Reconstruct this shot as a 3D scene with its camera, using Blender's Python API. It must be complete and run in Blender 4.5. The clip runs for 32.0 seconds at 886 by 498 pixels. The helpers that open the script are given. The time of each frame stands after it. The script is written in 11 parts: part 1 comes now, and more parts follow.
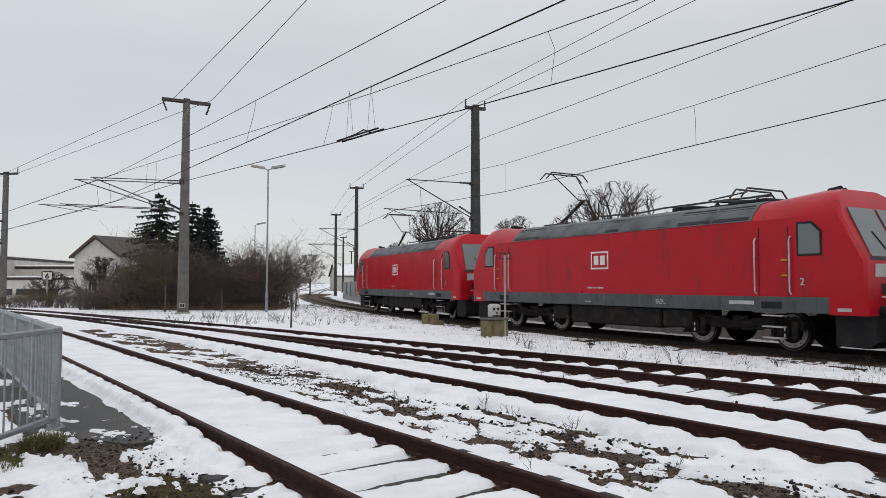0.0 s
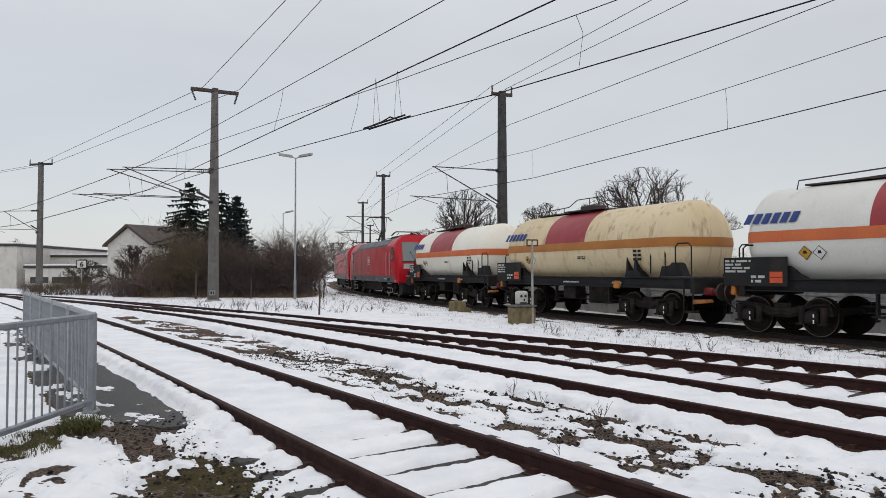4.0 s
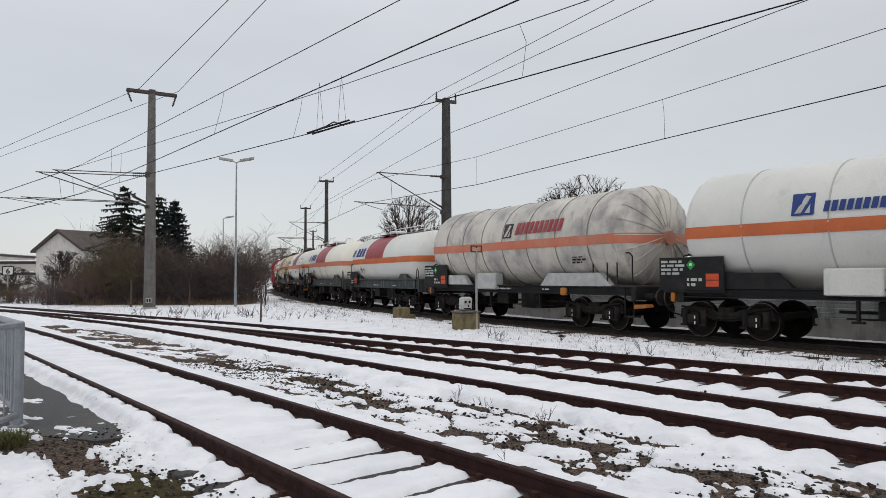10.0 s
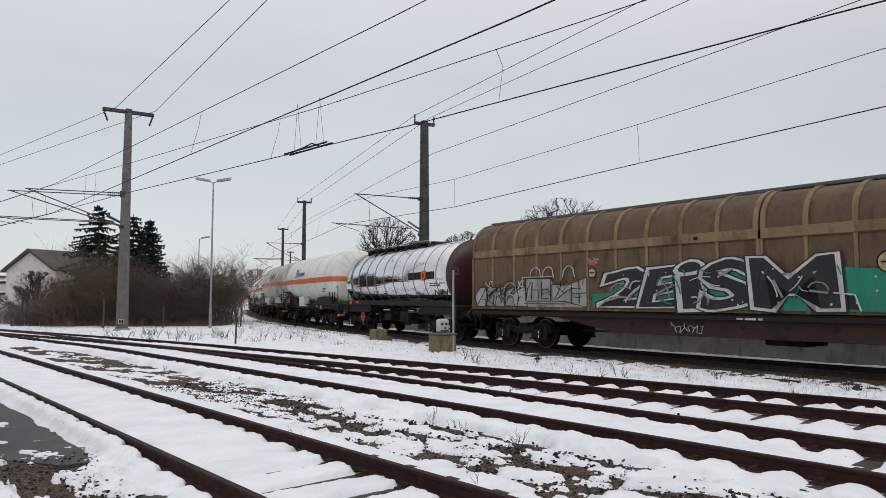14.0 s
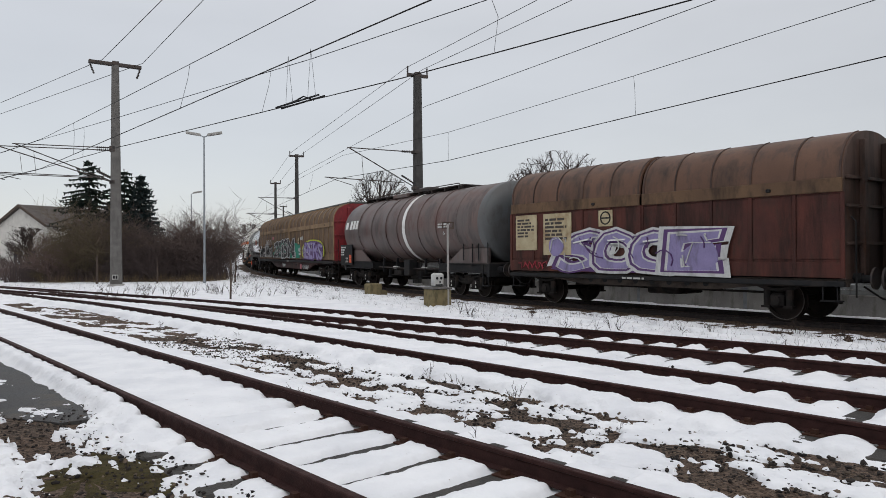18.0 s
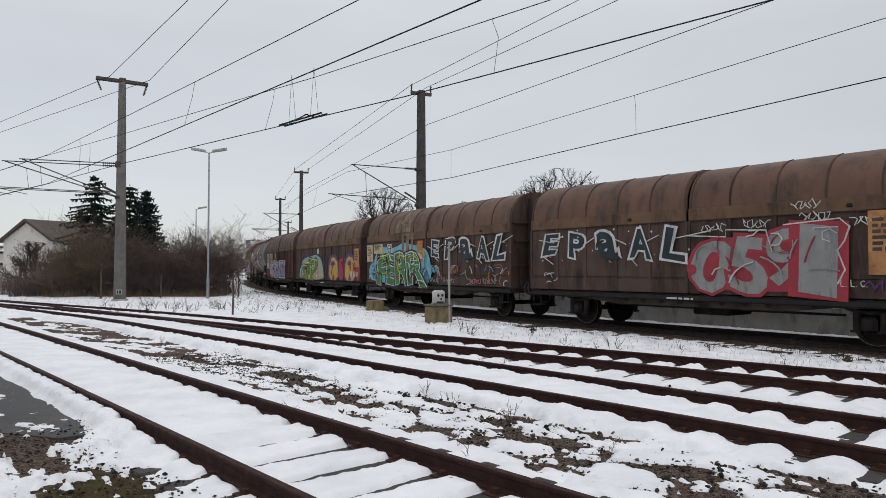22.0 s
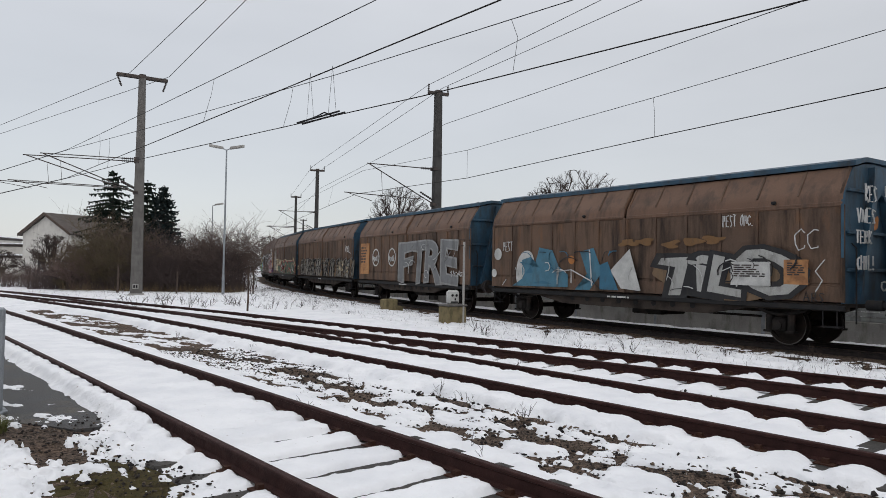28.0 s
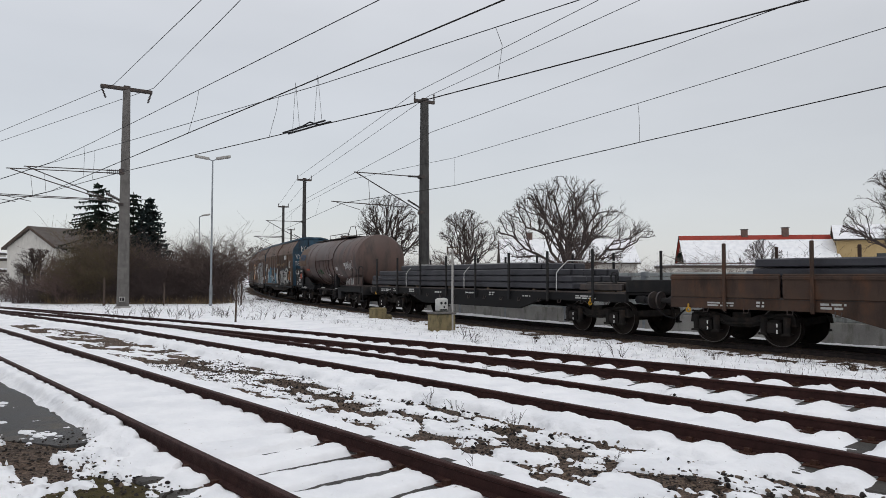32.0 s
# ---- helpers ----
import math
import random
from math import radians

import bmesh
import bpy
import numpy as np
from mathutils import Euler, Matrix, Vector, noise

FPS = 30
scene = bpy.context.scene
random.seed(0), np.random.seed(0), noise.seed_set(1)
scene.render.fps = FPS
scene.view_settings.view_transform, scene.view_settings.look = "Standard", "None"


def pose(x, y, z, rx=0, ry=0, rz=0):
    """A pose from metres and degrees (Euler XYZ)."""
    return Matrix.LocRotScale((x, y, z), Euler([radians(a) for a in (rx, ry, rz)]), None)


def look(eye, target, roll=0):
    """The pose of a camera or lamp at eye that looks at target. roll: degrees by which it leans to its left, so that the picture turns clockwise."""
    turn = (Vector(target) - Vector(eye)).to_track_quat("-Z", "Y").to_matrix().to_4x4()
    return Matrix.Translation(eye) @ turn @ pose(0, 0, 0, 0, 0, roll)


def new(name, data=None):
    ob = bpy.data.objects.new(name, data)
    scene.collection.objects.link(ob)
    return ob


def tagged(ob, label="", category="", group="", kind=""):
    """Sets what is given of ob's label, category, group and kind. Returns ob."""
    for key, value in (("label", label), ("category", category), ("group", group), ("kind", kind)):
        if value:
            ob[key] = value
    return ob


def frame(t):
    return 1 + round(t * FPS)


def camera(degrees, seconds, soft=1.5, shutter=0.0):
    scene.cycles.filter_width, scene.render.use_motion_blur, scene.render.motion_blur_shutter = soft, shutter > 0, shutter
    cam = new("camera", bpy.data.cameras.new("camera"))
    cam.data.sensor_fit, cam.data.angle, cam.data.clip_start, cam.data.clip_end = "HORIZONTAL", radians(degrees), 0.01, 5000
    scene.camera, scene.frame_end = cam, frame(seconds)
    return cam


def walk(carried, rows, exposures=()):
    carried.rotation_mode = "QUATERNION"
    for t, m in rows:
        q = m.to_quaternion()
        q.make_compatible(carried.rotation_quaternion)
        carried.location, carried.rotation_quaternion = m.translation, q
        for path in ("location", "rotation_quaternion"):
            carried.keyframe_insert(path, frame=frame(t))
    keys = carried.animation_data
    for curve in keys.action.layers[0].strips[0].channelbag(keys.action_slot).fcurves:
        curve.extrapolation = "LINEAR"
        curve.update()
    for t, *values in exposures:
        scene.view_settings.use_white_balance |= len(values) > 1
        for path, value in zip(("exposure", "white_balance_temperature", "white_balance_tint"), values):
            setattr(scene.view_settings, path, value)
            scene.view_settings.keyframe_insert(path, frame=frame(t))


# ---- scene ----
# camera: held by hand beside the tracks
cam = camera(64.0, 32.0, soft=0.6)
PATH = [
    (0, (0.000, 0.000, 1.580), (0.000, 9.988, 2.068), 0.00),
    (0.5, (0.001, 0.021, 1.581), (-0.141, 10.007, 2.082), 0.29),
    (1, (-0.018, 0.022, 1.580), (-0.155, 10.004, 2.159), 0.09),
    (1.5, (-0.020, 0.026, 1.568), (-0.297, 10.008, 2.103), -0.14),
    (2, (-0.023, 0.027, 1.568), (-0.218, 10.018, 1.959), 0.01),
    (2.5, (-0.034, 0.067, 1.567), (-0.296, 10.058, 1.902), 0.17),
    (4.5, (-0.008, 0.007, 1.561), (-0.482, 9.991, 1.878), -0.66),
    (5, (-0.030, 0.022, 1.575), (-0.591, 10.000, 1.935), -1.35),
    (5.5, (-0.041, 0.016, 1.558), (-0.464, 9.998, 1.971), -0.06),
    (6, (-0.024, -0.000, 1.548), (-0.209, 9.997, 1.681), 0.20),
    (6.5, (-0.041, 0.025, 1.565), (-0.064, 10.015, 2.011), -0.26),
    (7, (-0.054, 0.030, 1.562), (-0.099, 10.021, 1.978), 0.02),
    (7.5, (-0.057, 0.039, 1.560), (-0.157, 10.030, 1.971), 0.22),
    (8, (-0.043, 0.051, 1.562), (-0.073, 10.045, 1.915), 0.16),
    (8.5, (-0.044, 0.037, 1.559), (-0.018, 10.030, 1.922), -0.08),
    (9, (-0.040, 0.028, 1.552), (0.139, 10.023, 1.811), -0.20),
    (9.5, (-0.024, 0.030, 1.572), (0.299, 10.021, 1.853), -0.24),
    (10, (-0.028, 0.036, 1.560), (0.388, 10.020, 1.959), -0.23),
    (10.5, (-0.007, 0.011, 1.564), (0.839, 9.965, 2.020), -0.48),
    (11, (-0.005, 0.024, 1.545), (1.097, 9.957, 1.882), -0.15),
    (11.5, (-0.022, 0.035, 1.565), (1.028, 9.975, 1.860), -0.12),
    (12, (-0.026, 0.038, 1.565), (1.025, 9.976, 1.933), 0.15),
    (12.5, (-0.034, 0.037, 1.561), (0.873, 9.988, 1.956), 0.33),
    (13, (-0.041, 0.028, 1.573), (0.667, 9.988, 2.128), 0.07),
    (13.5, (-0.027, 0.030, 1.567), (0.610, 9.994, 2.129), -0.62),
    (14, (0.008, 0.002, 1.566), (0.729, 9.951, 2.270), -0.01),
    (14.5, (0.008, 0.024, 1.569), (1.123, 9.941, 2.221), 1.29),
    (16.5, (-0.025, 0.054, 1.596), (1.383, 9.954, 1.723), 0.33),
    (17, (-0.038, 0.069, 1.591), (1.028, 10.012, 1.625), -0.46),
    (17.5, (-0.029, 0.066, 1.595), (0.868, 10.026, 1.692), -0.25),
    (18, (-0.021, 0.067, 1.598), (0.791, 10.034, 1.645), -0.35),
    (18.5, (-0.014, 0.056, 1.611), (0.789, 10.023, 1.765), -0.45),
    (19, (0.032, 0.024, 1.608), (0.761, 9.996, 1.773), -0.43),
    (19.5, (0.068, -0.005, 1.615), (0.810, 9.966, 1.782), -0.15),
    (20, (0.088, -0.012, 1.608), (0.686, 9.970, 1.654), -0.55),
    (20.5, (0.091, -0.008, 1.612), (0.835, 9.962, 1.806), 0.27),
    (21, (0.075, -0.013, 1.617), (0.755, 9.961, 1.869), -0.00),
    (21.5, (0.071, -0.008, 1.620), (0.794, 9.963, 1.878), 0.03),
    (22, (0.077, -0.009, 1.620), (0.825, 9.959, 1.899), -0.01),
    (22.5, (0.079, -0.011, 1.612), (0.833, 9.957, 1.864), 0.14),
    (23, (0.078, 0.008, 1.622), (0.730, 9.984, 1.854), 0.28),
    (23.5, (0.074, -0.001, 1.624), (0.854, 9.962, 1.976), 0.10),
    (24, (0.073, -0.009, 1.618), (0.969, 9.944, 2.005), 0.27),
    (24.5, (0.077, -0.000, 1.625), (0.901, 9.960, 1.949), 0.15),
    (25, (0.074, -0.014, 1.621), (0.981, 9.939, 1.964), 0.42),
    (25.5, (0.074, -0.005, 1.616), (0.967, 9.947, 2.007), 0.82),
    (27.5, (0.059, -0.009, 1.613), (0.736, 9.959, 2.037), 1.03),
    (28, (0.045, 0.006, 1.610), (0.596, 9.987, 1.891), 0.99),
    (28.5, (0.032, 0.001, 1.616), (0.528, 9.979, 2.041), 1.01),
    (29, (0.032, -0.000, 1.607), (0.618, 9.972, 2.071), 0.92),
    (29.5, (0.032, 0.005, 1.610), (0.697, 9.972, 2.061), 0.87),
    (30, (0.037, -0.023, 1.612), (0.685, 9.942, 2.142), 0.73),
    (30.5, (0.035, 0.002, 1.614), (0.614, 9.978, 1.998), 0.49),
    (31, (0.051, 0.002, 1.612), (0.893, 9.958, 2.016), 0.05),
    (31.5, (0.053, 0.011, 1.603), (0.800, 9.974, 2.008), -0.02),
    (32, (0.061, 0.015, 1.620), (0.771, 9.982, 2.008), 0.09),
]
walk(cam, [(t, look(eye, target, roll)) for t, eye, target, roll in PATH])

# overcast winter light
world = bpy.data.worlds.new("overcast")
scene.world = world
world.use_nodes = True
wn, wl = world.node_tree.nodes, world.node_tree.links
wn.clear()
w_out = wn.new("ShaderNodeOutputWorld")
w_bg = wn.new("ShaderNodeBackground")
w_sky = wn.new("ShaderNodeTexSky")
w_sky.sky_type, w_sky.sun_disc = "NISHITA", False
w_sky.sun_elevation, w_sky.sun_rotation = radians(32), radians(150)
w_co = wn.new("ShaderNodeTexCoord")
w_sep = wn.new("ShaderNodeSeparateXYZ")
w_ramp = wn.new("ShaderNodeValToRGB")           # cloud deck: brighter towards the zenith
w_ramp.color_ramp.elements[0].position, w_ramp.color_ramp.elements[0].color = 0.0, (0.82, 0.83, 0.855, 1)
w_ramp.color_ramp.elements[1].position, w_ramp.color_ramp.elements[1].color = 0.75, (1.42, 1.425, 1.46, 1)
w_e = w_ramp.color_ramp.elements.new(0.3)
w_e.color = (0.84, 0.85, 0.875, 1)
w_map = wn.new("ShaderNodeMapping")
w_map.inputs["Scale"].default_value = (1.1, 1.1, 3.2)
w_noise = wn.new("ShaderNodeTexNoise")
w_noise.inputs["Scale"].default_value, w_noise.inputs["Detail"].default_value = 2.2, 5
w_cr = wn.new("ShaderNodeMapRange")
w_cr.inputs["To Min"].default_value, w_cr.inputs["To Max"].default_value = 0.86, 1.12
w_mul = wn.new("ShaderNodeVectorMath")
w_mul.operation = "SCALE"
w_mix = wn.new("ShaderNodeMix")
w_mix.data_type = "RGBA"
w_mix.inputs["Factor"].default_value = 0.03
wl.new(w_co.outputs["Generated"], w_sep.inputs[0])
wl.new(w_sep.outputs["Z"], w_ramp.inputs[0])
wl.new(w_co.outputs["Generated"], w_map.inputs[0])
wl.new(w_map.outputs[0], w_noise.inputs["Vector"])
wl.new(w_noise.outputs[0], w_cr.inputs["Value"])
wl.new(w_ramp.outputs[0], w_mul.inputs[0])
wl.new(w_cr.outputs[0], w_mul.inputs["Scale"])
wl.new(w_mul.outputs[0], w_mix.inputs["A"])
wl.new(w_sky.outputs[0], w_mix.inputs["B"])
wl.new(w_mix.outputs["Result"], w_bg.inputs[0])
wl.new(w_bg.outputs[0], w_out.inputs[0])
w_bg.inputs[1].default_value = 0.70
sun = new("sun", bpy.data.lights.new("sun", "SUN"))
sun.data.energy, sun.data.angle, sun.data.color = 0.35, radians(25), (1.0, 0.97, 0.93)
sun.matrix_world = look((0, 0, 0), (-0.42, 0.72, -0.55))
scene.view_settings.exposure = 0.0

# ---- mesh helpers ----
class Geo:
    """Vertices and faces of one mesh."""

    def __init__(self):
        self.v, self.f = [], []

    def add(self, verts, faces):
        k = len(self.v)
        self.v += [tuple(p) for p in verts]
        self.f += [tuple(i + k for i in q) for q in faces]
        return self

    def box(self, x0, x1, y0, y1, z0, z1):
        return self.add([(x, y, z) for x in (x0, x1) for y in (y0, y1) for z in (z0, z1)],
                        [(0, 1, 3, 2), (4, 6, 7, 5), (0, 4, 5, 1), (2, 3, 7, 6), (0, 2, 6, 4), (1, 5, 7, 3)])

    def rbox(self, x0, x1, y0, y1, z0, z1, b):
        """A box with chamfered edges."""
        cx, cy, cz = (x0 + x1) / 2, (y0 + y1) / 2, (z0 + z1) / 2
        hx, hy, hz = abs(x1 - x0) / 2, abs(y1 - y0) / 2, abs(z1 - z0) / 2
        b = min(b, hx * 0.9, hy * 0.9, hz * 0.9)
        rings = []
        for z, i in ((-hz, b), (-hz + b, 0), (hz - b, 0), (hz, b)):
            ax, ay = hx - i, hy - i
            c = b * 0.9
            rings.append([(cx + px, cy + py, cz + z) for px, py in ((ax - c, -ay), (ax, -ay + c), (ax, ay - c), (ax - c, ay), (-ax + c, ay), (-ax, ay - c), (-ax, -ay + c), (-ax + c, -ay))])
        return self.loft(rings, True, True)

    def loft(self, rings, cap0=False, cap1=False, closed=True):
        n = len(rings[0])
        verts = [p for r in rings for p in r]
        faces = []
        m = n if closed else n - 1
        for k in range(len(rings) - 1):
            for i in range(m):
                j = (i + 1) % n
                faces.append((k * n + i, k * n + j, (k + 1) * n + j, (k + 1) * n + i))
        if cap0:
            faces.append(tuple(range(n - 1, -1, -1)))
        if cap1:
            faces.append(tuple(range((len(rings) - 1) * n, len(rings) * n)))
        return self.add(verts, faces)

    def tube(self, pts, r, n=6, r1=None, caps=True):
        """A tube through points; r to r1."""
        pts = [Vector(p) for p in pts]
        rings = []
        last = None
        for i, p in enumerate(pts):
            d = (pts[min(i + 1, len(pts) - 1)] - pts[max(i - 1, 0)])
            d = d.normalized() if d.length > 1e-9 else Vector((0, 0, 1))
            if last is None:
                u = d.orthogonal().normalized()
            else:
                u = (last - d * last.dot(d))
                u = u.normalized() if u.length > 1e-6 else d.orthogonal().normalized()
            last = u
            w = d.cross(u)
            k = i / max(1, len(pts) - 1)
            rr = r if r1 is None else r + (r1 - r) * k
            rings.append([p + (u * math.cos(2 * math.pi * j / n) + w * math.sin(2 * math.pi * j / n)) * rr for j in range(n)])
        return self.loft(rings, caps, caps)

    def lathe(self, prof, n=32, a0=0.0, a1=360.0, zc=0.0, cap=False):
        """Turns (x, r) round the x axis at height zc; angle 0 is +y, 90 is up."""
        full = abs(a1 - a0) >= 359.9
        m = n if full else n + 1
        rings = []
        for x, r in prof:
            rings.append([(x, r * math.cos(radians(a0 + (a1 - a0) * j / n)), zc + r * math.sin(radians(a0 + (a1 - a0) * j / n))) for j in range(m)])
        return self.loft(rings, cap, cap, closed=full)

    def disc(self, c, axis, r, t, n=20, hole=0.0):
        """A round plate at c, thickness t along axis 'x', 'y' or 'z'."""
        c = Vector(c)
        ax = {"x": (1, 2, 0), "y": (2, 0, 1), "z": (0, 1, 2)}[axis]
        rings = []
        for rad, d in (((hole, -t / 2), (r, -t / 2), (r, t / 2), (hole, t / 2)) if hole else ((r, -t / 2), (r, t / 2))):
            ring = []
            for j in range(n):
                p = [0, 0, 0]
                p[ax[0]], p[ax[1]], p[ax[2]] = rad * math.cos(2 * math.pi * j / n), rad * math.sin(2 * math.pi * j / n), d
                ring.append(tuple(c + Vector(p)))
            rings.append(ring)
        if hole:
            rings.append(rings[0])
        return self.loft(rings, not hole, not hole)

    def prism(self, poly, x0, x1):
        """A (y, z) outline pushed from x0 to x1."""
        return self.loft([[(x0, y, z) for y, z in poly], [(x1, y, z) for y, z in poly]], True, True)

    def plate(self, poly, y0, y1):
        """An (x, z) outline pushed from y0 to y1."""
        return self.loft([[(x, y0, z) for x, z in poly], [(x, y1, z) for x, z in poly]], True, True)

    def mesh(self, name, mat=None, smooth=35):
        me = bpy.data.meshes.new(name)
        me.from_pydata(self.v, [], self.f)
        if smooth:
            me.polygons.foreach_set("use_smooth", [True] * len(me.polygons))
            me.set_sharp_from_angle(angle=radians(smooth))
        if mat:
            me.materials.append(mat)
        me.update()
        return me


def part(name, geo, mat, parent=None, label="", smooth=35):
    ob = new(name, geo.mesh(name, mat, smooth) if isinstance(geo, Geo) else geo)
    ob.parent = parent
    if label:
        ob["label"] = label
    return ob


def thing(name, label, category, m=None, group="", kind=""):
    ob = tagged(new(name), label, category, group, kind)
    if m is not None:
        ob.matrix_basis = m
    return ob


# ---- materials ----
def mat_new(name):
    m = bpy.data.materials.new(name)
    m.use_nodes = True
    nt = m.node_tree
    b = next(n for n in nt.nodes if n.type == "BSDF_PRINCIPLED")
    return m, nt, b


def rgb(c):
    return (*c, 1.0)


def surf(name, base, other=None, rough=0.6, metal=0.0, scale=4.0, fine=60.0, bump=0.15, dirt=None, dirt_scale=1.5, dirt_amount=0.5, streak=1.0, rough_var=0.12, contrast=(0.35, 0.7), grime=None):
    """A surface: two tones at a coarse scale, grain at a fine one, dirt in patches (streak: how far it is drawn out in height), relief."""
    m, nt, b = mat_new(name)
    nn, ln = nt.nodes.new, nt.links.new
    co = nn("ShaderNodeTexCoord")
    other = other or tuple(c * 0.8 for c in base)
    n1 = nn("ShaderNodeTexNoise")
    n1.inputs["Scale"].default_value, n1.inputs["Detail"].default_value = scale, 6
    ln(co.outputs["Object"], n1.inputs["Vector"])
    r1 = nn("ShaderNodeMapRange")
    r1.inputs["From Min"].default_value, r1.inputs["From Max"].default_value = contrast
    ln(n1.outputs[0], r1.inputs["Value"])
    mx = nn("ShaderNodeMix")
    mx.data_type = "RGBA"
    mx.inputs["A"].default_value, mx.inputs["B"].default_value = rgb(base), rgb(other)
    ln(r1.outputs[0], mx.inputs["Factor"])
    col = mx.outputs["Result"]
    n2 = nn("ShaderNodeTexNoise")
    n2.inputs["Scale"].default_value, n2.inputs["Detail"].default_value = fine, 4
    ln(co.outputs["Object"], n2.inputs["Vector"])
    if dirt:
        mp = nn("ShaderNodeMapping")
        mp.inputs["Scale"].default_value = (1, 1, 1 / streak)
        ln(co.outputs["Object"], mp.inputs[0])
        n3 = nn("ShaderNodeTexNoise")
        n3.inputs["Scale"].default_value, n3.inputs["Detail"].default_value, n3.inputs["Roughness"].default_value = dirt_scale * (streak if streak > 1 else 1), 8, 0.62
        ln(mp.outputs[0], n3.inputs["Vector"])
        r3 = nn("ShaderNodeMapRange")
        r3.inputs["From Min"].default_value, r3.inputs["From Max"].default_value = 0.62 - 0.25 * dirt_amount, 0.75 - 0.2 * dirt_amount
        ln(n3.outputs[0], r3.inputs["Value"])
        dk = nn("ShaderNodeMath")
        dk.operation = "MULTIPLY"
        dk.inputs[1].default_value = min(1.0, 0.55 + dirt_amount * 0.4)
        ln(r3.outputs[0], dk.inputs[0])
        m3 = nn("ShaderNodeMix")
        m3.data_type = "RGBA"
        m3.inputs["B"].default_value = rgb(dirt)
        ln(dk.outputs[0], m3.inputs["Factor"])
        ln(col, m3.inputs["A"])
        col = m3.outputs["Result"]
    if grime:                                       # dark soot, drawn out in height
        gc, gscale, glo, ghi, gz = grime
        mp = nn("ShaderNodeMapping")
        mp.inputs["Scale"].default_value = (gscale, gscale, gscale * gz)
        mp.inputs["Location"].default_value = (3.7, 1.3, 5.1)
        ln(co.outputs["Object"], mp.inputs[0])
        n4 = nn("ShaderNodeTexNoise")
        n4.inputs["Scale"].default_value, n4.inputs["Detail"].default_value, n4.inputs["Roughness"].default_value = 1.0, 9, 0.66
        ln(mp.outputs[0], n4.inputs["Vector"])
        r4 = nn("ShaderNodeMapRange")
        r4.inputs["From Min"].default_value, r4.inputs["From Max"].default_value, r4.inputs["To Max"].default_value = glo, ghi, 0.85
        ln(n4.outputs[0], r4.inputs["Value"])
        m4 = nn("ShaderNodeMix")
        m4.data_type = "RGBA"
        m4.inputs["B"].default_value = rgb(gc)
        ln(r4.outputs[0], m4.inputs["Factor"])
        ln(col, m4.inputs["A"])
        col = m4.outputs["Result"]
    g = nn("ShaderNodeMix")
    g.data_type, g.blend_type = "RGBA", "MULTIPLY"
    g.inputs["Factor"].default_value = 0.35
    ln(col, g.inputs["A"])
    ln(n2.outputs[0], g.inputs["B"])
    lift = nn("ShaderNodeMix")
    lift.data_type, lift.blend_type = "RGBA", "MULTIPLY"
    lift.inputs["Factor"].default_value = 1.0
    lift.inputs["B"].default_value = (1.2, 1.2, 1.2, 1)
    ln(g.outputs["Result"], lift.inputs["A"])
    ln(lift.outputs["Result"], b.inputs["Base Color"])
    rr = nn("ShaderNodeMapRange")
    rr.inputs["To Min"].default_value, rr.inputs["To Max"].default_value = max(0.02, rough - rough_var), min(1, rough + rough_var)
    ln(n1.outputs[0], rr.inputs["Value"])
    ln(rr.outputs[0], b.inputs["Roughness"])
    b.inputs["Metallic"].default_value = metal
    b.inputs["Specular IOR Level"].default_value = 0.5 if rough < 0.5 else (0.3 if rough < 0.62 else 0.14)
    if bump:
        bp = nn("ShaderNodeBump")
        bp.inputs["Strength"].default_value, bp.inputs["Distance"].default_value = bump, 0.02
        ln(n2.outputs[0], bp.inputs["Height"])
        ln(bp.outputs[0], b.inputs["Normal"])
    return m


M_RUST_RAIL = surf("rail_rust", (0.049, 0.022, 0.0195), (0.031, 0.015, 0.014), 0.7, 0.25, 9, 90, 0.3)
M_RAIL_BRIGHT = surf("rail_polished", (0.45, 0.43, 0.42), (0.3, 0.28, 0.27), 0.35, 0.9, 9, 90, 0.1)
M_RAIL_DARK = surf("rail_oily", (0.03, 0.022, 0.02), (0.016, 0.012, 0.012), 0.6, 0.3, 9, 90, 0.3)
M_SLEEPER = surf("sleeper_wood", (0.038, 0.036, 0.034), (0.07, 0.064, 0.058), 0.65, 0, 6, 45, 0.5)
M_FASTEN = surf("fastening", (0.07, 0.035, 0.025), None, 0.7, 0.4, 8, 80, 0.3)
M_CONCRETE = surf("mast_concrete", (0.145, 0.137, 0.13), (0.10, 0.095, 0.09), 0.85, 0, 2.5, 70, 0.3, (0.09, 0.085, 0.08), 1.2, 0.45, 4)
M_CONCRETE_D = surf("mast_concrete_dark", (0.072, 0.07, 0.068), (0.05, 0.048, 0.047), 0.85, 0, 2.5, 70, 0.3, (0.03, 0.03, 0.03), 1.2, 0.45, 4)
M_CONCRETE_L = surf("concrete_light", (0.36, 0.35, 0.33), (0.27, 0.26, 0.25), 0.85, 0, 2, 60, 0.3, (0.13, 0.13, 0.11), 1.0, 0.4, 3)
M_PANEL = surf("barrier_panel", (0.40, 0.42, 0.42), (0.33, 0.35, 0.35), 0.7, 0, 1.5, 40, 0.2, (0.18, 0.19, 0.18), 1.0, 0.4, 4)
M_STEEL_DK = surf("steel_dark", (0.05, 0.045, 0.045), (0.09, 0.07, 0.06), 0.6, 0.5, 6, 70, 0.2)
M_GALV = surf("galvanised", (0.30, 0.32, 0.34), (0.22, 0.24, 0.26), 0.5, 0.55, 7, 60, 0.15, (0.12, 0.12, 0.12), 3, 0.3)
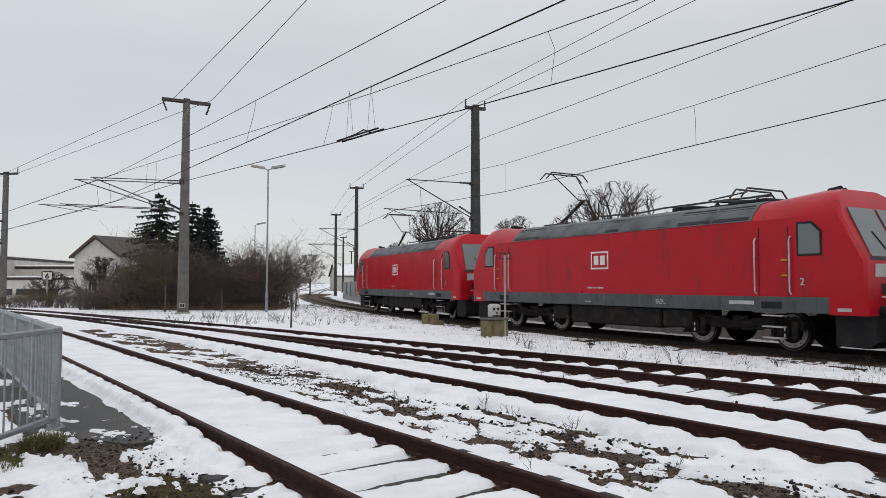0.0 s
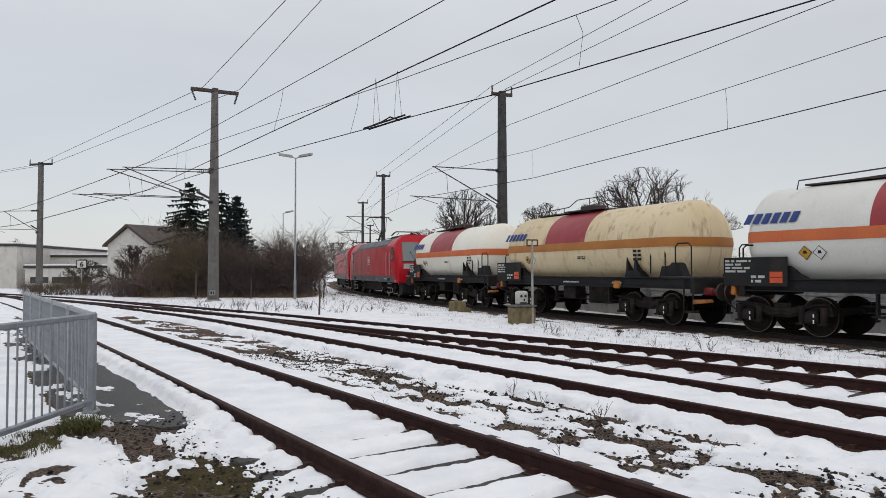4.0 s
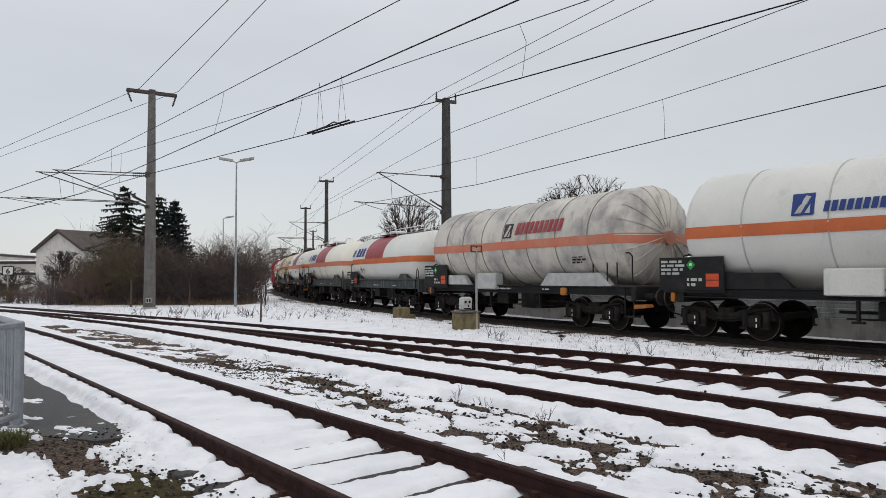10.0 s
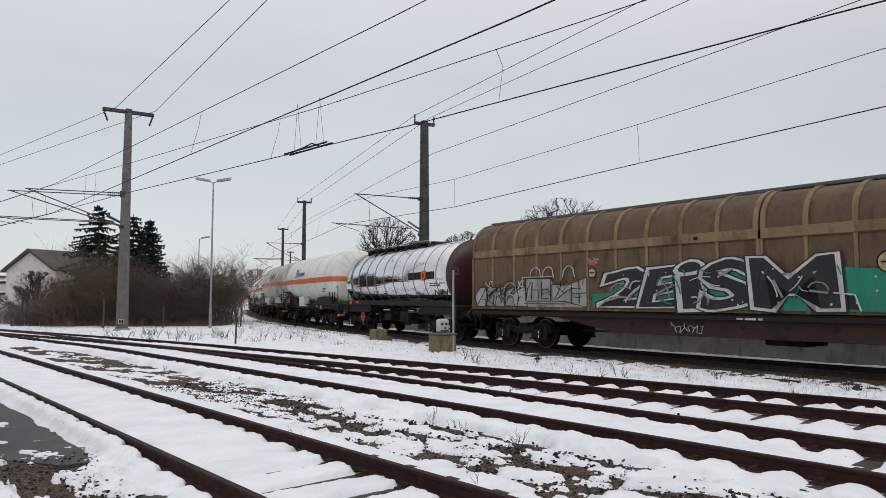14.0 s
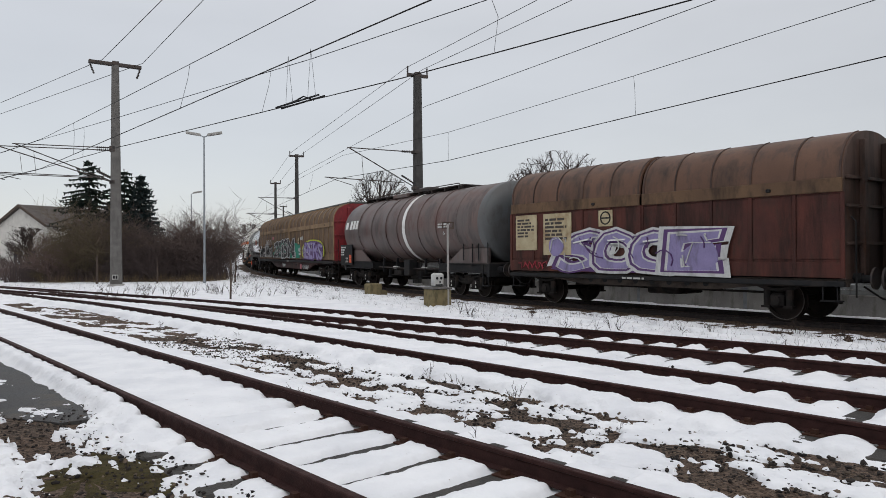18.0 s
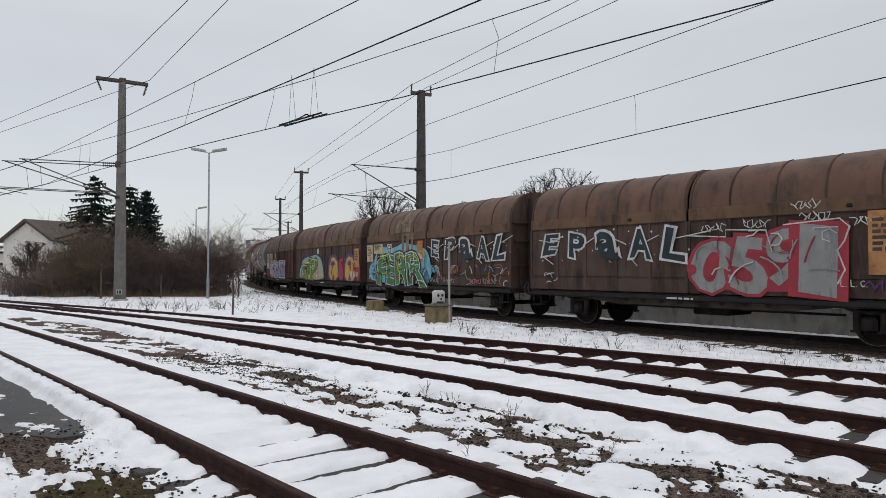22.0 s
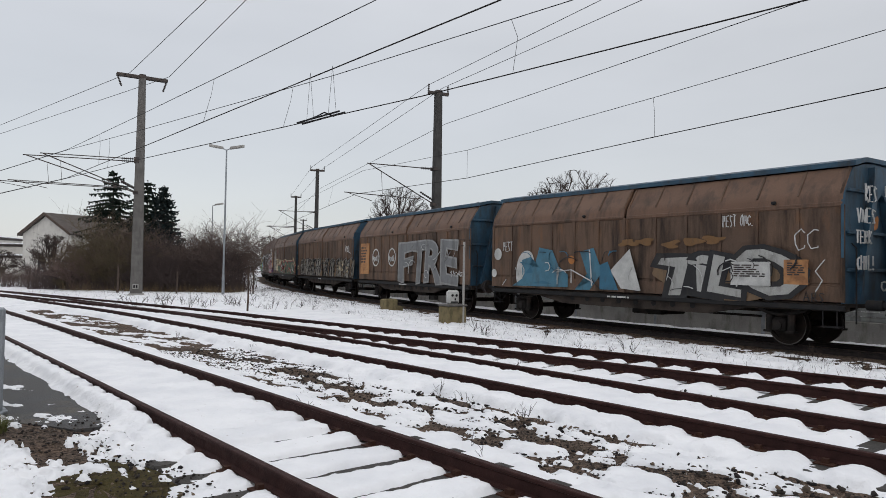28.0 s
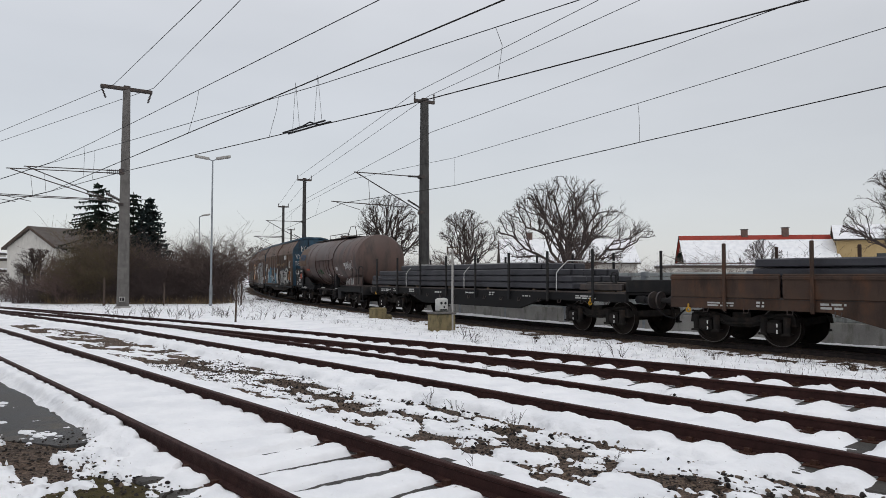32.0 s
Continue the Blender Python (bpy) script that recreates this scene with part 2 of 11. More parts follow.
M_WIRE = surf("wire", (0.015, 0.015, 0.017), None, 0.7, 0.0, 5, 50, 0)
M_WIRE_CU = surf("wire_old_copper", (0.018, 0.016, 0.015), None, 0.7, 0.0, 5, 50, 0)
M_PORCELAIN = surf("insulator", (0.028, 0.021, 0.02), None, 0.25, 0, 8, 60, 0)

# ---- ground: snow over gravel, in a grid that runs with the sidings ----
AX_S, AX_N = Vector((-0.602, 0.799, 0)), Vector((0.799, 0.602, 0))


def at_sn(s, n, z=0.0):
    """A place from metres along the sidings and across them."""
    return Vector((AX_S.x * s + AX_N.x * n, AX_S.y * s + AX_N.y * n, z))


def smooth01(a, b, x):
    k = np.clip((x - a) / (b - a), 0, 1)
    return k * k * (3 - 2 * k)


LATTICE = np.random.RandomState(7).rand(8, 256, 256)


def vnoise(x, y, layer=0):
    xi, yi = np.floor(x).astype(int), np.floor(y).astype(int)
    fx, fy = x - xi, y - yi
    fx, fy = fx * fx * (3 - 2 * fx), fy * fy * (3 - 2 * fy)
    t = LATTICE[layer % 8]
    a, b = t[xi % 256, yi % 256], t[(xi + 1) % 256, yi % 256]
    c, d = t[xi % 256, (yi + 1) % 256], t[(xi + 1) % 256, (yi + 1) % 256]
    return (a * (1 - fx) + b * fx) * (1 - fy) + (c * (1 - fx) + d * fx) * fy


def fbm(x, y, octaves=4, layer=0):
    out, amp, tot = 0, 1.0, 0
    for k in range(octaves):
        out = out + amp * vnoise(x * 2**k + 17.3 * k, y * 2**k + 5.1 * k, layer + k)
        tot += amp
        amp *= 0.55
    return out / tot


# centre lines: (along, across)
T1_PTS = [(-45, 3.44), (0, 3.44), (25, 3.44), (40, 3.1), (60, 2.0), (90, -1.5), (120, -7)]
T2_PTS = [(-45, 8.0), (0, 8.0), (20, 8.0), (25, 7.9), (30, 7.5), (39.6, 6.65), (49.6, 5.1), (58, 3.3), (75, -1.3), (95, -8.5), (120, -19)]
T3_PTS = [(-45, 16.78), (0, 12.05), (12, 10.8), (19, 10.05), (25, 9.4), (31.5, 8.42), (38, 7.33), (46, 5.95), (52, 4.75), (58, 3.36), (75, -1.24), (95, -8.45), (120, -18.95)]


def lane(pts, s):
    """Smooth offset across at s (Catmull-Rom through the points)."""
    s = np.asarray(s, float)
    xs, ys = np.array([p[0] for p in pts], float), np.array([p[1] for p in pts], float)
    m = np.gradient(ys, xs)
    k = np.clip(np.searchsorted(xs, s) - 1, 0, len(xs) - 2)
    h = xs[k + 1] - xs[k]
    t = np.clip((s - xs[k]) / h, 0, 1)
    return (2 * t**3 - 3 * t**2 + 1) * ys[k] + (t**3 - 2 * t**2 + t) * h * m[k] + (-2 * t**3 + 3 * t**2) * ys[k + 1] + (t**3 - t**2) * h * m[k + 1]


# main line of the train: heading (degrees to the left of y) by metres along it
MAIN_X, MAIN_Y = 9.227, 17.002
MAIN_KEYS = [(-140, 47.3), (-25, 47.3), (0, 32.93), (15, 24.72), (30, 21.17), (45, 15.92), (65, 13.0), (90, 10.0), (130, 8.0), (420, 8.0)]
ds = 0.5
main_s = np.arange(-140, 420.01, ds)
main_h = np.radians(np.interp(main_s, [k[0] for k in MAIN_KEYS], [k[1] for k in MAIN_KEYS]))
main_x = np.concatenate([[0], np.cumsum(-np.sin(main_h[:-1]) * ds)])
main_y = np.concatenate([[0], np.cumsum(np.cos(main_h[:-1]) * ds)])
zero = int(round(140 / ds))
main_x, main_y = main_x - main_x[zero] + MAIN_X, main_y - main_y[zero] + MAIN_Y


def main_at(s, side=0.0, z=0.0):
    """A place on the main line; side: metres to the right of travel (away from the camera)."""
    h = np.interp(s, main_s, main_h)
    return Vector((np.interp(s, main_s, main_x) + side * math.cos(h), np.interp(s, main_s, main_y) + side * math.sin(h), z))


def axis(*spans):
    out = []
    for a, b, step in spans:
        out += list(np.arange(a, b - step * 0.5, step))
    return np.array(out)


def grown(a, end, step, k=1.22):
    out = [a]
    while abs(out[-1]) < abs(end):
        out.append(out[-1] + step)
        step *= k
    return np.array(out)


def main_side(x, y):
    """Distance across from the main line, signed: positive on the far side."""
    px, py, ph = main_x[::2], main_y[::2], main_h[::2]
    out = np.full(x.shape, 99.0)
    for c in range(0, len(x), 20000):
        xs, ys = x[c:c + 20000, None], y[c:c + 20000, None]
        k = np.argmin((xs - px) ** 2 + (ys - py) ** 2, axis=1)
        out[c:c + 20000] = (x[c:c + 20000] - px[k]) * np.cos(ph[k]) + (y[c:c + 20000] - py[k]) * np.sin(ph[k])
    return out


def grid_mesh(name, S, N, Z, mat):
    ns, nn_ = len(S), len(N)
    gs, gn = np.meshgrid(S, N, indexing="ij")
    co = np.stack([AX_S.x * gs + AX_N.x * gn, AX_S.y * gs + AX_N.y * gn, Z], -1).reshape(-1, 3)
    i = np.arange(ns * nn_).reshape(ns, nn_)
    q = np.stack([i[:-1, :-1], i[1:, :-1], i[1:, 1:], i[:-1, 1:]], -1).reshape(-1, 4)[:, ::-1]
    me = bpy.data.meshes.new(name)
    me.vertices.add(len(co))
    me.vertices.foreach_set("co", co.ravel())
    me.loops.add(q.size)
    me.loops.foreach_set("vertex_index", q.ravel())
    me.polygons.add(len(q))
    me.polygons.foreach_set("loop_start", np.arange(0, q.size, 4))
    me.polygons.foreach_set("loop_total", np.full(len(q), 4))
    me.polygons.foreach_set("use_smooth", np.ones(len(q), bool))
    me.materials.append(mat)
    me.update(calc_edges=True)
    me.validate()
    return me


def ground_base(gs, gn, side):
    """Height of the bare ground."""
    z = np.full(gs.shape, -0.215) + 0.012 * (fbm(gs * 0.7, gn * 0.7, 3, 2) - 0.5)
    z = z + 0.05 * smooth01(2.4, 1.6, gn)                                   # the path beside the siding
    z = z + 0.10 * smooth01(0.9, -0.5, gn) * smooth01(14, 9, gs)             # grass bank
    bed = smooth01(2.7, 1.7, np.abs(side))                                   # ballast of the main line
    z = z * (1 - bed) + bed * (-0.13 + 0.03 * (fbm(gs * 5, gn * 5, 2, 4) - 0.5))
    z = z - 0.25 * smooth01(40, 130, np.hypot(gs, gn)) * (np.abs(side) > 6)
    return z


def snow_top(gs, gn, side):
    """Height of the snow; under the bare ground where it has melted."""
    soft = fbm(gs * 0.55, gn * 0.55, 3, 1) - 0.5
    lump = fbm(gs * 2.6, gn * 2.6, 3, 3) - 0.5
    crumb = fbm(gs * 9, gn * 9, 2, 5) - 0.5
    heap = 1 - np.abs(2 * fbm(gs * 3.4, gn * 4.2, 3, 5) - 1)                 # rounded clods
    clod = 1 - np.abs(2 * fbm(gs * 8.5, gn * 9.5, 3, 0) - 1)
    z = -0.125 + 0.08 * soft + 0.05 * lump + 0.02 * crumb + 0.03 * (heap - 0.75) + 0.03 * (clod - 0.75)
    z = z + 0.05 * smooth01(2.4, 1.6, gn) + 0.10 * smooth01(0.9, -0.5, gn) * smooth01(14, 9, gs) - 0.045 * smooth01(2.9, 2.3, gn)
    # worn gravel between the sidings, darkest in its middle
    stretch = fbm(gs * 1.25 + gn * 0.5, gn * 2.6, 5, 6)
    fine = fbm(gs * 6.0, gn * 10.0, 4, 2)
    cover = 0.66 * stretch + 0.34 * fine
    shaggy = np.clip(1.15 * (cover - 0.508 - 0.04 * smooth01(8, 15, gs)), -0.03, 0.034 - 0.022 * smooth01(8, 13, gs)) + 0.12 * np.clip(cover - 0.53, 0, 1) * smooth01(13, 8, gs) + 0.02 * (fbm(gs * 22, gn * 24, 2, 1) - 0.5) + 0.016 * (clod - 0.8)
    mid = np.exp(-((gn - 5.75 - 0.02 * gs) / 0.75) ** 2)
    band = smooth01(4.75, 5.15, gn + 0.6 * lump) * smooth01(7.1, 6.5, gn - 0.6 * lump) * smooth01(-6.0, -3.0, gs) * smooth01(40, 28, gs)
    z = z * (1 - band) + band * (-0.216 + shaggy + 0.022 * (1 - mid) * (1 - 0.6 * smooth01(5.0, 3.0, gs)) * (1 - 0.95 * smooth01(7, 11, gs)) - 0.006 * smooth01(4.5, 2.5, gs) + 0.03 * smooth01(24, 34, gs))
    far_band = smooth01(8.95, 9.15, gn) * smooth01(9.85, 9.6, gn + 0.1 * gs - 0.9) * smooth01(13, 8, gs)
    z = z * (1 - far_band) + far_band * (-0.19 + shaggy)
    # path of old asphalt, and the trodden ground before it
    path = smooth01(0.9, 1.25, gn + 0.25 * soft) * smooth01(2.44, 2.34, gn + 0.2 * lump + 0.08 * np.clip(gs - 8.6, 0, 4)) * smooth01(8.0, 8.4, gs + 0.5 * lump) * smooth01(34, 16, gs)
    z = z - path * np.clip(0.085 - 0.9 * np.clip(cover - 0.50, 0, 1), 0.0, 0.13)
    foot = np.abs(gs * AX_S.x + gn * AX_N.x + 4.40 - 0.10 * np.sin(gs * 2.3)) / 0.22
    foot = np.exp(-foot ** 4) * smooth01(4.4, 4.9, gs) * smooth01(8.6, 8.0, gs)   # strip under the railing
    dirt = 1.0 * foot + 0.9 * np.exp(-(((gs - 8.6) / 1.1) ** 2 + ((gn - 1.6) / 0.36) ** 2)) + 1.5 * np.exp(-(((gs - 6.05 + 0.5 * lump) / 1.0) ** 2 + ((gn - 1.64 + 0.4 * lump) / 0.40) ** 2) ** 1.5) + 0.9 * np.exp(-(((gs - 7.9) / 0.8) ** 2 + ((gn - 0.75 - 0.5 * (gs - 7.9)) / 0.3) ** 2))
    z = z - np.clip(dirt, 0, 1.3) * np.clip(0.10 - 0.6 * (cover - 0.5), 0.0, 0.16)
    patchy = smooth01(2.75, 2.3, gn) * smooth01(3.5, 5.0, gs) * smooth01(9.5, 8.5, gs) * smooth01(0.2, 0.9, gn)
    z = z - patchy * (0.03 - 0.8 * np.clip(cover - 0.5, -0.08, 0.05))
    speck = fbm(gs * 11 - gn * 4, gn * 16, 3, 4)
    z = z - patchy * smooth01(0.9, 1.5, gn) * 0.12 * smooth01(0.50, 0.59, speck) * smooth01(0.38, 0.54, fine + 0.4 * soft)
    # sidings: pillows between the sleepers, bare steel and a trench beside each rail
    cover_n = 0.5 * stretch + 0.5 * fine
    # (centre line, phase of the sleepers, height of the pillows, gap, where the cover closes)
    for pts, first, high, bare, ca, cb in ((T1_PTS, 0.56, -0.108, 0.035, 5.0, 8.0), (T2_PTS, 0.43, -0.10, 0.0, 0.0, 7.0), (T3_PTS, 0.18, -0.112, 0.02, 10.0, 20.0)):
        c = lane(pts, gs)
        off = gn - c
        near = 1.0 if high == -0.108 else 0.0
        cover = smooth01(ca, cb, gs + 3.0 * soft)
        u = (gs + first + 0.06 * lump + 0.10 * soft) / 0.64
        gap = np.abs(u - np.round(u)) * 0.64
        wide = bare + 0.16 * np.clip(vnoise(np.round(u) * 3.7 + 0.5 + c[0, 0], gn * 1.7, 2) - 0.25, 0, 1)
        wide = wide * (1 - 0.75 * near * smooth01(-0.72, -0.85, off))
        wide = wide * (1 - (0.55 if not near else 0.0) * smooth01(0.8, 0.95, np.abs(off))) + 0.035 * (clod - 0.78)
        edge = np.sqrt(smooth01(wide, wide + 0.08, gap)) if near else smooth01(wide * 0.6, wide + 0.22, gap) ** 0.7
        edge = np.clip(np.maximum(edge, cover * (0.72 + 0.5 * stretch)), 0, 1)
        core = smooth01(1.45, 1.25, np.abs(off) + 0.25 * lump + 0.24 * near * (off < 0) * smooth01(8.0, 8.6, gs))
        top = high + 0.022 * soft + 0.03 * lump + (0.012 + 0.014 * near) * crumb - 0.02 * smooth01(0.7, 1.0, np.abs(off)) + 0.035 * cover + (0.022 * (clod - 0.75) + 0.03 * (heap - 0.75)) * (1.0 if not near else smooth01(-0.7, -0.9, off) + 0.15)
        top = top + near * 0.055 * smooth01(7.0, 9.0, gs) * smooth01(-0.6, -0.85, off) * smooth01(-1.1, -0.95, off)   # banked against the outer side
        lay = -0.20 + edge * (top + 0.20)
        lay = lay - near * 0.10 * smooth01(-1.0, -1.2, off) * smooth01(8.6, 7.4, gs) * np.clip(0.9 - 9 * np.clip(cover_n - 0.47, 0, 1), 0, 1)
        z = z * (1 - core) + core * lay
        for rail in (-0.75, 0.75):
            d = off - rail
            reach = 0.062 + 0.05 * (1 - edge) + 0.04 * np.clip(lump + 0.2, 0, 1) - near * (0.03 + 0.035 * (off < -0.75)) * smooth01(6.5, 9.0, gs)
            reach = reach + (0.075 if near else 0.05) * smooth01(0.13, 0.02, gap) * (0.4 + stretch) + 0.05 * (clod - 0.8)   # notches at the sleepers
            ditch = smooth01(reach + 0.055, reach, np.abs(d))
            z = z - ditch * (z + 0.19)
    # main line: swept clear of snow
    clear = smooth01(1.95, 1.6, np.where(side < 0, 1.30 * np.abs(side), np.abs(side)) + 0.35 * lump + 0.15 * soft)
    rim = np.exp(-((side - 2.0) / 0.22) ** 2)
    z = z - clear * 0.30 + rim * 0.05
    z = z + 0.05 * smooth01(-2.0, -3.2, side) * smooth01(-6.5, -4.5, side)   # the verge beside it
    verge = smooth01(-6.0, -4.6, side) * smooth01(-1.8, -2.3, side)
    z = z - verge * (0.17 * smooth01(0.565, 0.63, fbm(gs * 1.1, gn * 6.5, 4, 3)) + 0.10 * smooth01(0.56, 0.64, fbm(gs * 5, gn * 9, 3, 6)))
    z = z - 0.25 * smooth01(40, 130, np.hypot(gs, gn)) * (np.abs(side) > 6)
    # thin ragged fringe on the trodden ground beside the path
    worn = smooth01(2.55, 2.3, gn) * smooth01(2.5, 3.5, gs) * smooth01(36, 20, gs) * smooth01(-0.6, 0.2, gn)
    floor_z = ground_base(gs, gn, side) + 0.03
    deep = np.clip(z - floor_z - 0.016 * smooth01(0.46, 0.60, speck), 0, 1)
    thin = np.where(z > floor_z, floor_z + deep * deep / (deep + 0.05) - 0.006 * (deep < 0.002), z)
    z = z * (1 - worn) + worn * thin
    return z


S_AX = np.concatenate([-grown(12, 1500, 1.2)[::-1][:-1], axis((-12, 0, 0.14), (0, 2.0, 0.05), (2.0, 12.0, 0.026), (12.0, 16.0, 0.045), (16.0, 22, 0.08), (22, 60, 0.2)), grown(60, 2500, 0.4, 1.12)])
N_AX = np.concatenate([-grown(8, 1500, 0.8)[::-1][:-1], axis((-8, -2, 0.2), (-2, 0.3, 0.07), (0.3, 7.4, 0.027), (7.4, 9.8, 0.036), (9.8, 13.5, 0.055), (13.5, 24, 0.13), (24, 45, 0.6)), grown(45, 2500, 1.0, 1.12)])
gs, gn = np.meshgrid(S_AX, N_AX, indexing="ij")
gx, gy = AX_S.x * gs + AX_N.x * gn, AX_S.y * gs + AX_N.y * gn
side = np.full(gs.shape, -20.0)
pick = (gn > 9.0) | (gs > 18)
side[pick] = main_side(gx[pick], gy[pick])
SNOW_Z = snow_top(gs, gn, side)


def snow_material():
    m, nt, b = mat_new("snow")
    nn, ln = nt.nodes.new, nt.links.new
    co = nn("ShaderNodeTexCoord")
    n1 = nn("ShaderNodeTexNoise")
    n1.inputs["Scale"].default_value, n1.inputs["Detail"].default_value = 14, 8
    n2 = nn("ShaderNodeTexNoise")
    n2.inputs["Scale"].default_value, n2.inputs["Detail"].default_value = 1.7, 7
    n3 = nn("ShaderNodeTexNoise")
    n3.inputs["Scale"].default_value, n3.inputs["Detail"].default_value = 120, 2
    for n in (n1, n2, n3):
        ln(co.outputs["Object"], n.inputs["Vector"])
    ramp = nn("ShaderNodeValToRGB")
    ramp.color_ramp.elements[0].position, ramp.color_ramp.elements[0].color = 0.3, (0.71, 0.72, 0.745, 1)
    ramp.color_ramp.elements[1].position, ramp.color_ramp.elements[1].color = 0.6, (0.82, 0.825, 0.84, 1)
    ln(n2.outputs[0], ramp.inputs[0])
    grit = nn("ShaderNodeMapRange")
    grit.inputs["From Min"].default_value, grit.inputs["From Max"].default_value = 0.70, 0.76
    ln(n1.outputs[0], grit.inputs["Value"])
    mx = nn("ShaderNodeMix")
    mx.data_type = "RGBA"
    mx.inputs["B"].default_value = (0.25, 0.2, 0.16, 1)
    ln(grit.outputs[0], mx.inputs["Factor"])
    ln(ramp.outputs[0], mx.inputs["A"])
    ln(mx.outputs["Result"], b.inputs["Base Color"])
    b.inputs["Roughness"].default_value = 0.75
    b.inputs["Specular IOR Level"].default_value = 0.25
    bp = nn("ShaderNodeBump")
    bp.inputs["Strength"].default_value, bp.inputs["Distance"].default_value = 0.6, 0.03
    ln(n1.outputs[0], bp.inputs["Height"])
    b2 = nn("ShaderNodeBump")
    b2.inputs["Strength"].default_value, b2.inputs["Distance"].default_value = 0.2, 0.004
    ln(n3.outputs[0], b2.inputs["Height"])
    ln(bp.outputs[0], b2.inputs["Normal"])
    ln(b2.outputs[0], b.inputs["Normal"])
    return m


def gravel_material():
    m, nt, b = mat_new("gravel")
    nn, ln = nt.nodes.new, nt.links.new
    co = nn("ShaderNodeTexCoord")
    v = nn("ShaderNodeTexVoronoi")
    v.inputs["Scale"].default_value = 42
    v2 = nn("ShaderNodeTexVoronoi")
    v2.inputs["Scale"].default_value = 120
    n = nn("ShaderNodeTexNoise")
    n.inputs["Scale"].default_value, n.inputs["Detail"].default_value = 1.1, 6
    for k in (v, v2, n):
        ln(co.outputs["Object"], k.inputs["Vector"])
    r1 = nn("ShaderNodeValToRGB")
    r1.color_ramp.elements[0].color, r1.color_ramp.elements[1].color = (0.011, 0.008, 0.007, 1), (0.235, 0.168, 0.125, 1)
    sep = nn("ShaderNodeSeparateXYZ")
    ln(v.outputs["Color"], sep.inputs[0])
    ln(sep.outputs["X"], r1.inputs[0])
    r2 = nn("ShaderNodeValToRGB")
    r2.color_ramp.elements[0].position, r2.color_ramp.elements[0].color = 0.40, (0.088, 0.052, 0.034, 1)
    r2.color_ramp.elements[1].position, r2.color_ramp.elements[1].color = 0.58, (0.028, 0.025, 0.023, 1)
    ln(n.outputs[0], r2.inputs[0])
    mx = nn("ShaderNodeMix")
    mx.data_type = "RGBA"
    mx.inputs["Factor"].default_value = 0.3
    ln(r1.outputs[0], mx.inputs["A"])
    ln(r2.outputs[0], mx.inputs["B"])
    ln(mx.outputs["Result"], b.inputs["Base Color"])
    b.inputs["Roughness"].default_value = 0.85
    b.inputs["Specular IOR Level"].default_value = 0.15
    bp = nn("ShaderNodeBump")
    bp.inputs["Strength"].default_value, bp.inputs["Distance"].default_value = 0.9, 0.03
    bp.invert = True
    ln(v.outputs["Distance"], bp.inputs["Height"])
    b2 = nn("ShaderNodeBump")
    b2.inputs["Strength"].default_value, b2.inputs["Distance"].default_value = 0.6, 0.012
    b2.invert = True
    ln(v2.outputs["Distance"], b2.inputs["Height"])
    ln(bp.outputs[0], b2.inputs["Normal"])
    ln(b2.outputs[0], b.inputs["Normal"])
    return m


M_SNOW, M_GRAVEL = snow_material(), gravel_material()
ground = tagged(new("ground", grid_mesh("ground", S_AX[::2], N_AX[::2], ground_base(gs[::2, ::2], gn[::2, ::2], side[::2, ::2]), M_GRAVEL)), "brown and grey gravel ground under thin snow", "ground", kind="structure")
snow = tagged(new("snow", grid_mesh("snow", S_AX, N_AX, SNOW_Z, M_SNOW)), "thin fresh snow cover with melted patches", "snow", kind="stuff")

# ---- sidings and main line ----
RAIL_SECTION = [(-0.0625, -0.160), (0.0625, -0.160), (0.0625, -0.148), (0.014, -0.132), (0.009, -0.045), (0.034, -0.032), (0.036, -0.006), (0.029, 0.0), (-0.029, 0.0), (-0.036, -0.006), (-0.034, -0.032), (-0.009, -0.045), (-0.014, -0.132), (-0.0625, -0.148)]


def sweep(geo, path, section=RAIL_SECTION):
    """Pushes a (side, up) section along a level path."""
    rings = []
    for i, p in enumerate(path):
        d = (path[min(i + 1, len(path) - 1)] - path[max(i - 1, 0)])
        d.z = 0
        d.normalize()
        w = Vector((d.y, -d.x, 0))
        rings.append([tuple(p + w * u + Vector((0, 0, z))) for u, z in section])
    return geo.loft(rings, True, True)


def siding_point(pts, s, off, z=0.0):
    e = 0.2
    a, b = at_sn(s - e, float(lane(pts, s - e))), at_sn(s + e, float(lane(pts, s + e)))
    d = (b - a).normalized()
    p = (a + b) / 2 + Vector((d.y, -d.x, 0)) * off
    p.z = z
    return p, d


SLEEPER_ME = Geo().rbox(-0.13, 0.13, -1.3, 1.3, -0.16, 0.0, 0.02).mesh("sleeper", M_SLEEPER)
CLIP_ME = Geo().box(-0.09, 0.09, -0.17, 0.17, 0, 0.018).box(-0.03, 0.03, -0.13, -0.08, 0.018, 0.06).box(-0.03, 0.03, 0.08, 0.13, 0.018, 0.06).mesh("tie_plate", M_FASTEN)


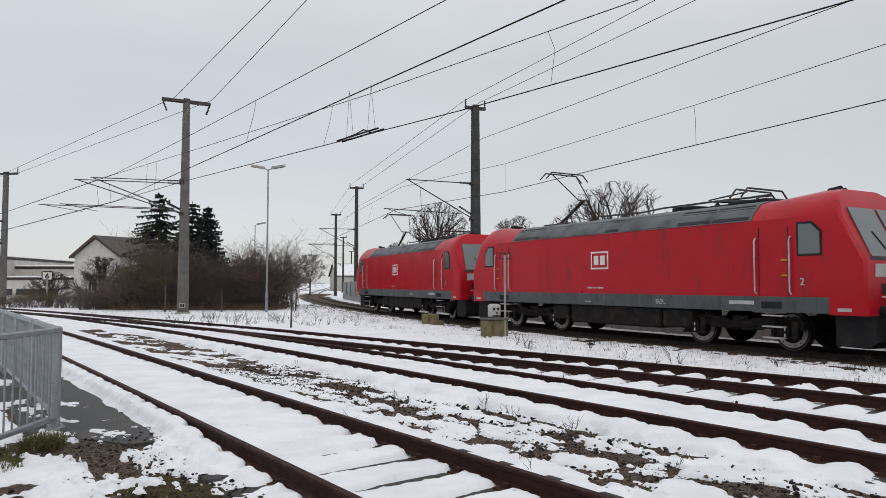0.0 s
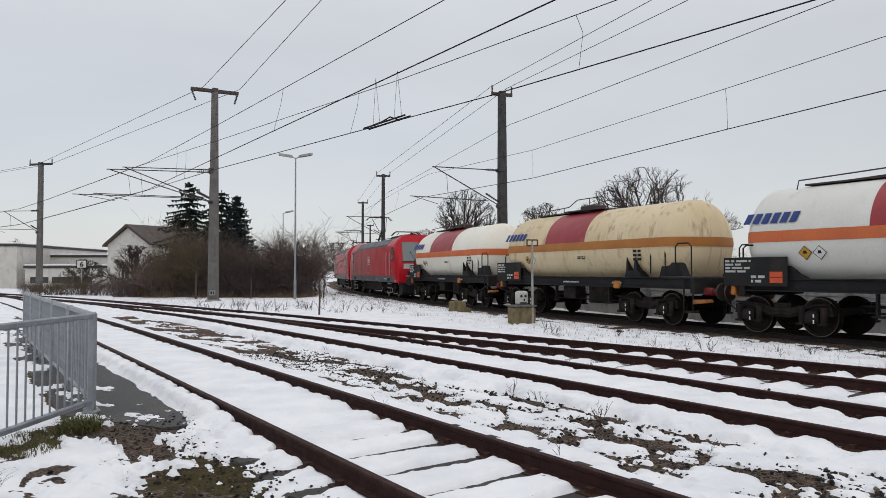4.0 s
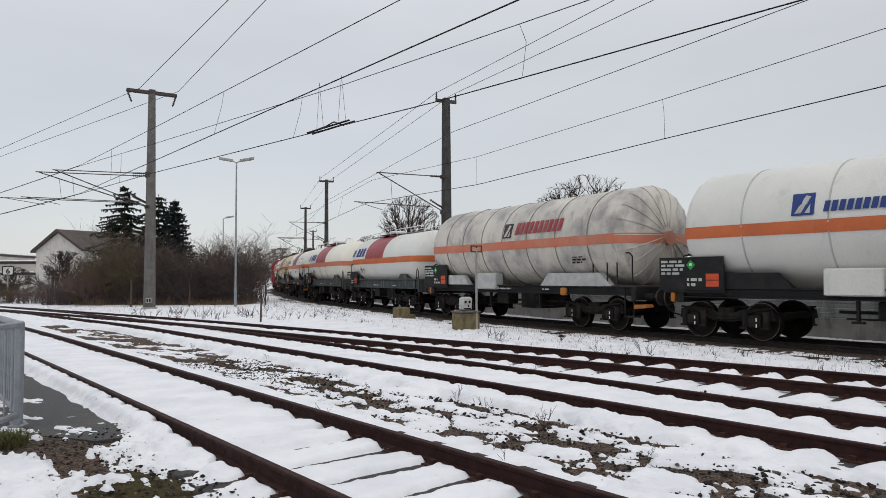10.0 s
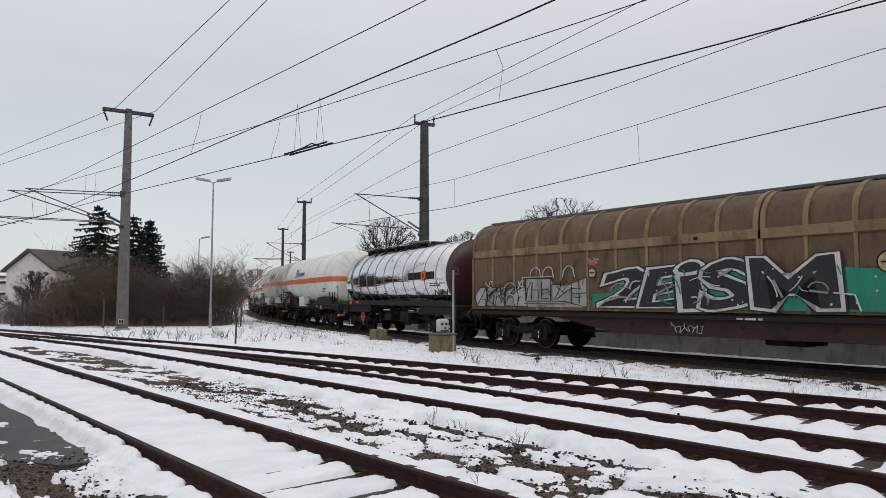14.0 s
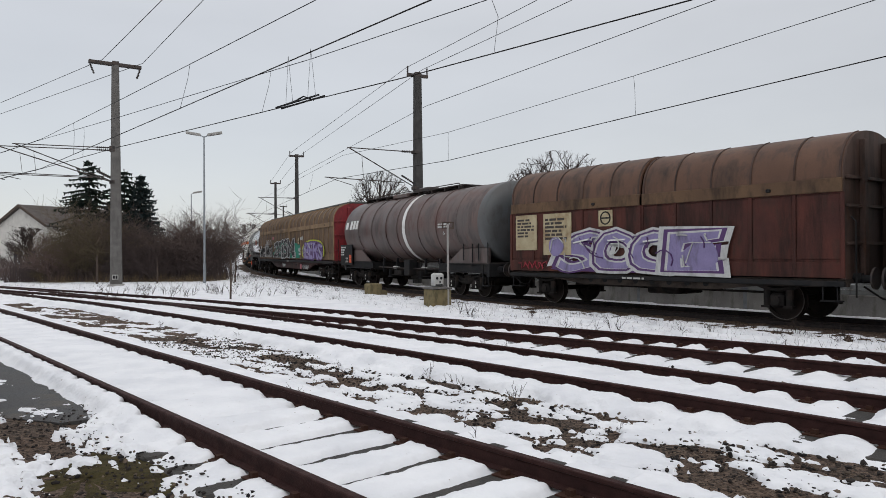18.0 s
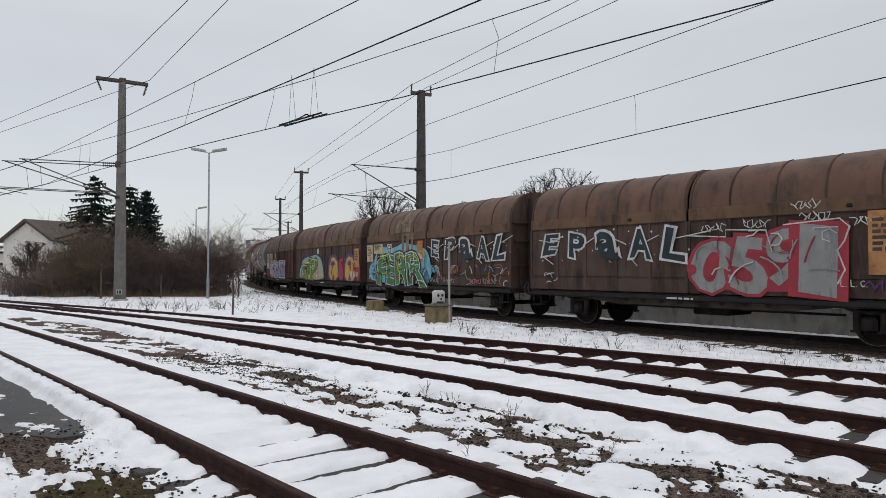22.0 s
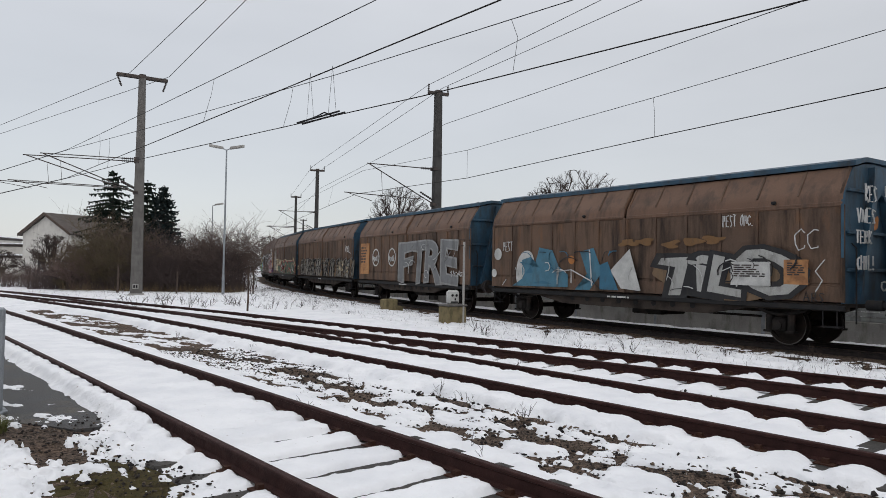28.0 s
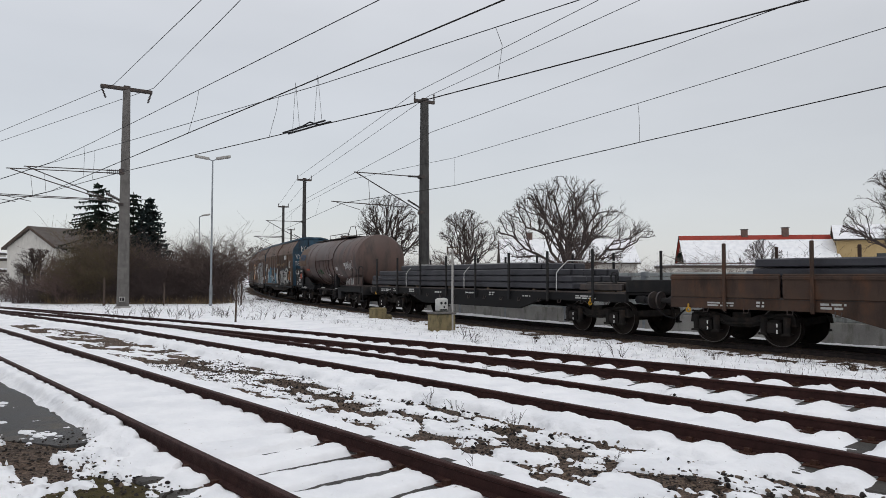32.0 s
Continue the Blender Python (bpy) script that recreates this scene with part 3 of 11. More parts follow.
def siding(pts, label, phase, s0, s1, ends, mat=M_RUST_RAIL):
    t = tagged(new("railway_track"), label, "railway track", "sidings", "structure")
    steps = list(np.arange(ends[0], ends[1], 1.0))
    for off in (-0.75, 0.75):
        part("rail", sweep(Geo(), [siding_point(pts, s, off)[0] for s in steps]), mat, t)
    s = s0 + phase
    while s < s1:
        p, d = siding_point(pts, s, 0, -0.166)
        ob = new("sleeper", SLEEPER_ME)
        ob.parent, ob.matrix_basis = t, Matrix.Translation(p) @ Matrix.Rotation(math.atan2(d.y, d.x), 4, "Z")
        for off in (-0.75, 0.75):
            q, _ = siding_point(pts, s, off, -0.17)
            c = new("tie_plate", CLIP_ME)
            c.parent, c.matrix_basis = t, Matrix.Translation(q) @ Matrix.Rotation(math.atan2(d.y, d.x), 4, "Z")
        s += 0.64
    return t


siding(T1_PTS, "rusty siding half buried in snow beside the path", 0.44, -1, 26, (-40, 118))
siding(T2_PTS, "rusty siding with snow between its sleepers", 0.29, -2, 30, (-40, 118))
turnout = siding(T3_PTS, "rusty turnout track leading to the siding", 0.54, -2, 30, (-40, 57))
part("switch_rail", sweep(Geo(), [siding_point(T3_PTS, s, -0.68, -0.006)[0] for s in np.arange(14, 29, 0.5)], [(-0.012, -0.12), (0.022, -0.12), (0.022, 0.008), (-0.012, 0.008)]), M_RAIL_BRIGHT, turnout, "polished switch rail")

main = tagged(new("railway_track"), "main line on dark ballast, swept clear of snow", "railway track", kind="structure")
steps = list(np.arange(-130, 330, 1.5))
for off in (-0.75, 0.75):
    part("rail", sweep(Geo(), [main_at(s, off) for s in steps]), M_RAIL_DARK, main)
for s in np.arange(-12, 70, 0.62):
    ob = new("sleeper", SLEEPER_ME)
    h = float(np.interp(s, main_s, main_h))
    ob.parent, ob.matrix_basis = main, Matrix.Translation(main_at(s, 0, -0.135)) @ Matrix.Rotation(h + math.pi / 2, 4, "Z")

# ---- low concrete wall with panels on the far side of the main line ----
barrier = tagged(new("noise_barrier"), "low grey barrier of panels on a concrete plinth", "wall", kind="structure")
span = 4.0
BAR_PANEL = Geo()
for k in range(10):
    BAR_PANEL.rbox(-span / 2 + 0.11, span / 2 - 0.11, -0.05, 0.05 if k % 2 else 0.035, 0.42 + k * 0.135, 0.42 + (k + 1) * 0.135 - 0.008, 0.012)
BAR_PANEL = BAR_PANEL.mesh("panel", M_PANEL)
BAR_PLINTH = Geo().rbox(-span / 2 + 0.1, span / 2 - 0.1, -0.09, 0.09, -0.45, 0.415, 0.02).mesh("plinth", M_CONCRETE_L)
BAR_POST = Geo().box(-0.1, 0.1, -0.1, -0.085, -0.45, 1.8).box(-0.1, 0.1, 0.085, 0.1, -0.45, 1.8).box(-0.01, 0.01, -0.085, 0.085, -0.45, 1.8).mesh("post", M_GALV)
s = -34.0
while s < 66:
    h = float(np.interp(s, main_s, main_h))
    for me, ds_ in ((BAR_POST, 0), (BAR_PANEL, span / 2), (BAR_PLINTH, span / 2)):
        ob = new(me.name, me)
        hh = float(np.interp(s + ds_, main_s, main_h))
        ob.parent, ob.matrix_basis = barrier, Matrix.Translation(main_at(s + ds_, 2.9)) @ Matrix.Rotation(hh + math.pi / 2, 4, "Z")
    s += span

# ---- overhead line ----
def mast_body(geo, h, w0, w1):
    rings = []
    for z, w in ((-0.5, w0), (h * 0.5, (w0 + w1) / 2), (h, w1)):
        c = w * 0.22
        rings.append([(x, y, z) for x, y in ((w - c, -w * 0.8), (w, -w * 0.8 + c), (w, w * 0.8 - c), (w - c, w * 0.8), (-w + c, w * 0.8), (-w, w * 0.8 - c), (-w, -w * 0.8 + c), (-w + c, -w * 0.8))])
    return geo.loft(rings, True, True)


def insulator(geo, a, b, r=0.06, n=7):
    a, b = Vector(a), Vector(b)
    geo.tube([a, b], r * 0.45, 6)
    for k in range(n):
        p, q = a.lerp(b, (k + 0.25) / n), a.lerp(b, (k + 0.7) / n)
        geo.tube([p, q], r, 8, r * 0.5)


def mast(name, label, x, y, h, turn, w0=0.21, w1=0.13, arm=1.0, arms=(), rungs=False, thick=0.06, skew=0):
    """A catenary mast; turn: degrees that its arms point at; arms: (height, reach, drop)."""
    t = thing(name, label, "mast", pose(x, y, -0.12, 0, 0, turn), "catenary masts")
    part("shaft", mast_body(Geo(), h, w0, w1), M_CONCRETE if rungs else M_CONCRETE_D, t)
    part("footing", Geo().rbox(-0.4, 0.4, -0.4, 0.4, -0.45, 0.1, 0.05), M_CONCRETE_L, t)
    if arm:
        part("crossarm", Geo().rbox(-arm, arm, -thick, thick, h - 0.05, h + 0.13, 0.02).box(-0.16, 0.16, -0.16, 0.16, h - 0.02, h + 0.2), M_STEEL_DK, t).matrix_basis = pose(0, 0, 0, 0, 0, skew)
        for sx in (-1, 1):
            g = Geo()
            if arm > 1.25:
                insulator(g, (sx * (arm - 0.05), 0, h - 0.02), (sx * (arm - 0.25), 0.12, h - 0.62), 0.07)
            else:
                insulator(g, (sx * (arm - 0.04), 0, h + 0.1), (sx * (arm - 0.04), 0, h + 0.5), 0.07, 4)
            part("insulator", g, M_PORCELAIN, t).matrix_basis = pose(0, 0, 0, 0, 0, skew)
    if rungs:
        part("number_plate", Geo().rbox(-0.1, 0.22, -0.3, -0.27, 0.35, 0.62, 0.01), M_CONCRETE_L, t).matrix_basis = pose(0, 0, 0, 0, 0, -turn)
        part("plate_writing", Geo().box(-0.05, 0.04, -0.305, -0.3, 0.4, 0.57).box(0.08, 0.17, -0.305, -0.3, 0.4, 0.57), M_WIRE, t).matrix_basis = pose(0, 0, 0, 0, 0, -turn)
        for k in range(int(h / 0.42)):
            z = 0.9 + k * 0.42
            if z < h - 0.3:
                part("climbing_rung", Geo().tube([(0, -0.14, z), (0.02, -0.26, z + 0.03), (0.1, -0.29, z + 0.05), (0.14, -0.24, z - 0.04)], 0.012, 4), M_STEEL_DK, t)
    for z, reach, drop in arms:
        c = new("cantilever", Geo().tube([(0.1, 0, z), (reach, 0, z + 0.02)], 0.028, 6).tube([(0.1, 0, z - drop), (reach * 0.97, 0, z)], 0.03, 6).tube([(reach * 0.2, 0, z - drop * 0.86), (reach * 1.3, 0, z - drop * 0.80)], 0.024, 6).tube([(reach * 1.25, 0, z - drop * 0.81), (reach * 0.92, 0, z - drop * 0.99)], 0.016, 5).tube([(reach * 0.8, 0, z - drop * 0.2), (reach * 0.78, 0, z - drop * 0.8)], 0.012, 4).mesh("cantilever", M_STEEL_DK))
        c.parent = t
        for za, zb, zk in ((z, z, z), (z - drop * 0.86, z - drop * 0.66, z - drop)):
            g = Geo()
            insulator(g, (0.25, 0, za), (0.95, 0, zb), 0.075)
            part("insulator", g, M_PORCELAIN, c)
            part("bracket", Geo().rbox(0.02, 0.3, -0.2, 0.2, zk - 0.09, zk + 0.09, 0.02), M_STEEL_DK, c)
    return t


mast("catenary_mast", "tapered concrete mast with dark crossarm and climbing rungs", -14.6, 39.9, 12.0, 195, 0.31, 0.18, 1.32, ((7.5, 4.9, 1.85), (7.36, 5.7, 1.75)), True, 0.13, 15)
mast("catenary_mast", "tapered concrete mast behind the main line", 1.72, 37.4, 11.0, 202, 0.27, 0.19, 0.6, ((7.0, 3.9, 1.9),))
mast("catenary_mast", "slender concrete mast behind the main line", -8.45, 69.0, 11.0, 195, 0.22, 0.15, 0.69, ((7.0, 3.6, 1.9),))
mast("catenary_mast", "slender far concrete mast beside the main line", -14.4, 95.0, 10.9, 190, 0.22, 0.15, 0.69, ((7.0, 3.6, 1.9),))
mast("catenary_mast", "slender far concrete mast beside the main line", -20.0, 142.0, 10.9, 188, 0.22, 0.15, 0.69, ((7.0, 3.6, 1.9),))
mast("catenary_mast", "slender far concrete mast beside the main line", -26.5, 205.0, 10.9, 188, 0.22, 0.15, 0.69, ((7.0, 3.6, 1.9),))
mast("catenary_mast", "tapered concrete mast beside the curving sidings", -37.2, 60.0, 11.0, 170, 0.25, 0.19, 1.15, ((7.0, 3.8, 1.9),), True)


def wire(name, label, pts, r, sag=0.0, mat=M_WIRE, n=12):
    """A wire through supports, hanging between them."""
    path = []
    for a, b in zip(pts, pts[1:]):
        a, b = Vector(a), Vector(b)
        for k in range(n):
            f = k / n
            path.append(a.lerp(b, f) - Vector((0, 0, sag * 4 * f * (1 - f))))
    path.append(Vector(pts[-1]))
    return tagged(new(name, Geo().tube(path, r, 5).mesh(name, mat)), label, "cable", "overhead wires")


ZC, ZM = 5.6, 6.95
CON_A = [(18.5, -15.0), (1.73, 9.87), (-9.03, 24.79), (-15.92, 34.35), (-31.26, 51.2), (-38.0, 58.5), (-70.0, 85.0)]
CON_B = [(25.5, -12.8), (5.82, 9.87), (0.41, 16.31), (-10.02, 27.53), (-16.28, 34.82), (-32.2, 52.4), (-38.6, 59.2), (-70.6, 86.0)]
MES_A = [(17.8, -11.0), (0.06, 13.18), (-9.03, 25.28), (-15.9, 34.3), (-31.2, 51.2), (-38.0, 58.5), (-70.0, 85.0)]
MES_B = [(23.0, -9.7), (3.7, 13.18), (-1.98, 19.76), (-10.5, 28.8), (-16.3, 34.8), (-32.2, 52.4), (-38.6, 59.2), (-70.6, 86.0)]
for pts, nm in ((CON_A, "siding"), (CON_B, "turnout")):
    wire("contact_wire", f"dark contact wire over the {nm}", [(x, y, ZC) for x, y in pts], 0.0135, 0.0, M_WIRE_CU, 2)
for pts, nm in ((MES_A, "siding"), (MES_B, "turnout")):
    wire("messenger_wire", f"thin messenger wire over the {nm}", [(x, y, ZM) for x, y in pts], 0.0105, 0.0, M_WIRE, 2)


def on_line(pts, y):
    """x at y on a line of points."""
    q = sorted((b, a) for a, b in pts)
    return float(np.interp(y, [k[0] for k in q], [k[1] for k in q]))


def dropper(x0, y0, x1, y1, bow=0.03):
    a, b = Vector((x0, y0, ZM)), Vector((x1, y1, ZC))
    tagged(new("dropper", Geo().tube([a, a.lerp(b, 0.35) + Vector((bow, 0, 0)), b], 0.006, 4).mesh("dropper", M_WIRE)), "thin wire dropper between overhead wires", "cable", "droppers")


for y in (3.0, 20.56, 30.0):
    dropper(on_line(MES_A, y), y, on_line(CON_A, y - 0.5), y - 0.5)
dropper(2.25, 14.9, 2.17, 14.07, 0.12)
for y in (5.5, 21.2, 31.0):
    dropper(on_line(MES_B, y), y, on_line(CON_B, y - 0.7), y - 0.7)
main_far = [main_at(s, 0.1) for s in (57, 84, 132, 196, 300)]
CON_M = [(26.6, -22.0), (10.32, 13.97), (7.35, 20.4), (2.75, 30.8), (-2.59, 38.59)] + [(q.x, q.y) for q in main_far]
MES_M = [(26.6, -22.0), (10.4, 14.6), (7.57, 21.15), (2.81, 31.54), (-2.3, 39.2)] + [(q.x, q.y) for q in main_far]
wire("contact_wire", "contact wire over the main line", [(x, y, ZC) for x, y in CON_M], 0.0135, 0.0, M_WIRE_CU, 3)
wire("messenger_wire", "thin messenger wire over the main line", [(x, y, ZM) for x, y in MES_M], 0.0095, 0.0, M_WIRE, 3)
dropper(7.57, 21.15, 7.32, 20.33, 0.02)
dropper(2.81, 31.54, 2.72, 30.56, 0.0)
for y in (9.0, 47.0, 58.0):
    dropper(on_line(MES_M, y), y, on_line(CON_M, y - 0.3), y - 0.3)
# section insulator over the turnout track
iy = 19.2
ix = on_line(CON_B, iy)
isec = thing("section_insulator", "dark section insulator hung in the contact wire", "insulator", Matrix.Translation((ix, iy, ZC)) @ Matrix.Rotation(math.atan2(-5.6, 5.2), 4, "Z"))
for sy in (-0.09, 0.09):
    part("runner", Geo().tube([(-0.95, sy, 0), (0.95, sy, 0.06)], 0.026, 5), M_WIRE, isec)
part("bracing", Geo().tube([(-0.5, -0.09, 0.02), (-0.3, 0.09, 0.12), (0.3, -0.09, 0.12), (0.5, 0.09, 0.02)], 0.02, 5), M_WIRE, isec)
for x0, x1 in ((-0.5, -0.62), (-0.5, -0.3), (0.5, 0.35), (0.5, 0.7)):
    part("hanger", Geo().tube([(x0, 0, ZM - ZC), (x1, 0, 0.05)], 0.0045, 4), M_WIRE, isec)
# feeders on the mast tips
for k, (q, e) in enumerate((((-14.89, 38.86, 11.9), (-8.69, 29.14, 11.9)), ((-13.03, 39.51, 11.9), (-7.09, 29.08, 11.9)))):
    q, e = Vector(q), Vector(e)
    wire("feeder_cable", "feeder cable between mast crossarms", [(-75.0, 84.0, 10.9), (-37.6 + 1.1 * k, 60.2, 10.95), q, q + (e - q) * 6.0], 0.015, 0.0, M_WIRE, 3)
for q, e, b in (((1.15, 37.4, 11.35), (7.32, 24.0, 11.35), -0.55), ((1.99, 37.4, 11.25), (8.7, 23.6, 11.25), 0.55), ((2.13, 37.35, 9.3), (11.17, 18.95, 9.3), 0.3)):
    q, e = Vector(q), Vector(e)
    wire("feeder_cable", "feeder cable between mast tips", [(-14.4 + b, 95.0, q.z - 0.2), (-8.45 + b, 69.0, q.z - 0.1), q, q + (e - q) * 4.0], 0.0135, 0.0, M_WIRE, 3)

# ---- the train ----
SPEED = [(0, 7.056), (2.5, 7.084), (4.5, 7.252), (7, 7.426), (9, 7.776), (12, 8.351), (14.5, 8.503), (16.5, 8.482), (20, 8.772), (23, 8.965), (25.5, 8.914), (29, 8.895), (32, 8.965)]
run_t = np.arange(0, 32.2, 0.05)
run_v = np.interp(run_t, [k[0] for k in SPEED], [k[1] for k in SPEED])
run_d = np.concatenate([[0], np.cumsum((run_v[1:] + run_v[:-1]) / 2 * 0.05)])


def run_at(t):
    """Metres that the train has run at t seconds."""
    return float(np.interp(t, run_t, run_d))


VEHICLES = []
M_RED = surf("loco_red", (0.44, 0.008, 0.018), (0.385, 0.007, 0.015), 0.33, 0, 1.2, 50, 0.03, (0.16, 0.02, 0.02), 0.9, 0.28, 5)
M_RED_END = surf("loco_red_front", (0.46, 0.008, 0.018), (0.40, 0.007, 0.015), 0.3, 0, 1.2, 50, 0.03)
for _m in (M_RED, M_RED_END):
    _m.node_tree.nodes["Principled BSDF"].inputs["Specular IOR Level"].default_value = 0.22
M_LGREY = surf("loco_sill_grey", (0.085, 0.10, 0.108), (0.06, 0.07, 0.075), 0.5, 0, 2, 50, 0.05, (0.05, 0.045, 0.04), 2, 0.5, 3)
M_ROOF = surf("loco_roof_grey", (0.11, 0.125, 0.135), (0.07, 0.08, 0.088), 0.5, 0.2, 1.5, 50, 0.05, (0.05, 0.05, 0.05), 1.5, 0.5)
M_GRILLE = surf("grille_dark", (0.022, 0.023, 0.025), None, 0.5, 0.3, 6, 60, 0.1)
M_WHITE = surf("white_paint", (0.72, 0.72, 0.70), (0.62, 0.61, 0.58), 0.5, 0, 4, 50, 0.03)
M_DIRTYW = surf("grey_white_paint", (0.5, 0.5, 0.48), (0.36, 0.36, 0.35), 0.6, 0, 4, 50, 0.05)
M_BLACK = surf("black_frame", (0.015, 0.0155, 0.017), (0.024, 0.023, 0.023), 0.65, 0.0, 3, 60, 0.1, (0.035, 0.029, 0.026), 1.5, 0.4)
M_BOGIE = surf("bogie_black", (0.013, 0.012, 0.0115), (0.026, 0.022, 0.02), 0.8, 0.0, 5, 60, 0.25, (0.045, 0.033, 0.026), 2.5, 0.4)
M_WHEEL = surf("wheel_steel", (0.014, 0.011, 0.01), (0.03, 0.022, 0.018), 0.7, 0.1, 6, 60, 0.15)
M_TREAD = surf("wheel_tread", (0.15, 0.14, 0.13), (0.09, 0.08, 0.075), 0.35, 0.9, 6, 60, 0.05)
M_RING = surf("brake_disc_light", (0.40, 0.39, 0.37), (0.26, 0.25, 0.24), 0.5, 0.5, 6, 60, 0.05)
M_CREAM = surf("tank_cream", (0.77, 0.74, 0.65), (0.72, 0.68, 0.57), 0.42, 0, 0.8, 40, 0.02, (0.5, 0.46, 0.38), 0.5, 0.14, 3)
M_CREAM_D = surf("tank_cream_soiled", (0.66, 0.55, 0.36), (0.58, 0.46, 0.28), 0.5, 0, 0.8, 40, 0.02, (0.32, 0.22, 0.12), 0.9, 0.4, 5)
M_TANKW = surf("tank_white", (0.69, 0.68, 0.63), (0.61, 0.61, 0.565), 0.42, 0, 0.8, 40, 0.02, (0.44, 0.45, 0.41), 0.6, 0.16, 3)
M_TANKS = surf("tank_white_sooty", (0.62, 0.58, 0.51), (0.46, 0.44, 0.40), 0.5, 0, 0.9, 40, 0.04, (0.24, 0.235, 0.225), 0.8, 0.55, 1, grime=((0.24, 0.22, 0.20), 3.0, 0.5, 0.7, 0.2))
M_ORANGE = surf("stripe_orange", (0.58, 0.135, 0.03), (0.50, 0.11, 0.03), 0.45, 0, 1.5, 40, 0.02, (0.40, 0.16, 0.08), 0.9, 0.25)
M_PINKST = surf("stripe_faded", (0.55, 0.16, 0.09), (0.55, 0.23, 0.15), 0.5, 0, 1.5, 40, 0.02, (0.36, 0.2, 0.14), 0.9, 0.4)
M_OCHRE = surf("stripe_ochre", (0.40, 0.16, 0.035), (0.34, 0.13, 0.03), 0.5, 0, 1.5, 40, 0.02)
M_BAND = surf("band_dark_red", (0.30, 0.022, 0.03), (0.24, 0.018, 0.025), 0.45, 0, 1.5, 40, 0.02, (0.36, 0.1, 0.09), 1.2, 0.3)
M_CHROME = surf("tank_polished", (0.74, 0.74, 0.745), (0.66, 0.66, 0.67), 0.09, 1.0, 1.2, 30, 0.0, (0.5, 0.5, 0.49), 1.2, 0.25, 2, 0.04)
_nt = M_CHROME.node_tree
_co, _mp, _no, _bp = (_nt.nodes.new(k) for k in ("ShaderNodeTexCoord", "ShaderNodeMapping", "ShaderNodeTexNoise", "ShaderNodeBump"))
_mp.inputs["Scale"].default_value = (0.35, 6.0, 11.0)
_no.inputs["Scale"].default_value, _no.inputs["Detail"].default_value = 1.0, 4
_bp.inputs["Strength"].default_value, _bp.inputs["Distance"].default_value = 0.32, 0.02
_nt.links.new(_co.outputs["Object"], _mp.inputs[0])
_nt.links.new(_mp.outputs[0], _no.inputs["Vector"])
_nt.links.new(_no.outputs[0], _bp.inputs["Height"])
_nt.links.new(_bp.outputs[0], next(n for n in _nt.nodes if n.type == "BSDF_PRINCIPLED").inputs["Normal"])
M_BUFFER = surf("buffer_red", (0.20, 0.03, 0.028), (0.13, 0.022, 0.02), 0.5, 0, 3, 40, 0.03, (0.05, 0.02, 0.018), 2, 0.45)
M_BROWNT = surf("tank_brown_black", (0.10, 0.08, 0.075), (0.13, 0.082, 0.072), 0.47, 0.1, 1.0, 40, 0.05, (0.085, 0.028, 0.022), 0.8, 0.4, 2, grime=((0.018, 0.015, 0.013), 1.6, 0.5, 0.72, 0.25))
M_GREYT = surf("tank_end_grey", (0.088, 0.096, 0.10), (0.085, 0.08, 0.078), 0.47, 0, 1.0, 40, 0.05, (0.05, 0.04, 0.035), 1.0, 0.5, 2)
M_RUSTT = surf("tank_rust_brown", (0.072, 0.044, 0.037), (0.095, 0.054, 0.043), 0.48, 0.1, 0.9, 40, 0.06, (0.035, 0.024, 0.022), 0.9, 0.5, 3, grime=((0.018, 0.015, 0.013), 1.6, 0.5, 0.72, 0.25))
M_WAGON = surf("wagon_brown", (0.09, 0.058, 0.047), (0.062, 0.044, 0.038), 0.65, 0, 1.2, 45, 0.08, (0.085, 0.042, 0.026), 1.3, 0.35, 3, grime=((0.014, 0.012, 0.011), 2.2, 0.46, 0.66, 0.16))
M_WAGON_R = surf("wagon_red_brown", (0.10, 0.034, 0.026), (0.065, 0.028, 0.024), 0.65, 0, 1.2, 45, 0.08, (0.05, 0.03, 0.024), 1.3, 0.4, 3, grime=((0.014, 0.012, 0.011), 2.2, 0.46, 0.66, 0.16))
M_WROOF = surf("wagon_roof_brown", (0.135, 0.07, 0.043), (0.10, 0.054, 0.036), 0.57, 0, 0.9, 45, 0.06, (0.05, 0.035, 0.03), 1.1, 0.45, 3, grime=((0.018, 0.015, 0.013), 1.6, 0.5, 0.72, 0.25))
M_WBEAM = surf("wagon_beam_tan", (0.155, 0.095, 0.055), (0.115, 0.07, 0.045), 0.65, 0, 1.2, 45, 0.06, (0.06, 0.04, 0.03), 1.5, 0.45, 2, grime=((0.018, 0.015, 0.013), 1.6, 0.5, 0.72, 0.25))
M_HTAN = surf("wagon_tan_rib", (0.27, 0.18, 0.10), (0.21, 0.14, 0.085), 0.65, 0, 1.4, 45, 0.06, (0.12, 0.075, 0.045), 1.4, 0.4, 2, grime=((0.018, 0.015, 0.013), 1.6, 0.5, 0.72, 0.25))
M_HBODY = surf("wagon_light_brown", (0.145, 0.094, 0.057), (0.11, 0.07, 0.045), 0.65, 0, 1.0, 45, 0.06, (0.07, 0.045, 0.032), 1.2, 0.5, 3, grime=((0.03, 0.022, 0.017), 2.2, 0.56, 0.8, 0.16))
M_CBODY = surf("wagon_grey_brown", (0.135, 0.086, 0.060), (0.098, 0.066, 0.05), 0.65, 0, 1.1, 45, 0.06, (0.16, 0.085, 0.048), 1.2, 0.35, 3, grime=((0.014, 0.012, 0.011), 2.2, 0.46, 0.66, 0.16))
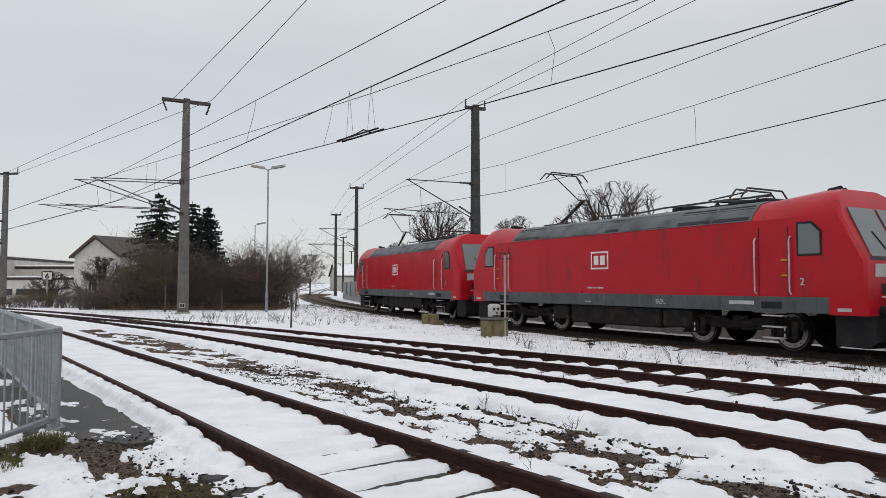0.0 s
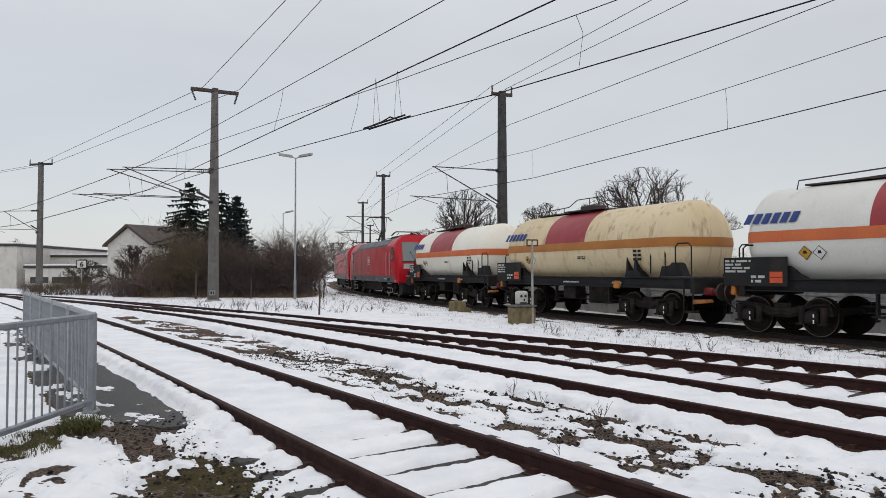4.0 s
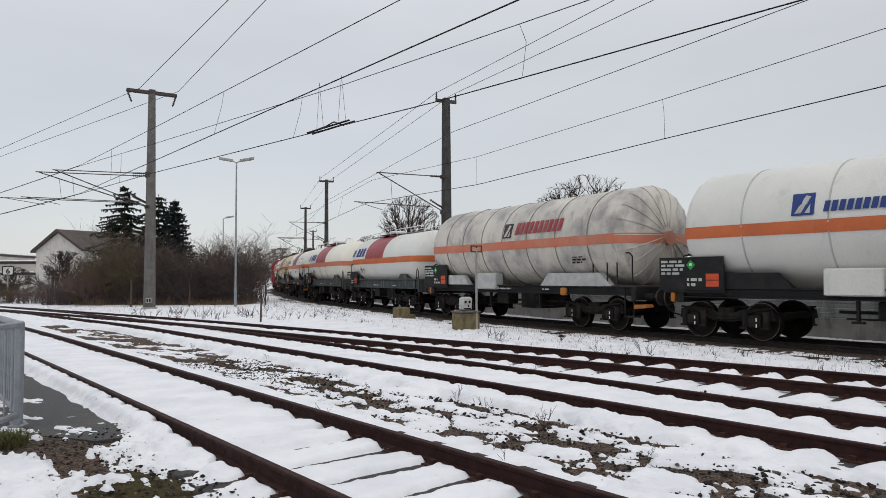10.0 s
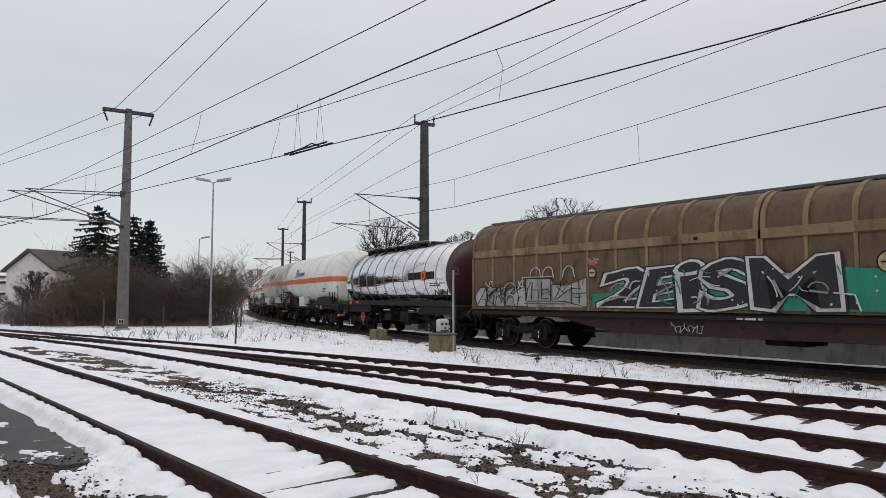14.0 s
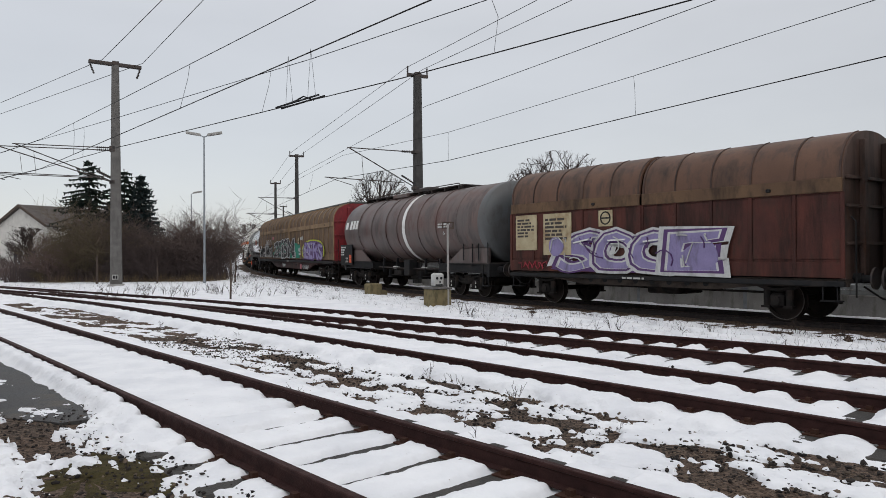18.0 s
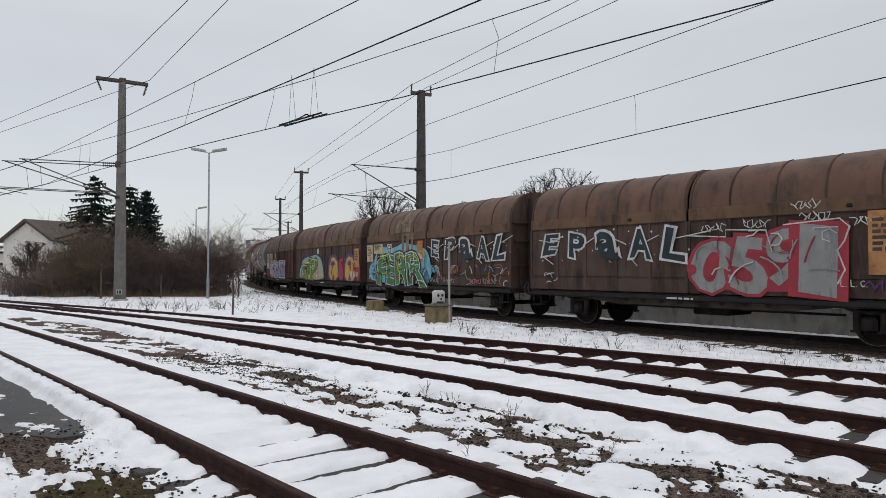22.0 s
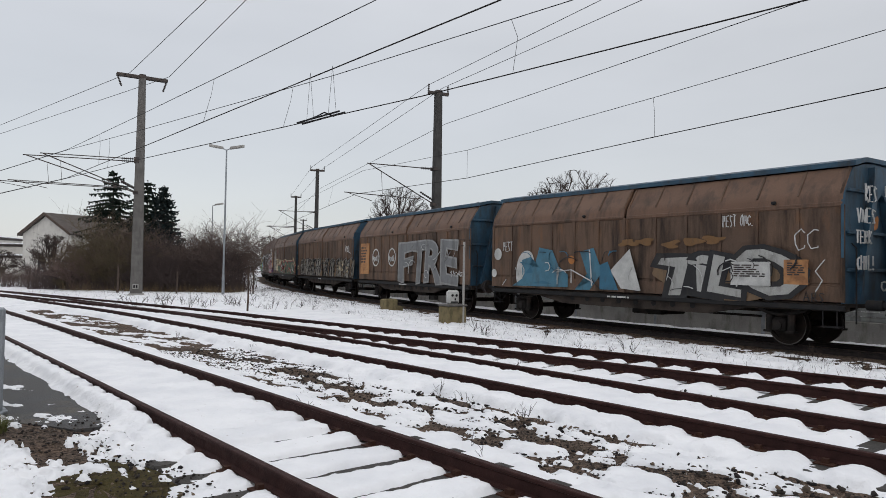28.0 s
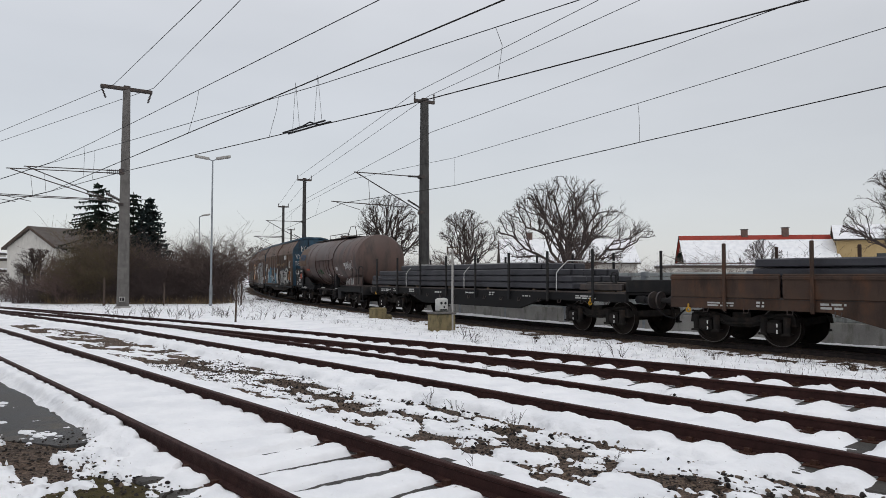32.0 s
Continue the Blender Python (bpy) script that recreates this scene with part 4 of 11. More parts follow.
M_CROOF = surf("wagon_roof_grey_brown", (0.15, 0.085, 0.055), (0.115, 0.066, 0.043), 0.55, 0, 0.9, 45, 0.06, (0.06, 0.042, 0.034), 1.1, 0.4, 3, grime=((0.018, 0.015, 0.013), 1.6, 0.5, 0.72, 0.25))
M_BLUE = surf("wagon_end_blue", (0.03, 0.08, 0.125), (0.022, 0.052, 0.085), 0.55, 0, 1.5, 45, 0.06, (0.03, 0.03, 0.03), 1.6, 0.45, 3, grime=((0.018, 0.015, 0.013), 1.6, 0.5, 0.72, 0.25))
M_REDEND = surf("wagon_end_red", (0.25, 0.025, 0.03), (0.16, 0.02, 0.025), 0.55, 0, 1.5, 45, 0.06, (0.06, 0.02, 0.02), 1.6, 0.45, 3, grime=((0.018, 0.015, 0.013), 1.6, 0.5, 0.72, 0.25))
M_UNDER = surf("underframe_brown", (0.068, 0.053, 0.044), (0.04, 0.032, 0.028), 0.75, 0.0, 2, 50, 0.1, (0.012, 0.01, 0.009), 1.5, 0.6)
M_GONDOLA = surf("flat_wagon_brown", (0.07, 0.045, 0.034), (0.05, 0.034, 0.028), 0.65, 0.1, 1.4, 45, 0.08, (0.1, 0.05, 0.03), 1.5, 0.45, 2, grime=((0.018, 0.015, 0.013), 1.6, 0.5, 0.72, 0.25))
M_FLATBLK = surf("flat_wagon_black", (0.009, 0.009, 0.010), (0.016, 0.015, 0.015), 0.7, 0.0, 2, 50, 0.08)
M_BEAM = surf("steel_section_grey", (0.05, 0.05, 0.058), (0.034, 0.033, 0.04), 0.45, 0.5, 1.8, 30, 0.03)
M_STRAP = surf("strap_white", (0.6, 0.6, 0.58), None, 0.5, 0, 4, 40, 0)
M_YELLOW = surf("yellow_paint", (0.52, 0.30, 0.03), (0.42, 0.22, 0.03), 0.5, 0, 4, 40, 0.03)
M_OPLATE = surf("orange_plate", (0.62, 0.09, 0.03), None, 0.5, 0, 4, 40, 0)
M_GPLATE = surf("green_plate", (0.02, 0.30, 0.06), None, 0.5, 0, 4, 40, 0)
M_NAVY = surf("navy_paint", (0.02, 0.045, 0.19), (0.025, 0.05, 0.17), 0.5, 0, 4, 40, 0)
M_NOTICE = surf("notice_cream", (0.46, 0.39, 0.25), (0.38, 0.31, 0.19), 0.6, 0, 3, 40, 0.03, (0.22, 0.13, 0.06), 2.5, 0.4)
M_NOTICE_O = surf("notice_orange", (0.44, 0.22, 0.085), (0.36, 0.17, 0.07), 0.6, 0, 3, 40, 0.03, (0.14, 0.06, 0.03), 2.5, 0.45)


def glass_material():
    m, nt, b = mat_new("cab_glass")
    # grey base carries some of the reflected sky and the bright cab inside
    b.inputs["Base Color"].default_value = (0.10, 0.118, 0.118, 1)
    b.inputs["Roughness"].default_value = 0.06
    b.inputs["Specular IOR Level"].default_value = 0.9
    return m


M_GLASS = glass_material()


def flat_paint(name, c):
    return surf(name, c, tuple(k * 0.85 for k in c), 0.6, 0, 3.0, 50, 0.02, tuple(k * 0.45 + 0.025 for k in c), 2.0, 0.3, 3, grime=((0.05, 0.04, 0.032), 2.6, 0.52, 0.78, 0.3))


G_WHITE, G_BLACK, G_GREEN = flat_paint("spray_white", (0.55, 0.55, 0.54)), flat_paint("spray_black", (0.02, 0.02, 0.022)), flat_paint("spray_green", (0.05, 0.175, 0.055))
G_TEAL, G_BLUE, G_SKY = flat_paint("spray_teal", (0.02, 0.22, 0.15)), flat_paint("spray_blue", (0.04, 0.14, 0.22)), flat_paint("spray_sky", (0.16, 0.38, 0.48))
G_LAV, G_PURPLE, G_YEL = flat_paint("spray_lavender", (0.26, 0.22, 0.40)), flat_paint("spray_purple", (0.10, 0.045, 0.15)), flat_paint("spray_yellow", (0.46, 0.30, 0.05))
G_RED, G_SILVER, G_LIME = flat_paint("spray_red", (0.32, 0.035, 0.05)), flat_paint("spray_silver", (0.26, 0.26, 0.255)), flat_paint("spray_lime", (0.42, 0.48, 0.03))
G_PINK, G_OR, G_MOSS = flat_paint("spray_pink", (0.5, 0.2, 0.22)), flat_paint("spray_orange", (0.42, 0.16, 0.04)), flat_paint("spray_moss", (0.055, 0.085, 0.045))

# -- running gear --
AXLE_ME = Geo().tube([(0, -1.05, 0), (0, 1.05, 0)], 0.075, 10).mesh("axle", M_WHEEL)
WHEEL_ME = Geo().disc((0, 0.76, 0), "y", 0.46, 0.13, 28, 0.37).disc((0, 0.695, 0), "y", 0.488, 0.03, 28, 0.40).disc((0, 0.76, 0), "y", 0.38, 0.05, 20).disc((0, 0.76, 0), "y", 0.13, 0.2, 12).mesh("wheel", M_WHEEL)
RIM_ME = Geo().disc((0, 0.829, 0), "y", 0.459, 0.012, 28, 0.442).mesh("rim", M_TREAD)
RING_ME = Geo().disc((0, 0.835, 0), "y", 0.40, 0.02, 28, 0.29).mesh("brake_disc", M_RING)
_dots = Geo()
for k in range(14):
    _dots.disc((0.345 * math.cos(2 * math.pi * k / 14), 0.847, 0.345 * math.sin(2 * math.pi * k / 14)), "y", 0.018, 0.01, 6)
DOTS_ME = _dots.mesh("bolts", M_BLACK)


def wheelset(v, x, loco=False):
    w = part("wheelset", AXLE_ME, None, v)
    for turn in (0, 180):
        for nm, me in (("wheel", WHEEL_ME), ("rim", RIM_ME)) + ((("brake_disc", RING_ME), ("bolts", DOTS_ME)) if loco else ()):
            part(nm, me, None, w).matrix_basis = pose(0, 0, 0, 0, 0, turn)
    w.matrix_basis = pose(x, 0, 0.46)
    return w, x


def bogie_frame_mesh(wb):
    g = Geo()
    h = wb / 2
    for sy in (-1, 1):
        y0, y1 = sy * 0.94, sy * 1.06
        up = [(-h - 0.45, 0.50), (-h - 0.42, 0.72), (-h - 0.2, 0.80), (-0.45, 0.74), (-0.25, 0.66), (0.25, 0.66), (0.45, 0.74), (h + 0.2, 0.80), (h + 0.42, 0.72), (h + 0.45, 0.50), (h + 0.3, 0.50), (h + 0.26, 0.64), (h - 0.26, 0.64), (h - 0.34, 0.50), (0.25, 0.44), (-0.25, 0.44), (-h + 0.34, 0.50), (-h + 0.26, 0.64), (-h - 0.26, 0.64), (-h - 0.3, 0.50)]
        g.plate(up, min(y0, y1), max(y0, y1))
        g.tube([(-h - 0.4, sy * 1.07, 0.78), (-h, sy * 1.09, 0.74), (-0.3, sy * 1.1, 0.52), (0.3, sy * 1.1, 0.52), (h, sy * 1.09, 0.74), (h + 0.4, sy * 1.07, 0.78)], 0.028, 5)
    g.box(-0.22, 0.22, -1.0, 1.0, 0.5, 0.78)
    g.box(-h - 0.44, -h - 0.34, -1.0, 1.0, 0.52, 0.68).box(h + 0.34, h + 0.44, -1.0, 1.0, 0.52, 0.68)
    return g.mesh("bogie_frame", M_BOGIE)


def axlebox_mesh():
    g = Geo().rbox(-0.16, 0.16, 0.98, 1.22, -0.16, 0.17, 0.05).disc((0, 1.23, 0), "y", 0.11, 0.05, 14)
    for dx in (-0.26, 0.26):
        g.tube([(dx, 1.1, -0.12), (dx, 1.1, 0.24)], 0.085, 10).box(dx - 0.1, dx + 0.1, 1.0, 1.2, -0.17, -0.12)
    return g.mesh("axlebox", M_BOGIE)


AXLEBOX_ME = axlebox_mesh()
BOGIE_ME = {}
MARK_ME = Geo().box(-0.015, 0.015, 1.36, 1.366, -0.12, -0.04).box(-0.015, 0.015, 1.36, 1.366, 0.02, 0.1).mesh("white_mark", M_WHITE)


def bogie(v, xc, wb, loco=False):
    if wb not in BOGIE_ME:
        BOGIE_ME[wb] = bogie_frame_mesh(wb)
    b = part("bogie_frame", BOGIE_ME[wb], None, v)
    b.matrix_basis = pose(xc, 0, 0)
    out = []
    for x in (-wb / 2, wb / 2):
        for turn in (0, 180):
            part("axlebox", AXLEBOX_ME, None, b).matrix_basis = pose(x, 0, 0.46, 0, 0, turn)
        mk = part("white_mark", MARK_ME, None, b)
        mk.matrix_basis = pose(x - 0.1, -0.105, 0.46)
        out.append(wheelset(v, xc + x, loco))
    return out


def buffers(v, L, z=1.0, mat=M_BLACK, head=M_STEEL_DK):
    for sx in (-1, 1):
        for y in (-0.87, 0.87):
            b = part("buffer", Geo().tube([(sx * (L / 2 - 0.62), y, z), (sx * (L / 2 - 0.3), y, z)], 0.11, 12).tube([(sx * (L / 2 - 0.3), y, z), (sx * (L / 2 - 0.07), y, z)], 0.075, 10), mat, v)
            part("buffer_head", Geo().disc((sx * (L / 2 - 0.045), y, z), "x", 0.23, 0.045, 20), head, b)
        part("coupling", Geo().tube([(sx * (L / 2 - 0.6), 0, z), (sx * (L / 2 - 0.1), 0, z - 0.02), (sx * (L / 2), 0, z - 0.12)], 0.05, 6).tube([(sx * (L / 2 - 0.5), 0.35, z - 0.2), (sx * (L / 2 - 0.15), 0.3, z - 0.45), (sx * L / 2, 0.2, z - 0.5)], 0.022, 5), M_BLACK, v)


# -- writing and paint on the near side (+y); u runs the way one reads, towards -x --
def bars(v, name, x, z, w, h, rows, y, mat, seed=1, fill=0.8):
    """Unreadable writing as plain bars."""
    g, rnd = Geo(), random.Random(seed)
    for k in range(rows):
        zz = z + h - (k + 0.5) * h / rows
        u, end = 0.0, w * (0.6 + 0.4 * rnd.random())
        while u < end - 0.02:
            l = min((0.12 + 0.3 * rnd.random()) * min(1, w), end - u)
            g.box(x - u - l, x - u, y, y + 0.004, zz - h / rows * 0.3, zz + h / rows * 0.3)
            u += l + 0.05
    return part(name, g, mat, v, smooth=0)


def blob(cu, cw, ru, rw, rnd, n=12, rough=0.22, tilt=0.0):
    """An uneven round outline (u, w)."""
    pts = []
    ph = rnd.random() * 6
    for k in range(n):
        a = 2 * math.pi * k / n
        q = 1 + rough * math.sin(3 * a + ph) * 0.6 + rough * (rnd.random() - 0.5)
        u, w = ru * q * math.cos(a), rw * q * math.sin(a)
        pts.append((cu + u + tilt * w, cw + w))
    return pts


def grow(poly, d):
    cu, cw = sum(p[0] for p in poly) / len(poly), sum(p[1] for p in poly) / len(poly)
    out = []
    for u, w in poly:
        l = math.hypot(u - cu, w - cw) or 1
        out.append((cu + (u - cu) * (l + d) / l, cw + (w - cw) * (l + d) / l))
    return out


def rounded(poly, turns=2):
    """Cuts the corners of an outline."""
    for _ in range(turns):
        poly = [(a[0] * (1 - k) + b[0] * k, a[1] * (1 - k) + b[1] * k) for a, b in zip(poly, poly[1:] + poly[:1]) for k in (0.22, 0.78)]
    return poly


def sheet(v, name, polys, x, z, y, mat, label="", on=None):
    """Flat shapes (u, w) laid on the near side; on: a function that gives y from x and z on a curved side."""
    for poly in polys:
        if "graffiti" in name:
            poly = rounded(poly)
        vs = [(x - u, (on(x - u, z + w) if on else 0) + y, z + w) for u, w in poly]
        cu = sum(p[0] for p in poly) / len(poly)
        cw = sum(p[1] for p in poly) / len(poly)
        k = len(vs)
        vs.append((x - cu, (on(x - cu, z + cw) if on else 0) + y, z + cw))
        ob = part(name, Geo().add(vs, [(i, k, (i + 1) % k) for i in range(k)]), mat, v, label, smooth=0)
    return ob


GLYPH_CACHE = {}


def glyphs(word, fat):
    """Outlines of a word in the built-in font, as (u, w) triangles, 1 high."""
    if (word, fat) not in GLYPH_CACHE:
        cu = bpy.data.curves.new("glyphs", "FONT")
        cu.body, cu.size, cu.offset, cu.resolution_u = word, 1.0, fat, 3
        tmp = bpy.data.objects.new("glyphs", cu)
        me = bpy.data.meshes.new_from_object(tmp)
        vs = [(p.co.x, p.co.y) for p in me.vertices]
        fs = [tuple(q.vertices) for q in me.polygons]
        bpy.data.objects.remove(tmp)
        bpy.data.meshes.remove(me)
        bpy.data.curves.remove(cu)
        GLYPH_CACHE[(word, fat)] = (vs, fs)
    return GLYPH_CACHE[(word, fat)]


def lettering(v, name, word, x, z, w, h, y, mat, fat=0.0, wob=0.0, on=None, label="", box=None):
    vs, fs = glyphs(word, fat)
    bs = glyphs(word, 0.0)[0] if box is None else box
    u0, u1 = min(p[0] for p in bs), max(p[0] for p in bs)
    w0, w1 = min(p[1] for p in bs), max(p[1] for p in bs)
    g = Geo()
    out = []
    for u, q in vs:
        uu, ww = (u - u0) / (u1 - u0) * w, (q - w0) / (w1 - w0) * h
        uu += wob * math.sin(ww * 5 + uu * 2)
        ww += wob * math.sin(uu * 3.1 + 1)
        out.append((x - uu, (on(x - uu, z + ww) if on else 0) + y, z + ww))
    g.add(out, fs)
    return part(name, g, mat, v, label, smooth=0)


def throw_up(v, letters, y, fill, line, halo=None, fat=0.03, edge=0.045, seed=1, label="", wide=0.05, rim=None):
    """Sprayed letters (sign, front edge, foot, width, height, tilt), one over the other; u is measured from the front end."""
    rnd = random.Random(seed)
    layers = ((halo, fat + edge + wide, 0.002, "graffiti_halo"), (line, fat + edge, 0.004, "graffiti_outline"), (rim, fat, 0.0055, "graffiti_rim"), (fill, fat - 0.022 if rim else fat, 0.0065, "graffiti"))
    seeds = [(rnd.uniform(-0.2, 0.2), rnd.random() * 6) for _ in letters]
    for mat, off, dy, name in layers:
        if mat is None:
            continue
        g = Geo()
        for k, (ch, u, z, w, h, tilt) in enumerate(letters):
            vs, fs = glyphs(ch, off)
            bs = glyphs(ch, 0.0)[0]
            u0, u1, w0, w1 = min(p[0] for p in bs), max(p[0] for p in bs), min(p[1] for p in bs), max(p[1] for p in bs)
            out = []
            for a, b in vs:
                uu, ww = (a - u0) / (u1 - u0) * w, (b - w0) / (w1 - w0) * h
                sh, ph = seeds[k]
                uu += (tilt + sh * 0.5) * (ww - h / 2) + 0.06 * math.sin(ww * 4.5 + ph)
                ww += 0.06 * math.sin(uu * 3.6 + ph)
                if name == "graffiti" and rim:
                    uu, ww = uu + 0.012, ww - 0.016
                out.append((v["nose"] - u - uu, y + dy + 0.005 * k, z + ww))
            g.add(out, fs)
        ob = part(name, g, mat, v, label if name == "graffiti" else "", smooth=0)
    return ob


def forms(v, name, polys, y, mat, label=""):
    """Sprayed shapes given by (u from the front end, height)."""
    return sheet(v, name, polys, v["nose"], 0.0, y, mat, label)


def strokes(v, lines, y, mat, r=0.018, name="graffiti_line"):
    """Sprayed lines through (u from the front end, height)."""
    for k, pts in enumerate(lines):
        part(name, Geo().tube([(v["nose"] - u, y, z) for u, z in pts], r, 4), mat, v, smooth=0)


PEN = {"l": "1b39210050", "o": "59170330627759", "n": "0019|19518a", "u": "0a0240737a", "m": "0009|09380029|0949|3048680070", "e": "045758250004308185",
       "A": "004b80|14745", "B": "0009|0969650565620", "C": "88590703308182", "E": "80000a8a|0565", "F": "000a8a|0565", "H": "000a|8a80|0585", "I": "4040|4a40", "J": "7a72300002", "K": "1b10|8a1480",
       "L": "1b1080", "M": "001a447a80", "N": "001950708a", "O": "5a17033072775a", "P": "101a6a6515", "R": "101a6a651580", "S": "892a174461200", "T": "0a8a|4a40", "V": "0a408a", "G": "88590703308185", "W": "0a20446080|808a", "!": "4a43|4140", ".": "1020"}


def hand_tag(v, place, w, h, word, mat, seed, r=0.018):
    """A word in quick hand-drawn sprayed strokes."""
    rnd = random.Random(seed)
    step = w / len(word)
    for k, letter in enumerate(word):
        for line in PEN.get(letter, "").split("|"):
            c = [(step * (k + 0.09 * int(line[q], 16) + rnd.gauss(0, 0.03)), h * (0.1 * int(line[q + 1], 16) + rnd.gauss(0, 0.03))) for q in range(0, len(line) - 1, 2)]
            if len(c) > 1:
                part("graffiti_tag", Geo().tube([place(*q) for q in c], r, 4), mat, v, smooth=0)


def shards(v, u0, u1, z0, z1, y, n, fills, line, seed, rad=0.014):
    """Interlocked angular pieces with drawn edges."""
    rnd = random.Random(seed)
    u, lines = u0, []
    for k in range(n):
        w = (u1 - u0) / n
        a = [(u - 0.25 * w * rnd.random(), z0 + 0.05 * rnd.random()), (u + w * rnd.uniform(0.8, 1.35), z0), (u + w * rnd.uniform(0.7, 1.3), z0 + (z1 - z0) * rnd.uniform(0.45, 0.75)), (u + w * rnd.uniform(0.9, 1.3), z1 * 0.98 + 0.06 * rnd.random()), (u + w * rnd.uniform(0.1, 0.4), z1 - 0.15 * rnd.random()), (u - w * rnd.uniform(0.0, 0.3), z0 + (z1 - z0) * rnd.uniform(0.4, 0.6))]
        sheet(v, "painted_piece", [a], v["nose"], 0.0, y + 0.004 + 0.0012 * k, fills[k % len(fills)])
        lines.append(a + a[:1])
        for j in range(3):
            c, d = a[rnd.randrange(6)], a[rnd.randrange(6)]
            m = ((c[0] + d[0]) / 2 + 0.1 * rnd.random(), (c[1] + d[1]) / 2 + 0.12 * rnd.random())
            lines.append([c, m, d])
        lines.append([((p[0] * 0.6 + q[0] * 0.4), (p[1] * 0.6 + q[1] * 0.4)) for p, q in ((a[0], a[3]), (a[2], a[5]), (a[4], a[1]))])
        u += w
    strokes(v, lines, y + 0.008 + 0.0012 * n, line, rad)


def tangle(v, u0, u1, z0, z1, y, n, mats, seed, r=0.013, size=0.5):
    """Short curved sprayed lines, strewn over a field and crossing one another."""
    rnd = random.Random(seed)
    for k in range(n):
        u, z = rnd.uniform(u0, u1), rnd.uniform(z0, z1)
        a, bend = rnd.choice((0.2, 1.1, 1.5, 2.0, 2.9)) + rnd.gauss(0, 0.2), rnd.gauss(0, 0.5)
        pts = []
        for q in range(rnd.randint(3, 6)):
            pts.append((min(max(u, u0), u1), min(max(z, z0), z1)))
            u, z = u + math.cos(a) * size * 0.35, z + math.sin(a) * size * 0.3
            a += bend
        strokes(v, [pts], y + 0.0004 * (k % 9), mats[k % len(mats)], r * rnd.uniform(0.6, 1.3))


def spatter(v, u0, u1, z0, z1, y, n, mat, seed, r=0.03):
    """Sprayed dots."""
    rnd = random.Random(seed)
    for k in range(n):
        q = r * rnd.uniform(0.4, 1.2)
        part("graffiti_dot", Geo().disc((v["nose"] - rnd.uniform(u0, u1), y, rnd.uniform(z0, z1)), "y", q, 0.006, 8), mat, v)


def scribble(v, x, z, w, h, y, mat, seed=1, r=0.016, loops=5):
    """A quick tag: one looping line."""
    rnd = random.Random(seed)
    pts = []
    for k in range(loops * 5 + 1):
        u = w * k / (loops * 5)
        pts.append((x - u - 0.06 * math.sin(k * 1.9 + seed), y + 0.006, z + h * (0.5 + 0.45 * math.sin(k * 1.35 + rnd.random())) * (0.7 + 0.3 * rnd.random())))
    return part("graffiti_tag", Geo().tube(pts, r, 4), mat, v, smooth=0)


